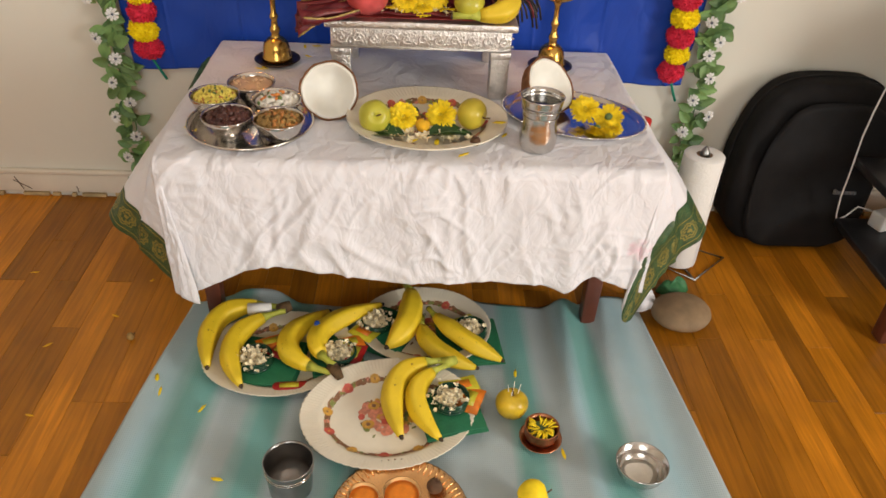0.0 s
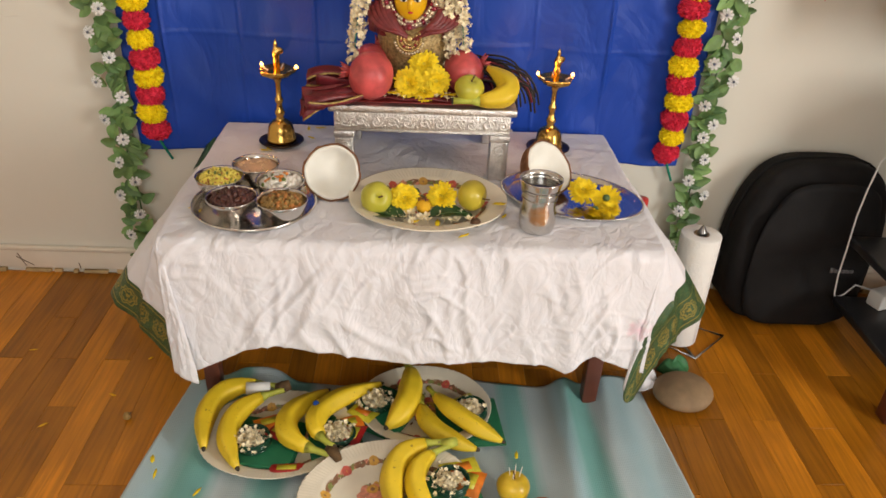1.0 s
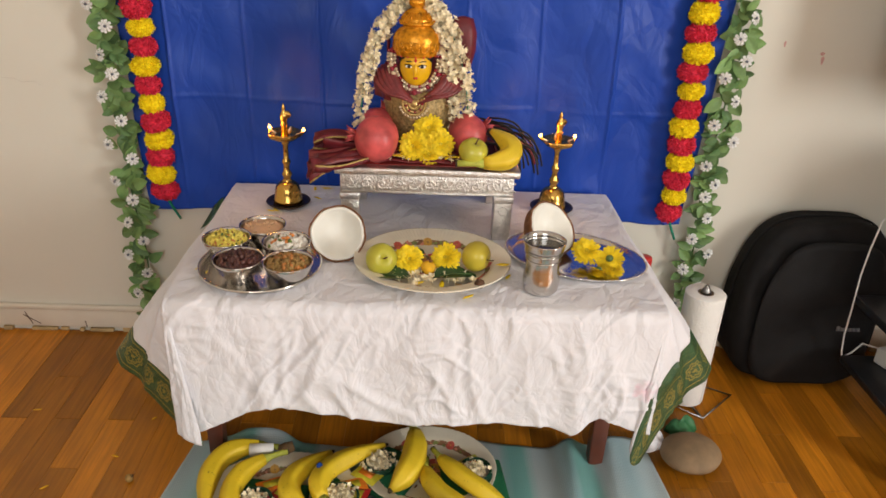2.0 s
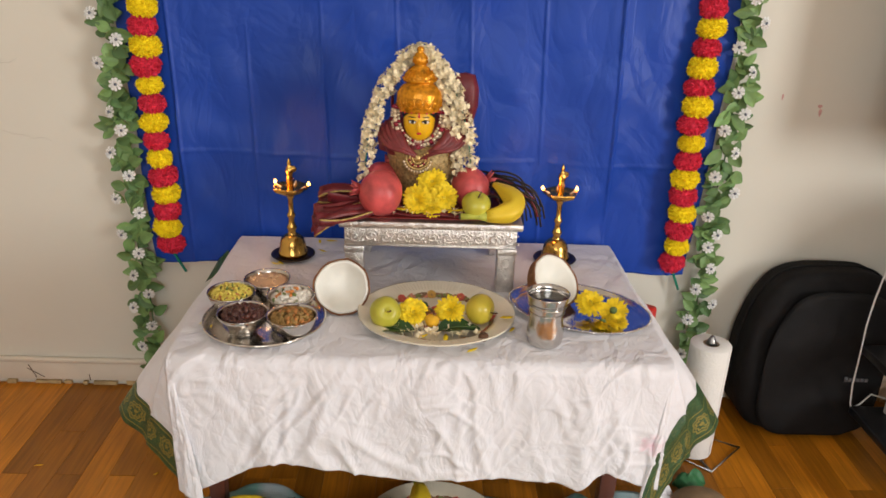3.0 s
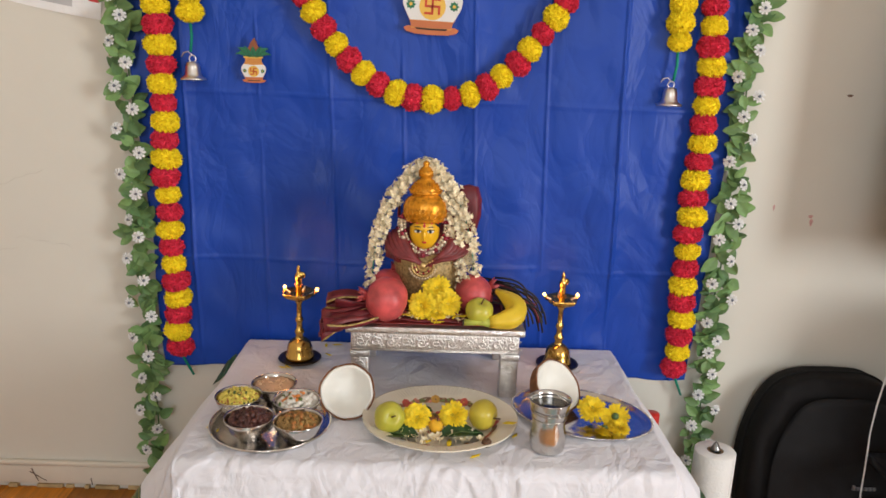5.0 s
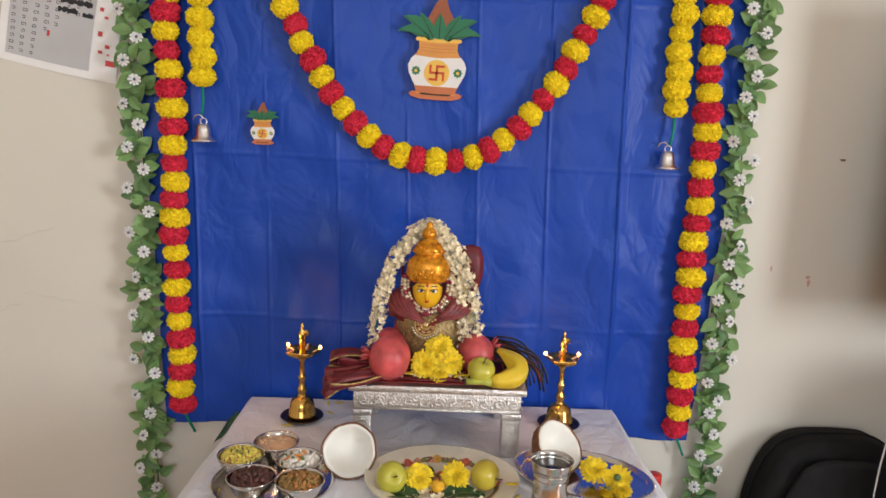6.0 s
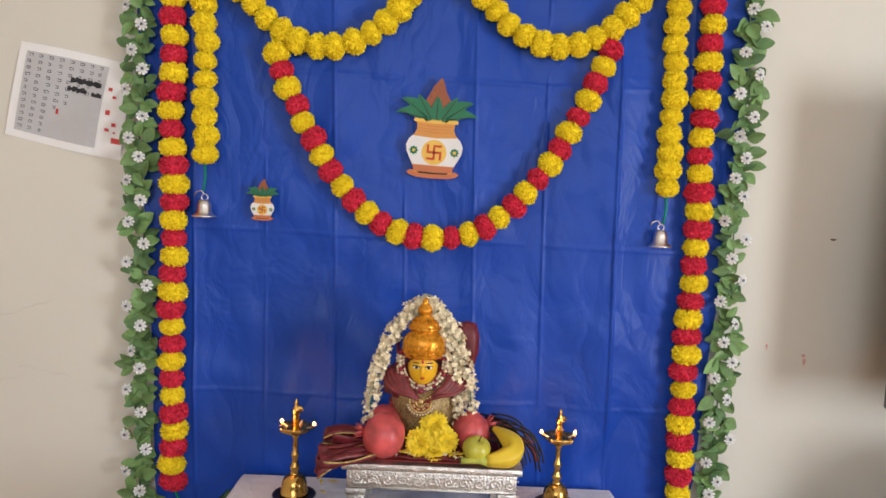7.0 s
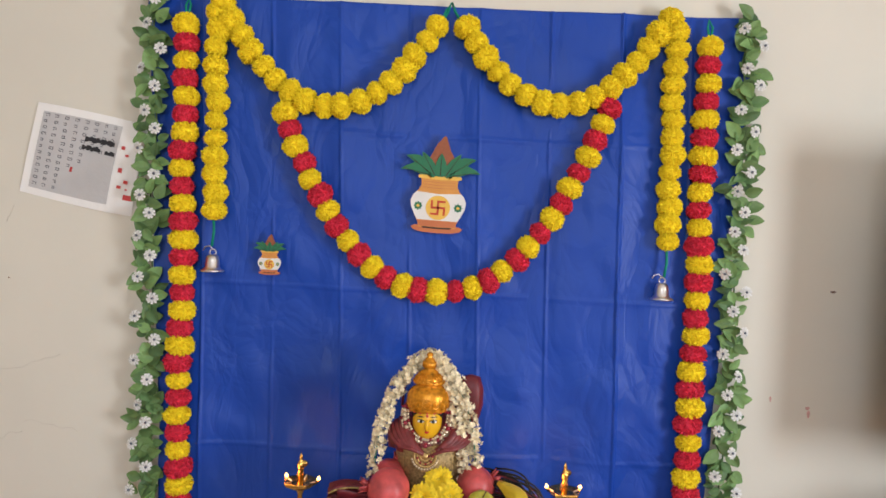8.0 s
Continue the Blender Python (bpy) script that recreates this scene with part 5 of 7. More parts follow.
    # folds of the shawl crossing in front of the chest
    for sx in (-1, 1):
        for k in range(5):
            pts = bezier((sx * (0.048 + 0.008 * k), -0.030, 0.168 - 0.006 * k), (sx * (0.052 + 0.004 * k), -0.066, 0.128 - 0.004 * k), (sx * 0.006 * k - 0.006, -0.073, 0.100 + 0.0035 * k), 10)
            parts.append((tube(pts, [0.0065, 0.0075, 0.008, 0.008, 0.0078, 0.0075, 0.007, 0.0062, 0.005, 0.003], 8, flat=0.6), I, 6))
    for k in range(9):
        a = radians(-90 + (k - 4) * 22)
        c = (0.0385 * math.cos(a), 0.033 * math.sin(a), 0.197)
        pts = [(c[0] + 0.0065 * math.cos(q) * -math.sin(a), c[1] + 0.0065 * math.cos(q) * math.cos(a), c[2] + 0.009 * math.sin(q)) for q in [2 * math.pi * i / 12 for i in range(12)]]
        parts.append((tube(pts, 0.0016, 5, closed=True), H, 3))
        parts.append((bead_mesh(0.0028), H @ Matrix.Translation(c), 3))
        parts.append((bead_mesh(0.0022), H @ Matrix.Translation((c[0] * 0.92, c[1] * 0.92, 0.1805)), 5))
    for sx in (-1, 1):
        parts.append((bm_mesh("w", scaled_sphere(0.0050, 1.35, 0.5, 0.60, 14, 8)), H @ Matrix.Translation((sx * 0.0112, -0.0230, 0.1640)), 7))
        parts.append((bm_mesh("e", scaled_sphere(0.0030, 1.0, 0.6, 0.95, 12, 8)), H @ Matrix.Translation((sx * 0.0112, -0.0248, 0.1640)), 4))
        parts.append((tube([(sx * 0.0045, -0.0250, 0.1645), (sx * 0.0110, -0.0252, 0.1675), (sx * 0.0185, -0.0205, 0.1655)], 0.0009, 5), H, 4))
        parts.append((bm_mesh("b", scaled_sphere(0.0050, 1.5, 0.4, 0.17, 12, 8)), H @ Matrix.Translation((sx * 0.0115, -0.0222, 0.1722)) @ pose(0, 0, 0, 0, -sx * 5, 0), 4))
    parts.append((bm_mesh("d", scaled_sphere(0.0024, 1, 0.5, 1.2, 10, 6)), H @ Matrix.Translation((0, -0.0242, 0.174)), 5))
    parts.append((bm_mesh("m", scaled_sphere(0.0042, 1.1, 0.5, 0.6, 10, 6)), H @ Matrix.Translation((0, -0.0218, 0.1435)), 5))
    me = join(parts, "deity_statue")
    for m in (M_BROCADE, M_SARI, M_FACE, M_CROWN, M_DARK, M_REDP, M_SHAWL, M_FLESH):
        me.materials.append(m)
    tagged(new("deity_statue", me), "small dressed deity figure with yellow face and gold crown", "statue")


statue()


# ---- ornaments round the figure ----
def blossom(seed, r=0.0085):
    """A small five-petalled white flower with a short tube."""
    rnd = random.Random(seed)
    bm = bmesh.new()
    for k in range(5):
        a = 2 * math.pi * k / 5 + rnd.uniform(-0.2, 0.2)
        c, s = math.cos(a), math.sin(a)
        w, up = r * 0.42, r * rnd.uniform(0.2, 0.7)
        q = [(0.0, 0, 0), (r * 0.55, -w, up * 0.6), (r, 0, up), (r * 0.55, w, up * 0.6)]
        vs = [bm.verts.new((x * c - y * s, x * s + y * c, z)) for x, y, z in q]
        bm.faces.new(vs[:3])
        bm.faces.new((vs[0], vs[2], vs[3]))
    bmesh.ops.create_cone(bm, segments=5, radius1=r * 0.06, radius2=r * 0.14, depth=r * 0.9, matrix=Matrix.Translation((0, 0, -r * 0.35)))
    return bm_mesh("blossom", bm, False)


BLOSSOMS = [blossom(k) for k in range(4)]


def strand(points, count, spread, seed, scale=1.0):
    """Blossoms thrown round a line, as one mesh."""
    rnd = random.Random(seed)
    pts = [Vector(p) for p in points]
    out = []
    for i in range(count):
        f = (i + rnd.random()) / count * (len(pts) - 1)
        k = min(int(f), len(pts) - 2)
        p = pts[k].lerp(pts[k + 1], f - k)
        d = Vector((rnd.gauss(0, 1), rnd.gauss(-0.3, 1), rnd.gauss(0, 1))).normalized()
        out.append((BLOSSOMS[i % 4], facing(p + d * spread * rnd.uniform(0.4, 1), d, rnd.uniform(0, 360)) @ Matrix.Scale(scale * rnd.uniform(0.8, 1.2), 4), 0))
    return join(out, "blossoms", False)


def jasmine_garland():
    g = thing("jasmine_garland", "thick white jasmine garland draped over the figure", "garland")
    line = []
    for k in range(41):
        s = k / 40
        a = math.pi * s
        h = math.sin(a) ** 0.72 if 0 < s < 1 else 0.0
        x = -0.013 - math.copysign(0.104, math.cos(a)) * (1 - min(1.0, h) ** 2.1) ** 0.62
        line.append((x, -0.215 - 0.02 * abs(math.cos(a)), 0.636 + 0.250 * h))
    right = [(p[0] - 0.024 * (1 if p[0] > 0 else 0) * min(1, max(0, (0.87 - p[2]) / 0.05)), p[1] - 0.006, p[2] - 0.004) for p in line[20:]]
    part("string", tube(line, 0.0012, 5), M_STRING, g)
    tagged(part("blossoms", strand(line, 900, 0.0180, 1, 0.82), M_JASMINE, g), kind="stuff")
    tagged(part("second_strand", strand(right, 330, 0.014, 2, 0.82), M_JASMINE, g), kind="stuff")


jasmine_garland()
M_PEARL = material("silver_beads", (0.74, 0.62, 0.44), 0.3, 0.5, vary=0.2, noise_scale=300)
M_PENDANT = material("antique_gold", (0.52, 0.37, 0.15), 0.32, 0.8, vary=0.3, noise_scale=250)
M_RUBY = material("ruby_beads", (0.28, 0.02, 0.04), 0.2, vary=0.2)


def necklace():
    t = thing("necklace", "beaded pearl necklace with a round antique gold pendant", "necklace")
    big = bead_mesh(0.0056)
    small = bead_mesh(0.0034)
    rows = []
    for row, (rx, rz, zc, y, step, me, slot) in enumerate(((0.047, 0.058, 0.772, -0.243, 26, big, 0), (0.040, 0.050, 0.772, -0.246, 30, small, 1), (0.053, 0.064, 0.770, -0.240, 40, small, 0))):
        for k in range(step):
            a = radians(165 + 210 * k / (step - 1))
            rows.append((me, Matrix.Translation((-0.012 + rx * math.cos(a), y - 0.004 * math.sin(a) * -1, zc + rz * math.sin(a))), 0 if k % 4 else 1))
    me = join(rows, "beads")
    me.materials.append(M_PEARL)
    me.materials.append(M_RUBY)
    part("bead_string", me, None, t)
    fan = []
    c = Vector((-0.014, -0.268, 0.694))
    fan.append((lathe(((0.0, 0.004), (0.006, 0.003), (0.008, 0.0), (0.0, -0.001)), 20), facing(c, (0, -1, 0.1)), 0))
    for ring, n in ((0.0095, 12), (0.0155, 18), (0.0215, 26)):
        for k in range(n):
            a = radians(150 + 240 * k / (n - 1))
            fan.append((small, Matrix.Translation(c + Vector((ring * math.cos(a), 0, ring * math.sin(a)))), 1 if ring == 0.0155 and k % 3 == 0 else 0))
    fan.append((big, Matrix.Translation(c + Vector((0, 0, 0.022))), 1))
    for k in range(13):
        a = radians(195 + 150 * k / 12)
        fan.append((small, Matrix.Translation(c + Vector((0.0265 * math.cos(a), 0, 0.0265 * math.sin(a)))) @ Matrix.Scale(0.8, 4), 2))
    me = join(fan, "pendant")
    me.materials.append(M_PENDANT)
    me.materials.append(M_RUBY)
    me.materials.append(M_PEARL)
    part("pendant", me, None, t, "round antique gold pendant with small rubies")


necklace()


M_ZARI = material("dull_gold_thread", (0.42, 0.29, 0.09), 0.5, 0.3, vary=0.5, noise_scale=200)


def pleated_cloth():
    """Red cloth fanned out from under the figure, over the stool's edge."""
    t = thing("red_cloth", "pleated dark red silk cloth with gold edge and black tassels", "cloth")
    rnd = random.Random(14)
    for k in range(15):
        f = k / 14
        ang = radians(-24 + 34 * f + rnd.uniform(-4, 4))
        length, wid = rnd.uniform(0.14, 0.185), rnd.uniform(0.012, 0.020)
        base = Vector((-0.045, -0.282 + 0.065 * f, ST_Z + 0.014 + 0.022 * math.sin(math.pi * f)))
        way = Vector((-math.cos(ang), math.sin(ang) * 0.9, rnd.uniform(-0.10, 0.10)))
        side = Vector((-way.y, way.x, 0)).normalized()
        verts, faces = [], []
        nu, nv = 16, 6
        phase = rnd.uniform(0, 6)
        for i in range(nu + 1):
            s = i / nu
            for j in range(nv + 1):
                g = j / nv - 0.5
                p = base + way * length * s + side * 2 * wid * g * (0.55 + 0.75 * s)
                p.z += 0.012 * math.sin(s * 5 + phase) * s + 0.009 * math.cos(g * 7 + phase) * (0.4 + s) - 0.020 * s * s
                lowest = ST_Z + 0.004 if p.x > ST_X0 - 0.004 else ST_Z - 0.03
                verts.append((p.x, p.y, max(p.z, lowest + 0.001 * (k % 5))))
        for i in range(nu):
            for j in range(nv):
                a = i * (nv + 1) + j
                faces.append((a, a + 1, a + nv + 2, a + nv + 1))
        ob = part("pleat", mesh_from("pleat", verts, faces), (M_SARI, M_SHAWL, M_SARI)[k % 3], t)
        ob.modifiers.new("thickness", "SOLIDIFY").thickness = 0.0012
        if k % 2 == 0:
            edge = [Vector(verts[i * (nv + 1) + nv]) + Vector((0, 0, 0.0016)) for i in range(nu + 1)]
            part("gold_edge", tube(edge, [0.0016 + 0.0008 * (i % 2) for i in range(nu + 1)], 5), M_ZARI, t, "frayed gold border")
    # cloth lying over the stool's top
    verts, faces = [], []
    for i in range(31):
        for j in range(17):
            x, y = -0.135 + 0.31 * i / 30, -0.316 + 0.20 * j / 16
            verts.append((x, y, ST_Z + 0.006 + 0.006 * (1 + fbm(x * 28, y * 28, 1.0, 2))))
    for i in range(30):
        for j in range(16):
            a = i * 17 + j
            faces.append((a, a + 1, a + 18, a + 17))
    ob = part("lying_cloth", mesh_from("lying_cloth", verts, faces), M_SARI, t)
    ob.modifiers.new("thickness", "SOLIDIFY").thickness = 0.0012
    rnd = random.Random(4)
    for k in range(60):
        x0, y0 = rnd.uniform(0.10, 0.165), rnd.uniform(-0.26, -0.14)
        out = rnd.uniform(0.04, 0.085)
        z0 = ST_Z + rnd.uniform(0.03, 0.055)
        end = ST_Z - rnd.uniform(-0.03, 0.03)
        pts = bezier((x0, y0, z0), (x0 + out * 0.9, y0 - 0.01, z0 + rnd.uniform(-0.004, 0.012)), (x0 + out, y0 - 0.02, end), 7)
        if pts[-1].x < ST_X1 + 0.004:
            pts[-1].z = max(pts[-1].z, ST_Z + 0.012)
        part("tassel", tube(pts, 0.0022, 5), M_DARK if k % 4 else M_SARI, t, "knotted black thread tassel" if k % 4 else "")


pleated_cloth()


# ---- fruit and flowers ----
def mum_mesh(seed):
    rnd = random.Random(seed)
    bm = bmesh.new()
    for layer, (count, r, lift) in enumerate(((36, 0.030, 2), (36, 0.029, 16), (34, 0.026, 32), (28, 0.022, 48), (20, 0.016, 66))):
        for k in range(count):
            a = 2 * math.pi * k / count + layer * 0.4 + rnd.uniform(-0.12, 0.12)
            el = radians(lift + rnd.uniform(-8, 8))
            L, w = r * rnd.uniform(0.88, 1.08), 0.0027
            c, s = math.cos(a), math.sin(a)
            prof = [(0.003, w * 0.5, 0.0), (L * 0.55, w, 0.001), (L * 0.92, w * 0.85, -0.001), (L, 0.0014, -0.002)]
            rows = []
            for d, ww, dz in prof:
                x, z = d * math.cos(el), d * math.sin(el) + dz + 0.004
                rows.append((bm.verts.new((x * c + ww * s, x * s - ww * c, z + 0.0008)), bm.verts.new((x * c - ww * s, x * s + ww * c, z + 0.0008))))
            for p, q in zip(rows, rows[1:]):
                bm.faces.new((p[0], q[0], q[1], p[1]))
    return bm_mesh("petals", bm, False)


MUMS = [mum_mesh(k) for k in range(3)]
for me in MUMS:
    me.materials.append(M_MUM)
MUM_HEART = bm_mesh("heart", scaled_sphere(0.0075, 1, 1, 0.7, 14, 8, 0.2, 400))
MUM_HEART.materials.append(M_MUM_C)
MUM_BACK = lathe(((0.0, -0.003), (0.004, -0.003), (0.007, 0.0), (0.008, 0.003), (0.0, 0.004)), 14)
MUM_BACK.materials.append(M_SEPAL)


def mum(p, n, scale=1.0, spin=0.0, label="fresh yellow chrysanthemum head with layered petals"):
    t = tagged(new("chrysanthemum"), label, "flower", "chrysanthemums")
    t.empty_display_size = 0.02
    t.matrix_basis = facing(p, n, spin) @ Matrix.Scale(scale, 4)
    part("petals", MUMS[int(abs(p[0]) * 1000) % 3], None, t)
    part("heart", MUM_HEART, None, t, m=pose(0, 0, 0.010))
    part("sepals", MUM_BACK, None, t, m=pose(0, 0, 0.001))


def apple(name, label, p, r, mat, axis=(0, 0, 1), category="apple"):
    t = tagged(new(name), label, category, "fruit")
    t.empty_display_size = 0.02
    t.matrix_basis = facing(p, axis)
    prof = []
    for k in range(25):
        a = math.pi * k / 24
        rr = r * math.sin(a) * (1.0 + 0.06 * math.cos(a))
        z = r * 0.93 * math.cos(a)
        if a < 0.5:
            z -= r * 0.28 * (1 - a / 0.5) ** 1.5
        if a > math.pi - 0.42:
            z += r * 0.18 * (1 - (math.pi - a) / 0.42) ** 1.5
        prof.append((max(rr, 0.0) if 0 < k < 24 else 0.0, z))
    part("flesh", lathe(prof, 28, wobble=lambda a, z: 0.02 * math.cos(5 * a)), mat, t)
    part("stalk", tube([(0, 0, r * 0.6), (0.001, 0, r * 0.9), (0.004, 0.001, r * 1.18)], 0.0014, 5), M_BROWN, t, "thin brown stalk")
    return t


def pomegranate(p, r, axis, label):
    t = tagged(new("pomegranate"), label, "pomegranate", "pomegranates")
    t.empty_display_size = 0.02
    t.matrix_basis = facing(p, axis)
    part("skin", scaled_sphere(r, 1, 1, 0.94, 36, 24, 0.05, 30, p[0] * 100), M_POM, t)
    bm = bmesh.new()
    for k in range(6):
        a = 2 * math.pi * k / 6
        c, s = math.cos(a), math.sin(a)
        q = [(r * 0.20, -r * 0.12, r * 0.88), (r * 0.20, r * 0.12, r * 0.88), (r * 0.27, r * 0.07, r * 1.12), (r * 0.36, 0, r * 1.30), (r * 0.27, -r * 0.07, r * 1.12)]
        bm.faces.new([bm.verts.new((x * c - y * s, x * s + y * c, z)) for x, y, z in q])
    ob = part("calyx", bm, M_POM, t, "dry pointed calyx")
    ob.modifiers.new("thickness", "SOLIDIFY").thickness = 0.002


pomegranate((-0.083, -0.292, ST_Z + 0.0480), 0.0445, (-0.8, -0.1, 0.15), "ripe red pomegranate at the stool's front")
pomegranate((-0.083, -0.216, ST_Z + 0.048), 0.040, (0.3, 0.3, 0.9), "ripe red pomegranate behind another one")
pomegranate((0.092, -0.236, ST_Z + 0.0450), 0.0415, (0.8, 0.2, 0.35), "ripe red pomegranate beside a green apple")
apple("green_apple", "small glossy green apple leaning on a pomegranate", (0.100, -0.308, ST_Z + 0.034), 0.0275, M_APPLE, (0.15, -0.35, 0.9))
mum((-0.012, -0.285, 0.617), (-0.15, -0.95, 0.35), 0.98, 10)
mum((0.036, -0.283, 0.622), (0.2, -0.95, 0.35), 0.96, 50)
mum((0.015, -0.262, 0.644), (0.0, -0.85, 0.6), 0.98, 80)
mum((0.016, -0.296, ST_Z + 0.018), (0.1, -0.6, 0.8), 0.72, 20)


def banana(p0, p1, p2, r=0.0165, label="ripe yellow banana", flip=False):
    """A banana from its stem p0, bent towards p1, to its tip p2."""
    t = thing("banana", label, "banana", group="bananas")
    pts = bezier(p0, p1, p2, 19)
    rad = []
    for k in range(19):
        s = k / 18
        if s < 0.20:
            f = 0.27 + 0.37 * (s / 0.20) ** 1.6
        else:
            q = (s - 0.20) / 0.80
            f = 0.64 + 0.36 * min(1, q / 0.22)
            f *= (1 - max(0, (q - 0.62) / 0.38) ** 1.8 * 0.74)
        rad.append(r * f)
    n = 20
    me = tube(pts[3:], rad[3:], n, "peel")
    for i in range(len(me.vertices)):
        k = i % n
        c = Vector(pts[3 + i // n])
        f = 1 + 0.085 * (2 * abs(math.cos(2.5 * 2 * math.pi * k / n)) ** 1.6 - 1)
        me.vertices[i].co = c + (me.vertices[i].co - c) * f
    part("peel", me, M_BANANA, t)
    part("stem", tube(pts[:4], [rad[0] * 1.25, rad[0] * 1.05, rad[1], rad[3]], 10, "stem"), M_BAN_END, t, "greenish stem with a dark cut end")
    d = (pts[-1] - pts[-2]).normalized()
    part("tip", tube([pts[-1] - d * 0.001, pts[-1] + d * 0.004, pts[-1] + d * 0.007], [rad[-1] * 0.92, rad[-1] * 0.7, rad[-1] * 0.4], 8, "tip"), M_BAN_TIP, t, "dry black tip")
    d = (pts[0] - pts[1]).normalized()
    part("cut_end", tube([pts[0], pts[0] + d * 0.003], [rad[0] * 1.3, rad[0] * 1.15], 8, "cut"), M_BAN_TIP, t)
    return t


banana((0.070, -0.330, ST_Z + 0.018), (0.238, -0.325, ST_Z + 0.018), (0.136, -0.255, ST_Z + 0.060), 0.0200, "ripe yellow banana lying on the silver stool")


# ---- brass oil lamps ----
def oil_lamp(x, y, turn, label):
    glow = bpy.data.lights.new("lamp_flame_light", "POINT")
    glow.energy, glow.color, glow.shadow_soft_size = 0.26, (1.0, 0.40, 0.09), 0.012
    new("lamp_flame_light", glow).location = (x - 0.036, y - 0.024, CLOTH_Z + 0.180)
    t = thing("oil_lamp", label, "oil lamp", (x, y, CLOTH_Z), turn, group="brass oil lamps")
    part("saucer", lathe(((0.0, 0.002), (0.030, 0.0), (0.042, 0.003), (0.047, 0.007), (0.046, 0.0085), (0.040, 0.005), (0.0, 0.004)), 36), M_DKBRASS, t, "dark metal saucer")
    part("base", lathe(((0.0, 0.0052), (0.030, 0.0052), (0.031, 0.012), (0.0285, 0.015), (0.027, 0.030), (0.024, 0.042), (0.016, 0.050), (0.010, 0.053)), 36, wobble=lambda a, z: 0.015 * math.cos(18 * a) if z < 0.04 else 0), M_BRASS, t)
    part("stem", lathe(((0.010, 0.053), (0.0075, 0.060), (0.0105, 0.066), (0.0105, 0.070), (0.007, 0.076), (0.006, 0.088), (0.009, 0.093), (0.009, 0.097), (0.0055, 0.103), (0.0055, 0.131), (0.0085, 0.136), (0.0105, 0.141)), 24), M_BRASS, t)

    def spout(a, z):
        return 0.19 * max(0, math.cos(5 * a)) ** 2 if z > 0.1495 else 0.0

    part("cup", lathe(((0.0, 0.140), (0.014, 0.1405), (0.025, 0.146), (0.031, 0.152), (0.0345, 0.160), (0.0325, 0.1602), (0.026, 0.153), (0.014, 0.149), (0.0, 0.148)), 60, wobble=spout), M_BRASS, t)
    part("finial", lathe(((0.007, 0.147), (0.006, 0.170), (0.008, 0.176), (0.006, 0.180), (0.0075, 0.186), (0.0085, 0.194), (0.006, 0.200), (0.0035, 0.205), (0.0045, 0.209), (0.002, 0.217), (0.0, 0.221)), 18), M_BRASS, t)
    bird = scaled_sphere(0.009, 1.3, 0.6, 0.9, 14, 10)
    part("bird", bird, M_BRASS, t, "cast brass bird ornament", m=pose(0.004, 0, 0.196))
    for k in range(5):
        a = 2 * math.pi * k / 5
        p = (0.0385 * math.cos(a), 0.0385 * math.sin(a), 0.159)
        part("wick", tube([(p[0] * 0.6, p[1] * 0.6, 0.153), p], 0.0016, 5), M_FLESH, t)
        if k in (0, 2):
            part("flame", lathe(((0.0, 0.0), (0.0032, 0.0018), (0.0036, 0.004), (0.0020, 0.0066), (0.0, 0.0095)), 10), M_FLAME, t, "small burning flame", m=pose(*p))


oil_lamp(-0.281, -0.157, 8, "lit brass oil lamp with a tall finial on a saucer")
oil_lamp(0.289, -0.145, 20, "lit brass oil lamp with a bird finial on a saucer")


# ---- round steel tray with five bowls ----
def plate_profile(r, h):
    return ((0.0, 0.0), (r * 0.86, 0.0), (r * 0.93, h * 0.4), (r * 0.985, h), (r, h), (r * 0.985, h + 0.0015), (r * 0.96, h + 0.0005), (r * 0.91, h * 0.45 + 0.001), (r * 0.85, 0.0022), (r * 0.6, 0.0018), (0.0, 0.0018))


def steel_tray():
    t = thing("round_tray", "round polished steel tray holding five bowls", "tray", (-0.279, -0.458, CLOTH_Z))
    part("dish", lathe(plate_profile(0.109, 0.010), 64), M_SILVER, t)
    part("rim_bead", tube([(0.1075 * math.cos(a), 0.1075 * math.sin(a), 0.0112) for a in [2 * math.pi * k / 64 for k in range(64)]], 0.0018, 6, closed=True), M_SILVER, t)


steel_tray()
BOWL = lathe(((0.0, 0.0), (0.019, 0.0), (0.0195, 0.003), (0.026, 0.008), (0.036, 0.020), (0.0415, 0.034), (0.0435, 0.040), (0.0432, 0.0415), (0.0415, 0.0405), (0.0395, 0.034), (0.034, 0.021), (0.024, 0.010), (0.0, 0.006)), 40, name="shell")
BOWL.materials.append(M_STEEL)


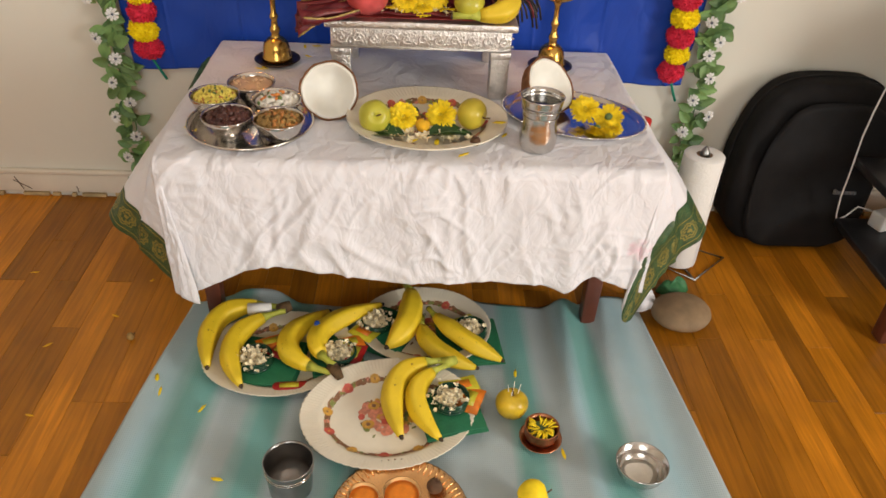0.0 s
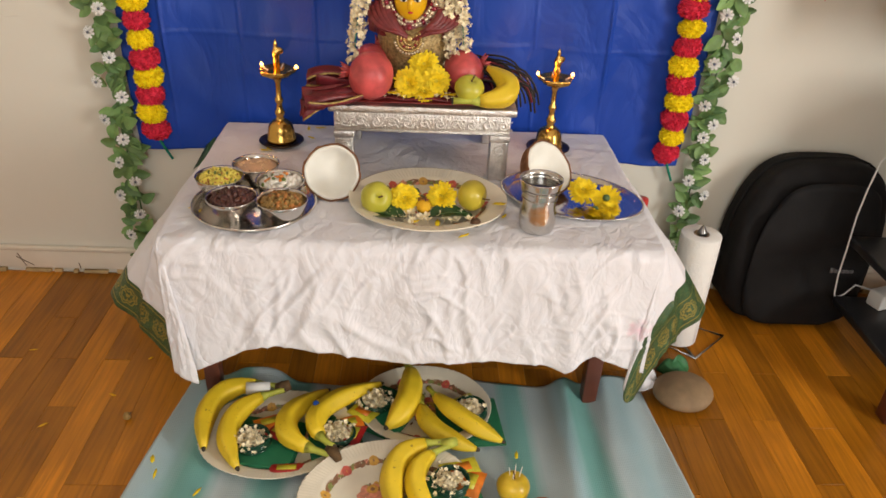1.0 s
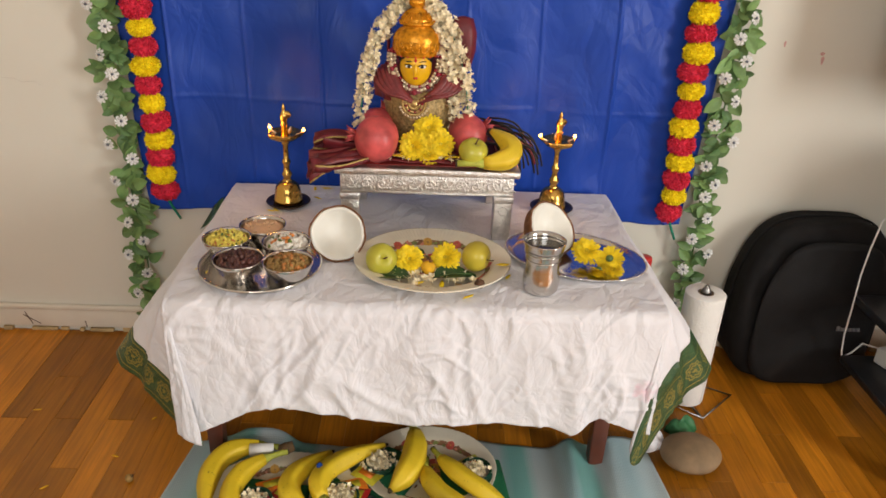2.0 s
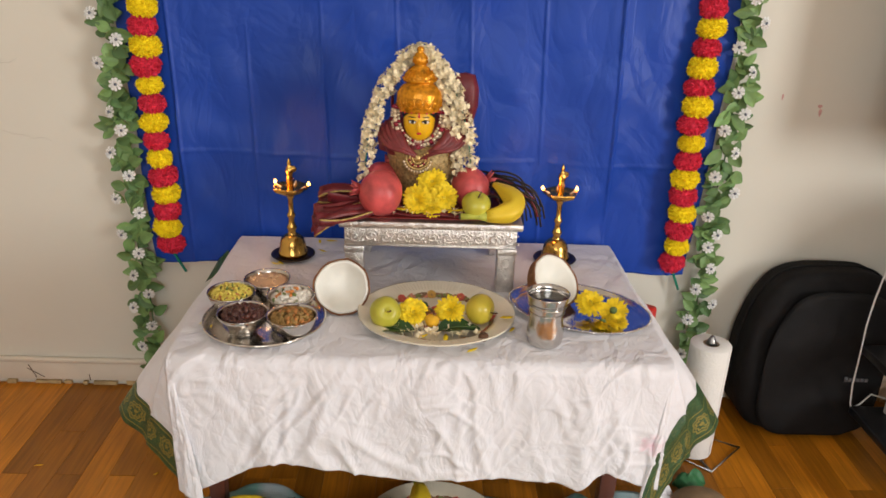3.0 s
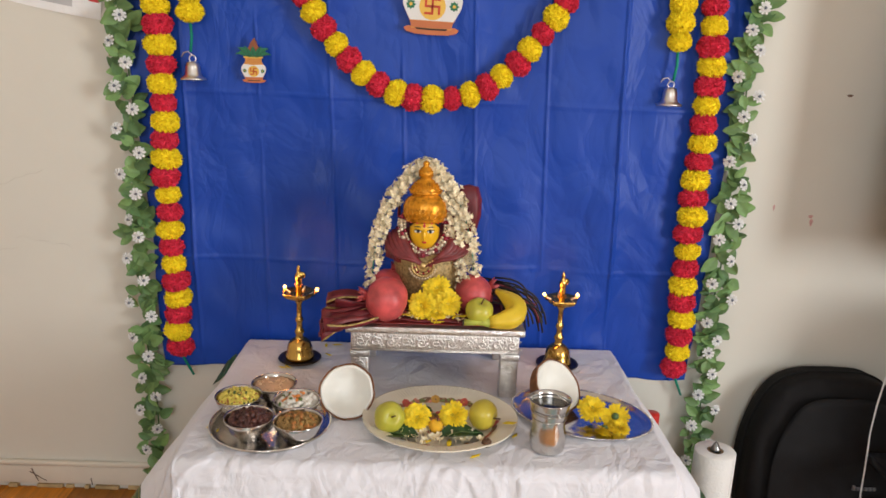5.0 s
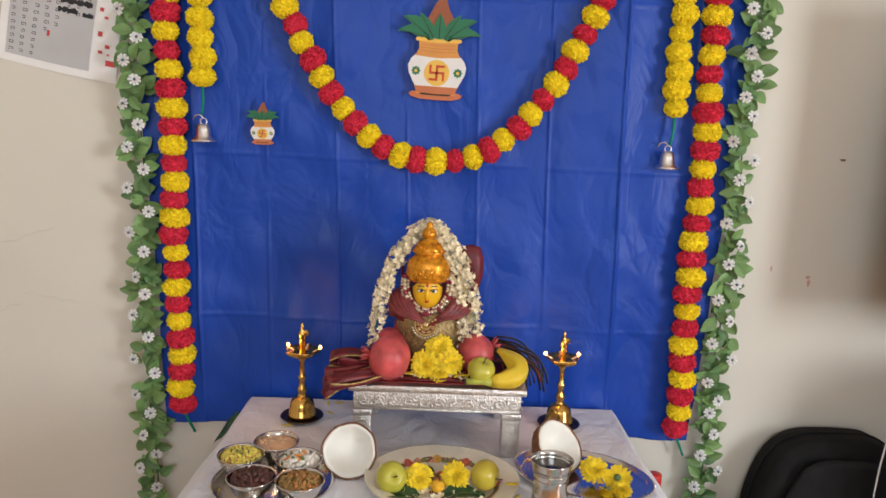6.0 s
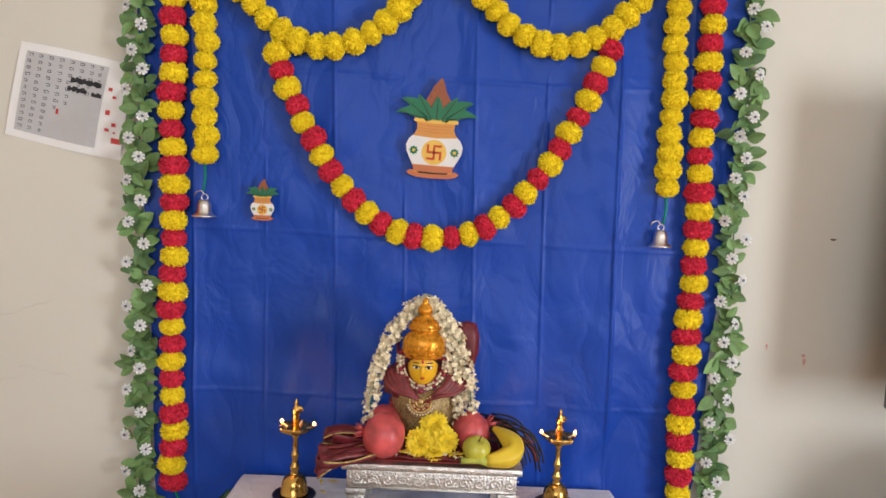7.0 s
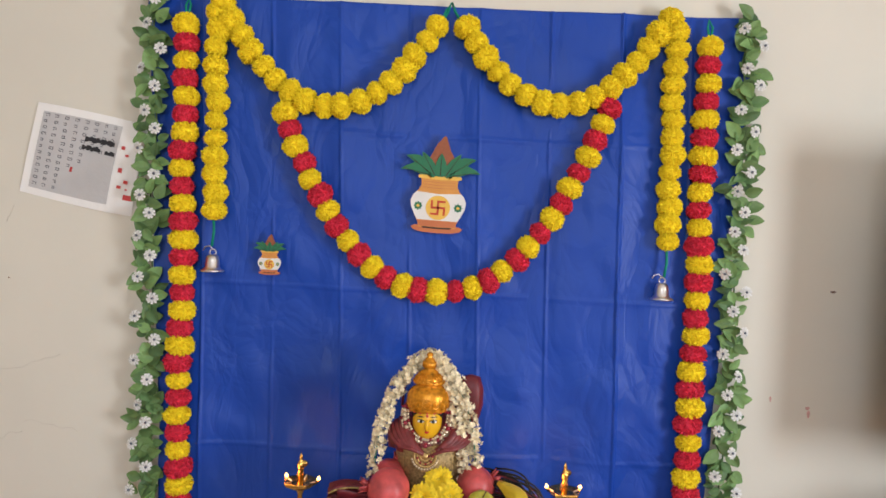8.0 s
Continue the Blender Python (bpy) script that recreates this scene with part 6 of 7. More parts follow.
def food(name, label, p, mats, count, size, seed, flat=0.55, mound=0.010, radius=0.037, base=None):
    """A heap of many small grains or pieces filling a bowl up to its rim."""
    rnd = random.Random(seed)
    t = thing(name, label, "food", p)
    prof = [(0.0, mound * 0.6)] + [(radius * k / 6, mound * 0.6 * (1 - (k / 6) ** 2)) for k in range(1, 7)] + [(radius * 0.9, -0.008), (0.0, -0.012)]
    bed = lathe([(r, z) for r, z in reversed(prof)], 28, wobble=lambda a, z: 0.02 * math.sin(5 * a))
    part("bed", bed, base or mats[0], t)
    if count:
        grains = []
        for k in range(count):
            rr = radius * 0.94 * math.sqrt(rnd.random())
            a = rnd.uniform(0, 2 * math.pi)
            z = mound * (1 - (rr / radius) ** 2) * rnd.uniform(0.7, 1.25)
            s = size * rnd.uniform(0.7, 1.3)
            grains.append((bead_mesh(1.0), pose(rr * math.cos(a), rr * math.sin(a), z, rnd.uniform(0, 90), rnd.uniform(0, 90), rnd.uniform(0, 360)) @ Matrix.Diagonal((s * 1.5, s, s * flat * 1.4, 1)), rnd.randrange(len(mats))))
        me = join(grains, "pieces")
        for m in mats:
            me.materials.append(m)
        tagged(part("topping", me, None, t), kind="stuff")
    return t


def bowl(x, y, label):
    t = thing("steel_bowl", label, "bowl", (x, y, CLOTH_Z + 0.003), group="bowls on the tray")
    part("shell", BOWL, None, t)
    return (x, y, CLOTH_Z + 0.003 + 0.035)


M_RICE_Y = material("lemon_rice", (0.80, 0.66, 0.13), 0.7, vary=0.15, noise_scale=80)
M_CURRY = material("green_herb", (0.12, 0.17, 0.04), 0.7, vary=0.2)
M_NUT = material("fried_nut", (0.50, 0.20, 0.05), 0.5, vary=0.2)
M_KHEER = material("brown_cream_pudding", (0.66, 0.42, 0.24), 0.4, vary=0.12, noise_scale=40, bump=0.1)
M_CURD = material("curd_rice", (0.80, 0.75, 0.66), 0.6, vary=0.08, noise_scale=60, bump=0.2)
M_CHANA = material("dark_chickpeas", (0.085, 0.03, 0.022), 0.4, vary=0.3, noise_scale=60)
M_SUNDAL = material("brown_lentils", (0.32, 0.19, 0.055), 0.6, vary=0.3, noise_scale=70)
M_CARROT = material("carrot_piece", (0.75, 0.26, 0.05), 0.5)
food("lemon_rice", "mound of yellow lemon rice with nuts in a bowl", bowl(-0.345, -0.424, "small steel bowl of yellow lemon rice"), (*[M_RICE_Y] * 11, M_CURRY, M_NUT), 330, 0.0024, 1, 0.5, 0.015)
food("milk_pudding", "smooth light brown milk pudding in a bowl", bowl(-0.292, -0.365, "small steel bowl of light brown pudding"), (M_KHEER,), 26, 0.0032, 2, 0.4, 0.003, base=M_KHEER)
food("curd_rice", "white curd rice with herbs and carrot in a bowl", bowl(-0.236, -0.432, "small steel bowl of white curd rice"), (*[M_CURD] * 12, M_CURRY, M_CARROT, M_NUT), 110, 0.0042, 3, 0.5, 0.009, base=M_CURD)
food("black_chickpeas", "cooked dark brown chickpeas heaped in a bowl", bowl(-0.306, -0.505, "small steel bowl of dark chickpeas"), (M_CHANA,), 150, 0.0042, 4, 0.7, 0.010)
food("lentil_salad", "brown cooked lentil mix heaped in a bowl", bowl(-0.220, -0.510, "small steel bowl of brown lentils"), (M_SUNDAL, M_SUNDAL, M_SUNDAL, M_NUT), 210, 0.0034, 5, 0.5, 0.010, base=M_SUNDAL)


# ---- coconut halves, tumbler, oval tray ----
def coconut_half(p, axis, label, r=0.053):
    t = tagged(new("coconut_half"), label, "coconut", "coconut halves")
    t.empty_display_size = 0.02
    t.matrix_basis = facing(p, axis, 30)
    outer = [(0.0, -r * 1.0)] + [(r * math.sin(a), -r * 1.0 * math.cos(a)) for a in [math.pi / 2 * k / 9 for k in range(1, 10)]] + [(r * 0.985, 0.0022), (r * 0.945, 0.0018), (r * 0.935, -0.004), (r * 0.88, -0.022), (r * 0.6, -0.042), (0.0, -0.051)]
    part("shell", lathe(outer, 44, wobble=lambda a, z: 0.016 * math.sin(3 * a) + 0.014 * math.sin(8 * a + 1) + 0.010 * math.sin(17 * a)), M_SHELL, t, "fibrous brown shell")
    part("flesh", lathe(((r * 0.940, -0.004), (r * 0.925, 0.0008), (r * 0.87, 0.0012), (r * 0.84, 0.0), (r * 0.77, -0.005), (r * 0.66, -0.015), (r * 0.45, -0.026), (r * 0.22, -0.031), (0.0, -0.032)), 44, wobble=lambda a, z: 0.016 * math.sin(3 * a) + 0.010 * math.sin(8 * a + 1)), M_FLESH, t, "thick white flesh")


coconut_half((-0.147, -0.403, CLOTH_Z + 0.047), (0.02, -0.90, 0.42), "halved coconut with white flesh leaning on the stool leg")
coconut_half((0.256, -0.360, CLOTH_Z + 0.053), (0.50, -0.55, 0.68), "halved coconut with white flesh on the oval tray", 0.055)


def tumbler():
    t = thing("steel_tumbler", "waisted steel tumbler filled with dark water", "tumbler", (0.218, -0.507, CLOTH_Z + 0.001))
    t.scale = (0.99, 0.99, 1.03)
    part("wall", lathe(((0.0, 0.0), (0.0275, 0.0), (0.0300, 0.003), (0.0315, 0.010), (0.0325, 0.024), (0.0300, 0.038), (0.0285, 0.050), (0.0305, 0.064), (0.0345, 0.080), (0.0370, 0.0905), (0.0375, 0.0925), (0.0362, 0.0925), (0.0350, 0.084), (0.0340, 0.076), (0.0, 0.075)), 48), M_STEEL, t)
    for z, r in ((0.060, 0.0306), (0.072, 0.0332)):
        part("groove_ring", tube([(r * math.cos(a), r * math.sin(a), z) for a in [2 * math.pi * k / 48 for k in range(48)]], 0.0009, 5, closed=True), M_STEEL, t)
    part("water", lathe(((0.0, 0.079), (0.0342, 0.079), (0.0340, 0.0765), (0.0, 0.0765)), 40), M_WATER, t, "dark still water")


M_WATER = material("dark_water", (0.03, 0.035, 0.035), 0.05, vary=0.02, bump=0.0)
tumbler()


def oval_tray():
    t = thing("oval_tray", "oval mirror-bright silver tray with a beaded rim", "tray", (0.299, -0.386, CLOTH_Z), -24)
    part("dish", lathe(plate_profile(0.100, 0.010), 72, 1.36, 0.98), M_SILVER, t)
    beads = [(bead_mesh(0.0022), Matrix.Translation((0.1345 * math.cos(a), 0.0970 * math.sin(a), 0.0112)), 0) for a in [2 * math.pi * k / 120 for k in range(120)]]
    tagged(part("beaded_rim", join(beads, "beaded_rim"), M_SILVER, t), kind="stuff")


oval_tray()
mum((0.318, -0.394, CLOTH_Z + 0.018), (0.0, -0.55, 0.85), 0.95, 15)
mum((0.357, -0.418, CLOTH_Z + 0.022), (0.35, 0.55, -0.75), 0.90, 40, "yellow chrysanthemum lying face down on the tray")
mum((0.330, -0.456, CLOTH_Z + 0.020), (-0.2, -0.4, -0.85), 0.85, 75, "yellow chrysanthemum lying face down on the tray")
mum((0.358, -0.452, CLOTH_Z + 0.010), (0.1, -0.2, 0.95), 0.65, 100)


# ---- paper plates ----
def plate_height(u):
    """Height of the plate's upper face at the relative radius u."""
    if u < 0.66:
        return 0.002
    if u < 0.80:
        s = (u - 0.66) / 0.14
        return 0.002 + 0.011 * s * s * (3 - 2 * s)
    return 0.013 + 0.006 * (u - 0.80) / 0.20


def paper_plate(p, turn, label, seed, tilt=(0, 0), sx=0.1585, sy=0.127):
    t = thing("paper_plate", label, "plate", p, turn, rx=tilt[0], ry=tilt[1], group="oval paper plates")
    us = [0.0, 0.3, 0.55, 0.66, 0.69, 0.73, 0.77, 0.80, 0.85, 0.92, 0.985, 1.0]
    prof = [(u, plate_height(u)) for u in us] + [(0.995, plate_height(1.0) - 0.003)] + [(u, plate_height(u) - 0.0016) for u in (0.92, 0.80, 0.66)] + [(0.0, 0.0004)]

    def flute(a, z):
        return 0.007 * math.sin(60 * a) + 0.004 * math.sin(7 * a) if z > 0.010 else 0.0

    part("dish", lathe(prof, 128, sx, sy, wobble=flute), M_PLATE, t)
    rnd = random.Random(seed)
    groups = {}

    def dab(u, a, size, mat, n=6, du=0.0, ex=1.0, rot=0.0):
        """A little printed blot on the plate's face."""
        cx, cy = u * sx * math.cos(a), u * sy * math.sin(a)
        verts = groups.setdefault(mat, ([], []))
        b = len(verts[0])
        for k in range(n):
            q = 2 * math.pi * k / n
            ox, oy = size * ex * math.cos(q), size * math.sin(q)
            x, y = cx + ox * math.cos(rot) - oy * math.sin(rot), cy + ox * math.sin(rot) + oy * math.cos(rot)
            verts[0].append((x, y, plate_height(min(1, math.hypot(x / sx, y / sy))) + 0.0006 + du))
        verts[1].append(tuple(range(b, b + n)))

    for k in range(210):
        a = 2 * math.pi * k / 210
        dab(0.70 + rnd.uniform(-0.018, 0.018), a, rnd.uniform(0.0024, 0.0040), rnd.choice((M_PRINT_B, M_PRINT_B, M_PRINT_B, M_PRINT_G, M_PRINT_P)), 5, rnd.uniform(0, 0.0002), 1.6, a + math.pi / 2 + rnd.uniform(-0.5, 0.5))
    for k in range(120):
        a = 2 * math.pi * k / 120
        dab(0.70 + 0.035 * math.sin(9 * a + seed), a, 0.0014, M_PRINT_B, 4, 0.0003, 3.2, a + math.pi / 2 + 0.3 * math.cos(9 * a + seed))
    for k in range(11):
        a = 2 * math.pi * (k + rnd.uniform(-0.2, 0.2)) / 11
        mat = (M_PRINT_R, M_PRINT_O)[k % 2]
        for q in range(7):
            b = 2 * math.pi * q / 7
            dab(0.70 + 0.030 * math.cos(b), a + 0.045 * math.sin(b), 0.0050, mat, 6, 0.0004 + q * 0.00002)
        dab(0.70, a, 0.0028, M_PRINT_B if k % 2 else M_PRINT_O, 6, 0.0007)
    for k in range(90):
        rr, a = 0.32 * math.sqrt(rnd.random()), rnd.uniform(0, 2 * math.pi)
        dab(rr, a, rnd.uniform(0.0035, 0.0085), rnd.choice((M_PRINT_P, M_PRINT_P, M_PRINT_P, M_PRINT_R, M_PRINT_O, M_PRINT_G, M_PRINT_B)), 7, k * 0.00001, rnd.uniform(1, 1.5), rnd.uniform(0, 3))
    for k, (u, a) in enumerate(((0.20, 0.6), (0.25, 2.2), (0.27, 3.6), (0.14, 5.0), (0.30, 5.9))):
        for q in range(11):
            b = 2 * math.pi * q / 11
            dab(u + 0.050 * math.cos(b), a + 0.050 / u * math.sin(b), 0.0030, (M_PRINT_O, M_PRINT_R)[k == 3], 5, 0.0012 + q * 0.00002, 1.5, b)
        dab(u, a, 0.0040, M_PRINT_B, 8, 0.0016)
    for k in range(26):
        dab(rnd.uniform(0.28, 0.42), rnd.uniform(0, 6.28), rnd.uniform(0.0016, 0.003), rnd.choice((M_PRINT_G, M_PRINT_B, M_PRINT_P)), 5, 0.0003, 2.4, rnd.uniform(0, 3))
    for mat, name in ((M_PRINT_B, "twig_print"), (M_PRINT_G, "leaf_print"), (M_PRINT_P, "pink_print"), (M_PRINT_R, "red_print"), (M_PRINT_O, "gold_print")):
        if mat in groups:
            tagged(part(name, mesh_from(name, *groups[mat], smooth=False), mat, t), kind="stuff")
    return t


MZ = 0.011
paper_plate((-0.242, -0.594, MZ), 4, "oval floral paper plate with bananas and sachets on it", 1, sx=0.148, sy=0.117)
paper_plate((0.036, -0.508, MZ + 0.001), -6, "oval floral paper plate half hidden under bananas", 2, sx=0.134, sy=0.118)
paper_plate((-0.028, -0.748, MZ + 0.010), 10, "oval floral paper plate with a printed wreath", 3, tilt=(4, 0), sx=0.1545, sy=0.121)
paper_plate((0.029, -0.432, CLOTH_Z), 0, "oval floral paper plate with apples and flowers", 4, sx=0.144, sy=0.128)

# on the table's plate
PZ = CLOTH_Z + 0.004
apple("green_apple", "glossy green apple lying on its side on the plate", (-0.063, -0.468, PZ + 0.0275), 0.028, M_APPLE, (0.25, -0.85, 0.45))
apple("yellow_apple", "glossy yellow-green apple lying on its side on the plate", (0.107, -0.448, PZ + 0.0275), 0.028, M_APPLE_Y, (0.85, -0.4, -0.1))
mum((-0.014, -0.456, PZ + 0.020), (0.05, -0.75, 0.66), 0.92, 15)
mum((0.054, -0.446, PZ + 0.021), (-0.25, -0.75, 0.62), 0.92, 60)


M_BETEL = material("dark_betel_leaf", (0.028, 0.075, 0.022), 0.4, vary=0.35, noise_scale=60, bump=0.2)


def betel_leaf(p, turn, label="dark green betel leaf", scale=1.0, tilt=8):
    me = leaf_mesh(31)
    t = thing("betel_leaf", label, "leaf", p, turn, rx=tilt, group="betel leaves")
    part("blade", me, M_BETEL, t, m=Matrix.Scale(scale, 4))
    part("vein", tube([(0, 0.002, 0.0006), (0, 0.02 * scale, 0.0), (0, 0.04 * scale, -0.006 * scale)], 0.0007, 5), M_SEPAL, t)


betel_leaf((0.030, -0.494, PZ + 0.006), -75, "dark green betel leaf on the plate", 1.9)
betel_leaf((-0.01, -0.498, PZ + 0.005), 80, "dark green betel leaf under the flowers", 1.9)
betel_leaf((0.00, -0.446, PZ + 0.006), 20, "dark green betel leaf under the flowers", 1.8)
apple("turmeric_root", "knob of orange turmeric between the flowers", (0.021, -0.471, PZ + 0.014), 0.013, M_TURMERIC, (0.3, 0.2, 0.9), "turmeric")
apple("areca_nut", "small dark brown areca nut on the plate rim", (0.110, -0.524, PZ + 0.013), 0.009, M_BROWN, category="nut")


rnd = random.Random(19)
for k in range(34):
    a, rr = rnd.uniform(3.3, 6.2), rnd.uniform(0.02, 0.10)
    t = thing("jasmine_petal", "single white jasmine flower fallen on the plate", "flower", (0.025 + rr * math.cos(a), -0.456 + 0.7 * rr * math.sin(a), PZ + 0.006), rnd.uniform(0, 360), rx=rnd.uniform(-30, 30), group="fallen jasmine flowers")
    part("petals", BLOSSOMS[k % 4], M_JASMINE, t)


def loose_petals(name, label, spots, mat, size=0.009):
    """Single fallen petals, each lying where it fell."""
    rnd = random.Random(len(spots))
    for x, y, z in spots:
        t = thing("petal", label, "petal", (x, y, z), rnd.uniform(0, 360), group=name)
        w = size * rnd.uniform(0.22, 0.35)
        L = size * rnd.uniform(0.8, 1.3)
        verts = [(-L, 0, 0.0006), (-L * 0.4, -w, 0.0016), (-L * 0.4, w, 0.0016), (L * 0.5, -w, 0.0012), (L * 0.5, w, 0.0012), (L, 0, 0.0022)]
        verts += [(a, b, c - 0.0006) for a, b, c in verts]
        f = [(0, 1, 2), (1, 3, 4, 2), (3, 5, 4)]
        faces = f + [tuple(6 + k for k in reversed(q)) for q in f] + [(0, 6, 7, 1), (1, 7, 9, 3), (3, 9, 11, 5), (5, 11, 10, 4), (4, 10, 8, 2), (2, 8, 6, 0)]
        part("blade", mesh_from("blade", verts, faces), mat, t)


loose_petals("petals on the cloth", "fallen yellow flower petal on the white cloth",
             [(x, y, CLOTH_Z + 0.002) for x, y in ((-0.309, -0.205), (-0.300, -0.200), (-0.222, -0.129), (-0.384, -0.469), (-0.372, -0.49), (0.165, -0.47), (-0.209, -0.07), (-0.235, -0.075), (0.09, -0.545))], M_MUM, 0.011)
loose_petals("petals on the plate", "fallen yellow flower petal on the plate", [(0.045, -0.516, PZ + 0.004), (0.005, -0.511, PZ + 0.004), (0.155, -0.461, PZ + 0.018)], M_MUM, 0.014)
loose_petals("petals on the stool", "fallen yellow petal on the red stool cloth",
             [(-0.045 + 0.012 * k, -0.302 + 0.006 * math.sin(k * 2.1), ST_Z + 0.019) for k in range(11)], M_MUM, 0.012)
rnd = random.Random(41)
for k in range(30):
    t = thing("jasmine_petal", "single jasmine flower fallen on the red stool cloth", "flower", (rnd.uniform(-0.06, 0.12), rnd.uniform(-0.318, -0.285), ST_Z + 0.017), rnd.uniform(0, 360), rx=rnd.uniform(-40, 40), group="jasmine flowers on the stool")
    part("petals", BLOSSOMS[k % 4], M_JASMINE, t, m=Matrix.Scale(0.62, 4))
loose_petals("petals on the mat", "fallen yellow petal on the striped mat",
             [(-0.46, -0.655, 0.014), (-0.445, -0.69, 0.014), (-0.3, -0.88, 0.013), (0.275, -0.82, 0.013), (0.21, -0.63, 0.014), (-0.36, -0.73, 0.014)], M_MUM, 0.011)
loose_petals("petals on the floor", "dried yellow petal on the wooden floor",
             [(-0.70, -0.56, 0.0015), (-0.60, -0.47, 0.0015), (-0.82, -0.33, 0.0015), (-0.56, -0.35, 0.0015), (-0.66, -0.74, 0.0015)], M_TURMERIC, 0.008)
apple("dry_bud", "small dry green bud on the wooden floor", (-0.547, -0.537, 0.0075), 0.008, M_SUNDAL, (0.8, 0.2, 0.4), "bud")

# ---- bananas on the floor plates ----
BZ = 0.040
bunch = []
for p0, p1, p2, r, label in (
    ((-0.250, -0.492, BZ + 0.012), (-0.425, -0.462, BZ + 0.015), (-0.366, -0.651, BZ), 0.0205, "large ripe yellow banana on a floral plate"),
    ((-0.244, -0.504, BZ + 0.014), (-0.385, -0.560, BZ + 0.010), (-0.297, -0.693, BZ - 0.004), 0.0195, "large ripe yellow banana on a floral plate"),
    ((-0.128, -0.668, BZ + 0.004), (-0.308, -0.618, BZ + 0.010), (-0.160, -0.488, BZ), 0.0205, "ripe yellow banana with a dark stem"),
    ((-0.130, -0.655, BZ + 0.012), (-0.240, -0.575, BZ + 0.020), (-0.054, -0.470, BZ + 0.006), 0.0200, "ripe yellow banana with a blue sticker"),
    ((-0.006, -0.400, BZ + 0.012), (0.034, -0.525, BZ + 0.025), (-0.036, -0.588, BZ), 0.0240, "plump ripe yellow banana on a floral plate"),
    ((0.044, -0.480, BZ + 0.006), (0.085, -0.575, BZ + 0.022), (0.183, -0.614, BZ - 0.006), 0.0180, "ripe yellow banana across the plate's edge"),
    ((0.030, -0.500, BZ), (0.020, -0.610, BZ + 0.010), (0.133, -0.632, BZ - 0.010), 0.0185, "ripe yellow banana across the plate's edge"),
    ((0.078, -0.646, BZ + 0.022), (-0.062, -0.648, BZ + 0.018), (-0.004, -0.812, BZ + 0.004), 0.0205, "ripe yellow banana on the empty floral plate"),
    ((0.080, -0.654, BZ + 0.020), (-0.030, -0.708, BZ + 0.015), (0.062, -0.814, BZ + 0.002), 0.0185, "ripe yellow banana on the empty floral plate"),
):
    bunch.append(banana(p0, p1, p2, r, label))
M_STICKER = material("blue_sticker", (0.02, 0.09, 0.42), 0.4)
st = tagged(new("fruit_sticker", bm_mesh("fruit_sticker", scaled_sphere(0.0075, 0.8, 1.1, 0.16, 16, 8))), "small oval blue sticker on a banana", "sticker")
st.data.materials.append(M_STICKER)
st.matrix_basis = facing((-0.172, -0.563, BZ + 0.0318), (0.0, -0.35, 1.0), 20)


M_TAPE = material("white_paper_tape", (0.74, 0.73, 0.70), 0.6, vary=0.06)
M_CROWNEND = material("brown_banana_crown", (0.10, 0.055, 0.02), 0.85, vary=0.4, noise_scale=80, bump=0.4)
for name, label, owner, pts, rads, mat in (
    ("crown", "dry dark brown crown joining two stems", 0, ((-0.262, -0.497, BZ + 0.013), (-0.248, -0.496, BZ + 0.014), (-0.234, -0.490, BZ + 0.016)), (0.008, 0.0125, 0.010), M_CROWNEND),
    ("crown", "dry dark brown crown joining two stems", 2, ((-0.142, -0.655, BZ + 0.008), (-0.128, -0.664, BZ + 0.008), (-0.118, -0.680, BZ + 0.006)), (0.008, 0.0115, 0.007), M_CROWNEND),
    ("crown", "pale green crown joining two stems", 7, ((0.066, -0.651, BZ + 0.021), (0.080, -0.650, BZ + 0.022), (0.094, -0.645, BZ + 0.023)), (0.007, 0.0105, 0.008), M_BAN_END),
    ("paper_tape", "white paper tape wrapped round the stem", 0, ((-0.318, -0.502, BZ + 0.014), (-0.295, -0.499, BZ + 0.014), (-0.272, -0.496, BZ + 0.014)), (0.0125, 0.0118, 0.0105), M_TAPE),
):
    part(name, tube(pts, list(rads), 12, name), mat, bunch[owner], label)


# ---- offerings on the plates: cloth, sachets, bangles, jasmine ----
def folded_cloth(x, y, w, d, turn, z, label="folded dark green cloth piece on a plate"):
    t = thing("folded_cloth", label, "cloth", (x, y, z), turn, group="folded cloth pieces")
    for k in range(3):
        s = 1 - 0.03 * k
        bm = new_box(-w / 2 * s, w / 2 * s, -d / 2 * s, d / 2 * s, k * 0.0034, k * 0.0034 + 0.0032, 0.0013)
        part("fold", bm, M_GREENCLOTH, t)


def sachet(x, y, w, d, turn, z, mat, label, tilt=0):
    t = thing("sachet", label, "sachet", (x, y, z), turn, rx=tilt, group="powder sachets")
    verts, faces = [], []
    n = 8
    for side in (1, -1):
        for j in range(n + 1):
            for i in range(n + 1):
                a, b = i / n * 2 - 1, j / n * 2 - 1
                puff = 0.0045 * max(0, 1 - a ** 4) * max(0, 1 - b ** 4)
                verts.append((a * w / 2, b * d / 2, 0.005 + side * (puff + 0.0003)))
    for s in range(2):
        o = s * (n + 1) ** 2
        for j in range(n):
            for i in range(n):
                q = o + j * (n + 1) + i
                f = (q, q + 1, q + n + 2, q + n + 1)
                faces.append(f if s == 0 else f[::-1])
    part("pouch", mesh_from("pouch", verts, faces), mat, t)
    part("printed_panel", new_box(-w * 0.28, w * 0.28, -d * 0.22, d * 0.22, 0.0098, 0.0104), M_PACK_Y if mat is not M_PACK_Y else M_PACK_O, t)


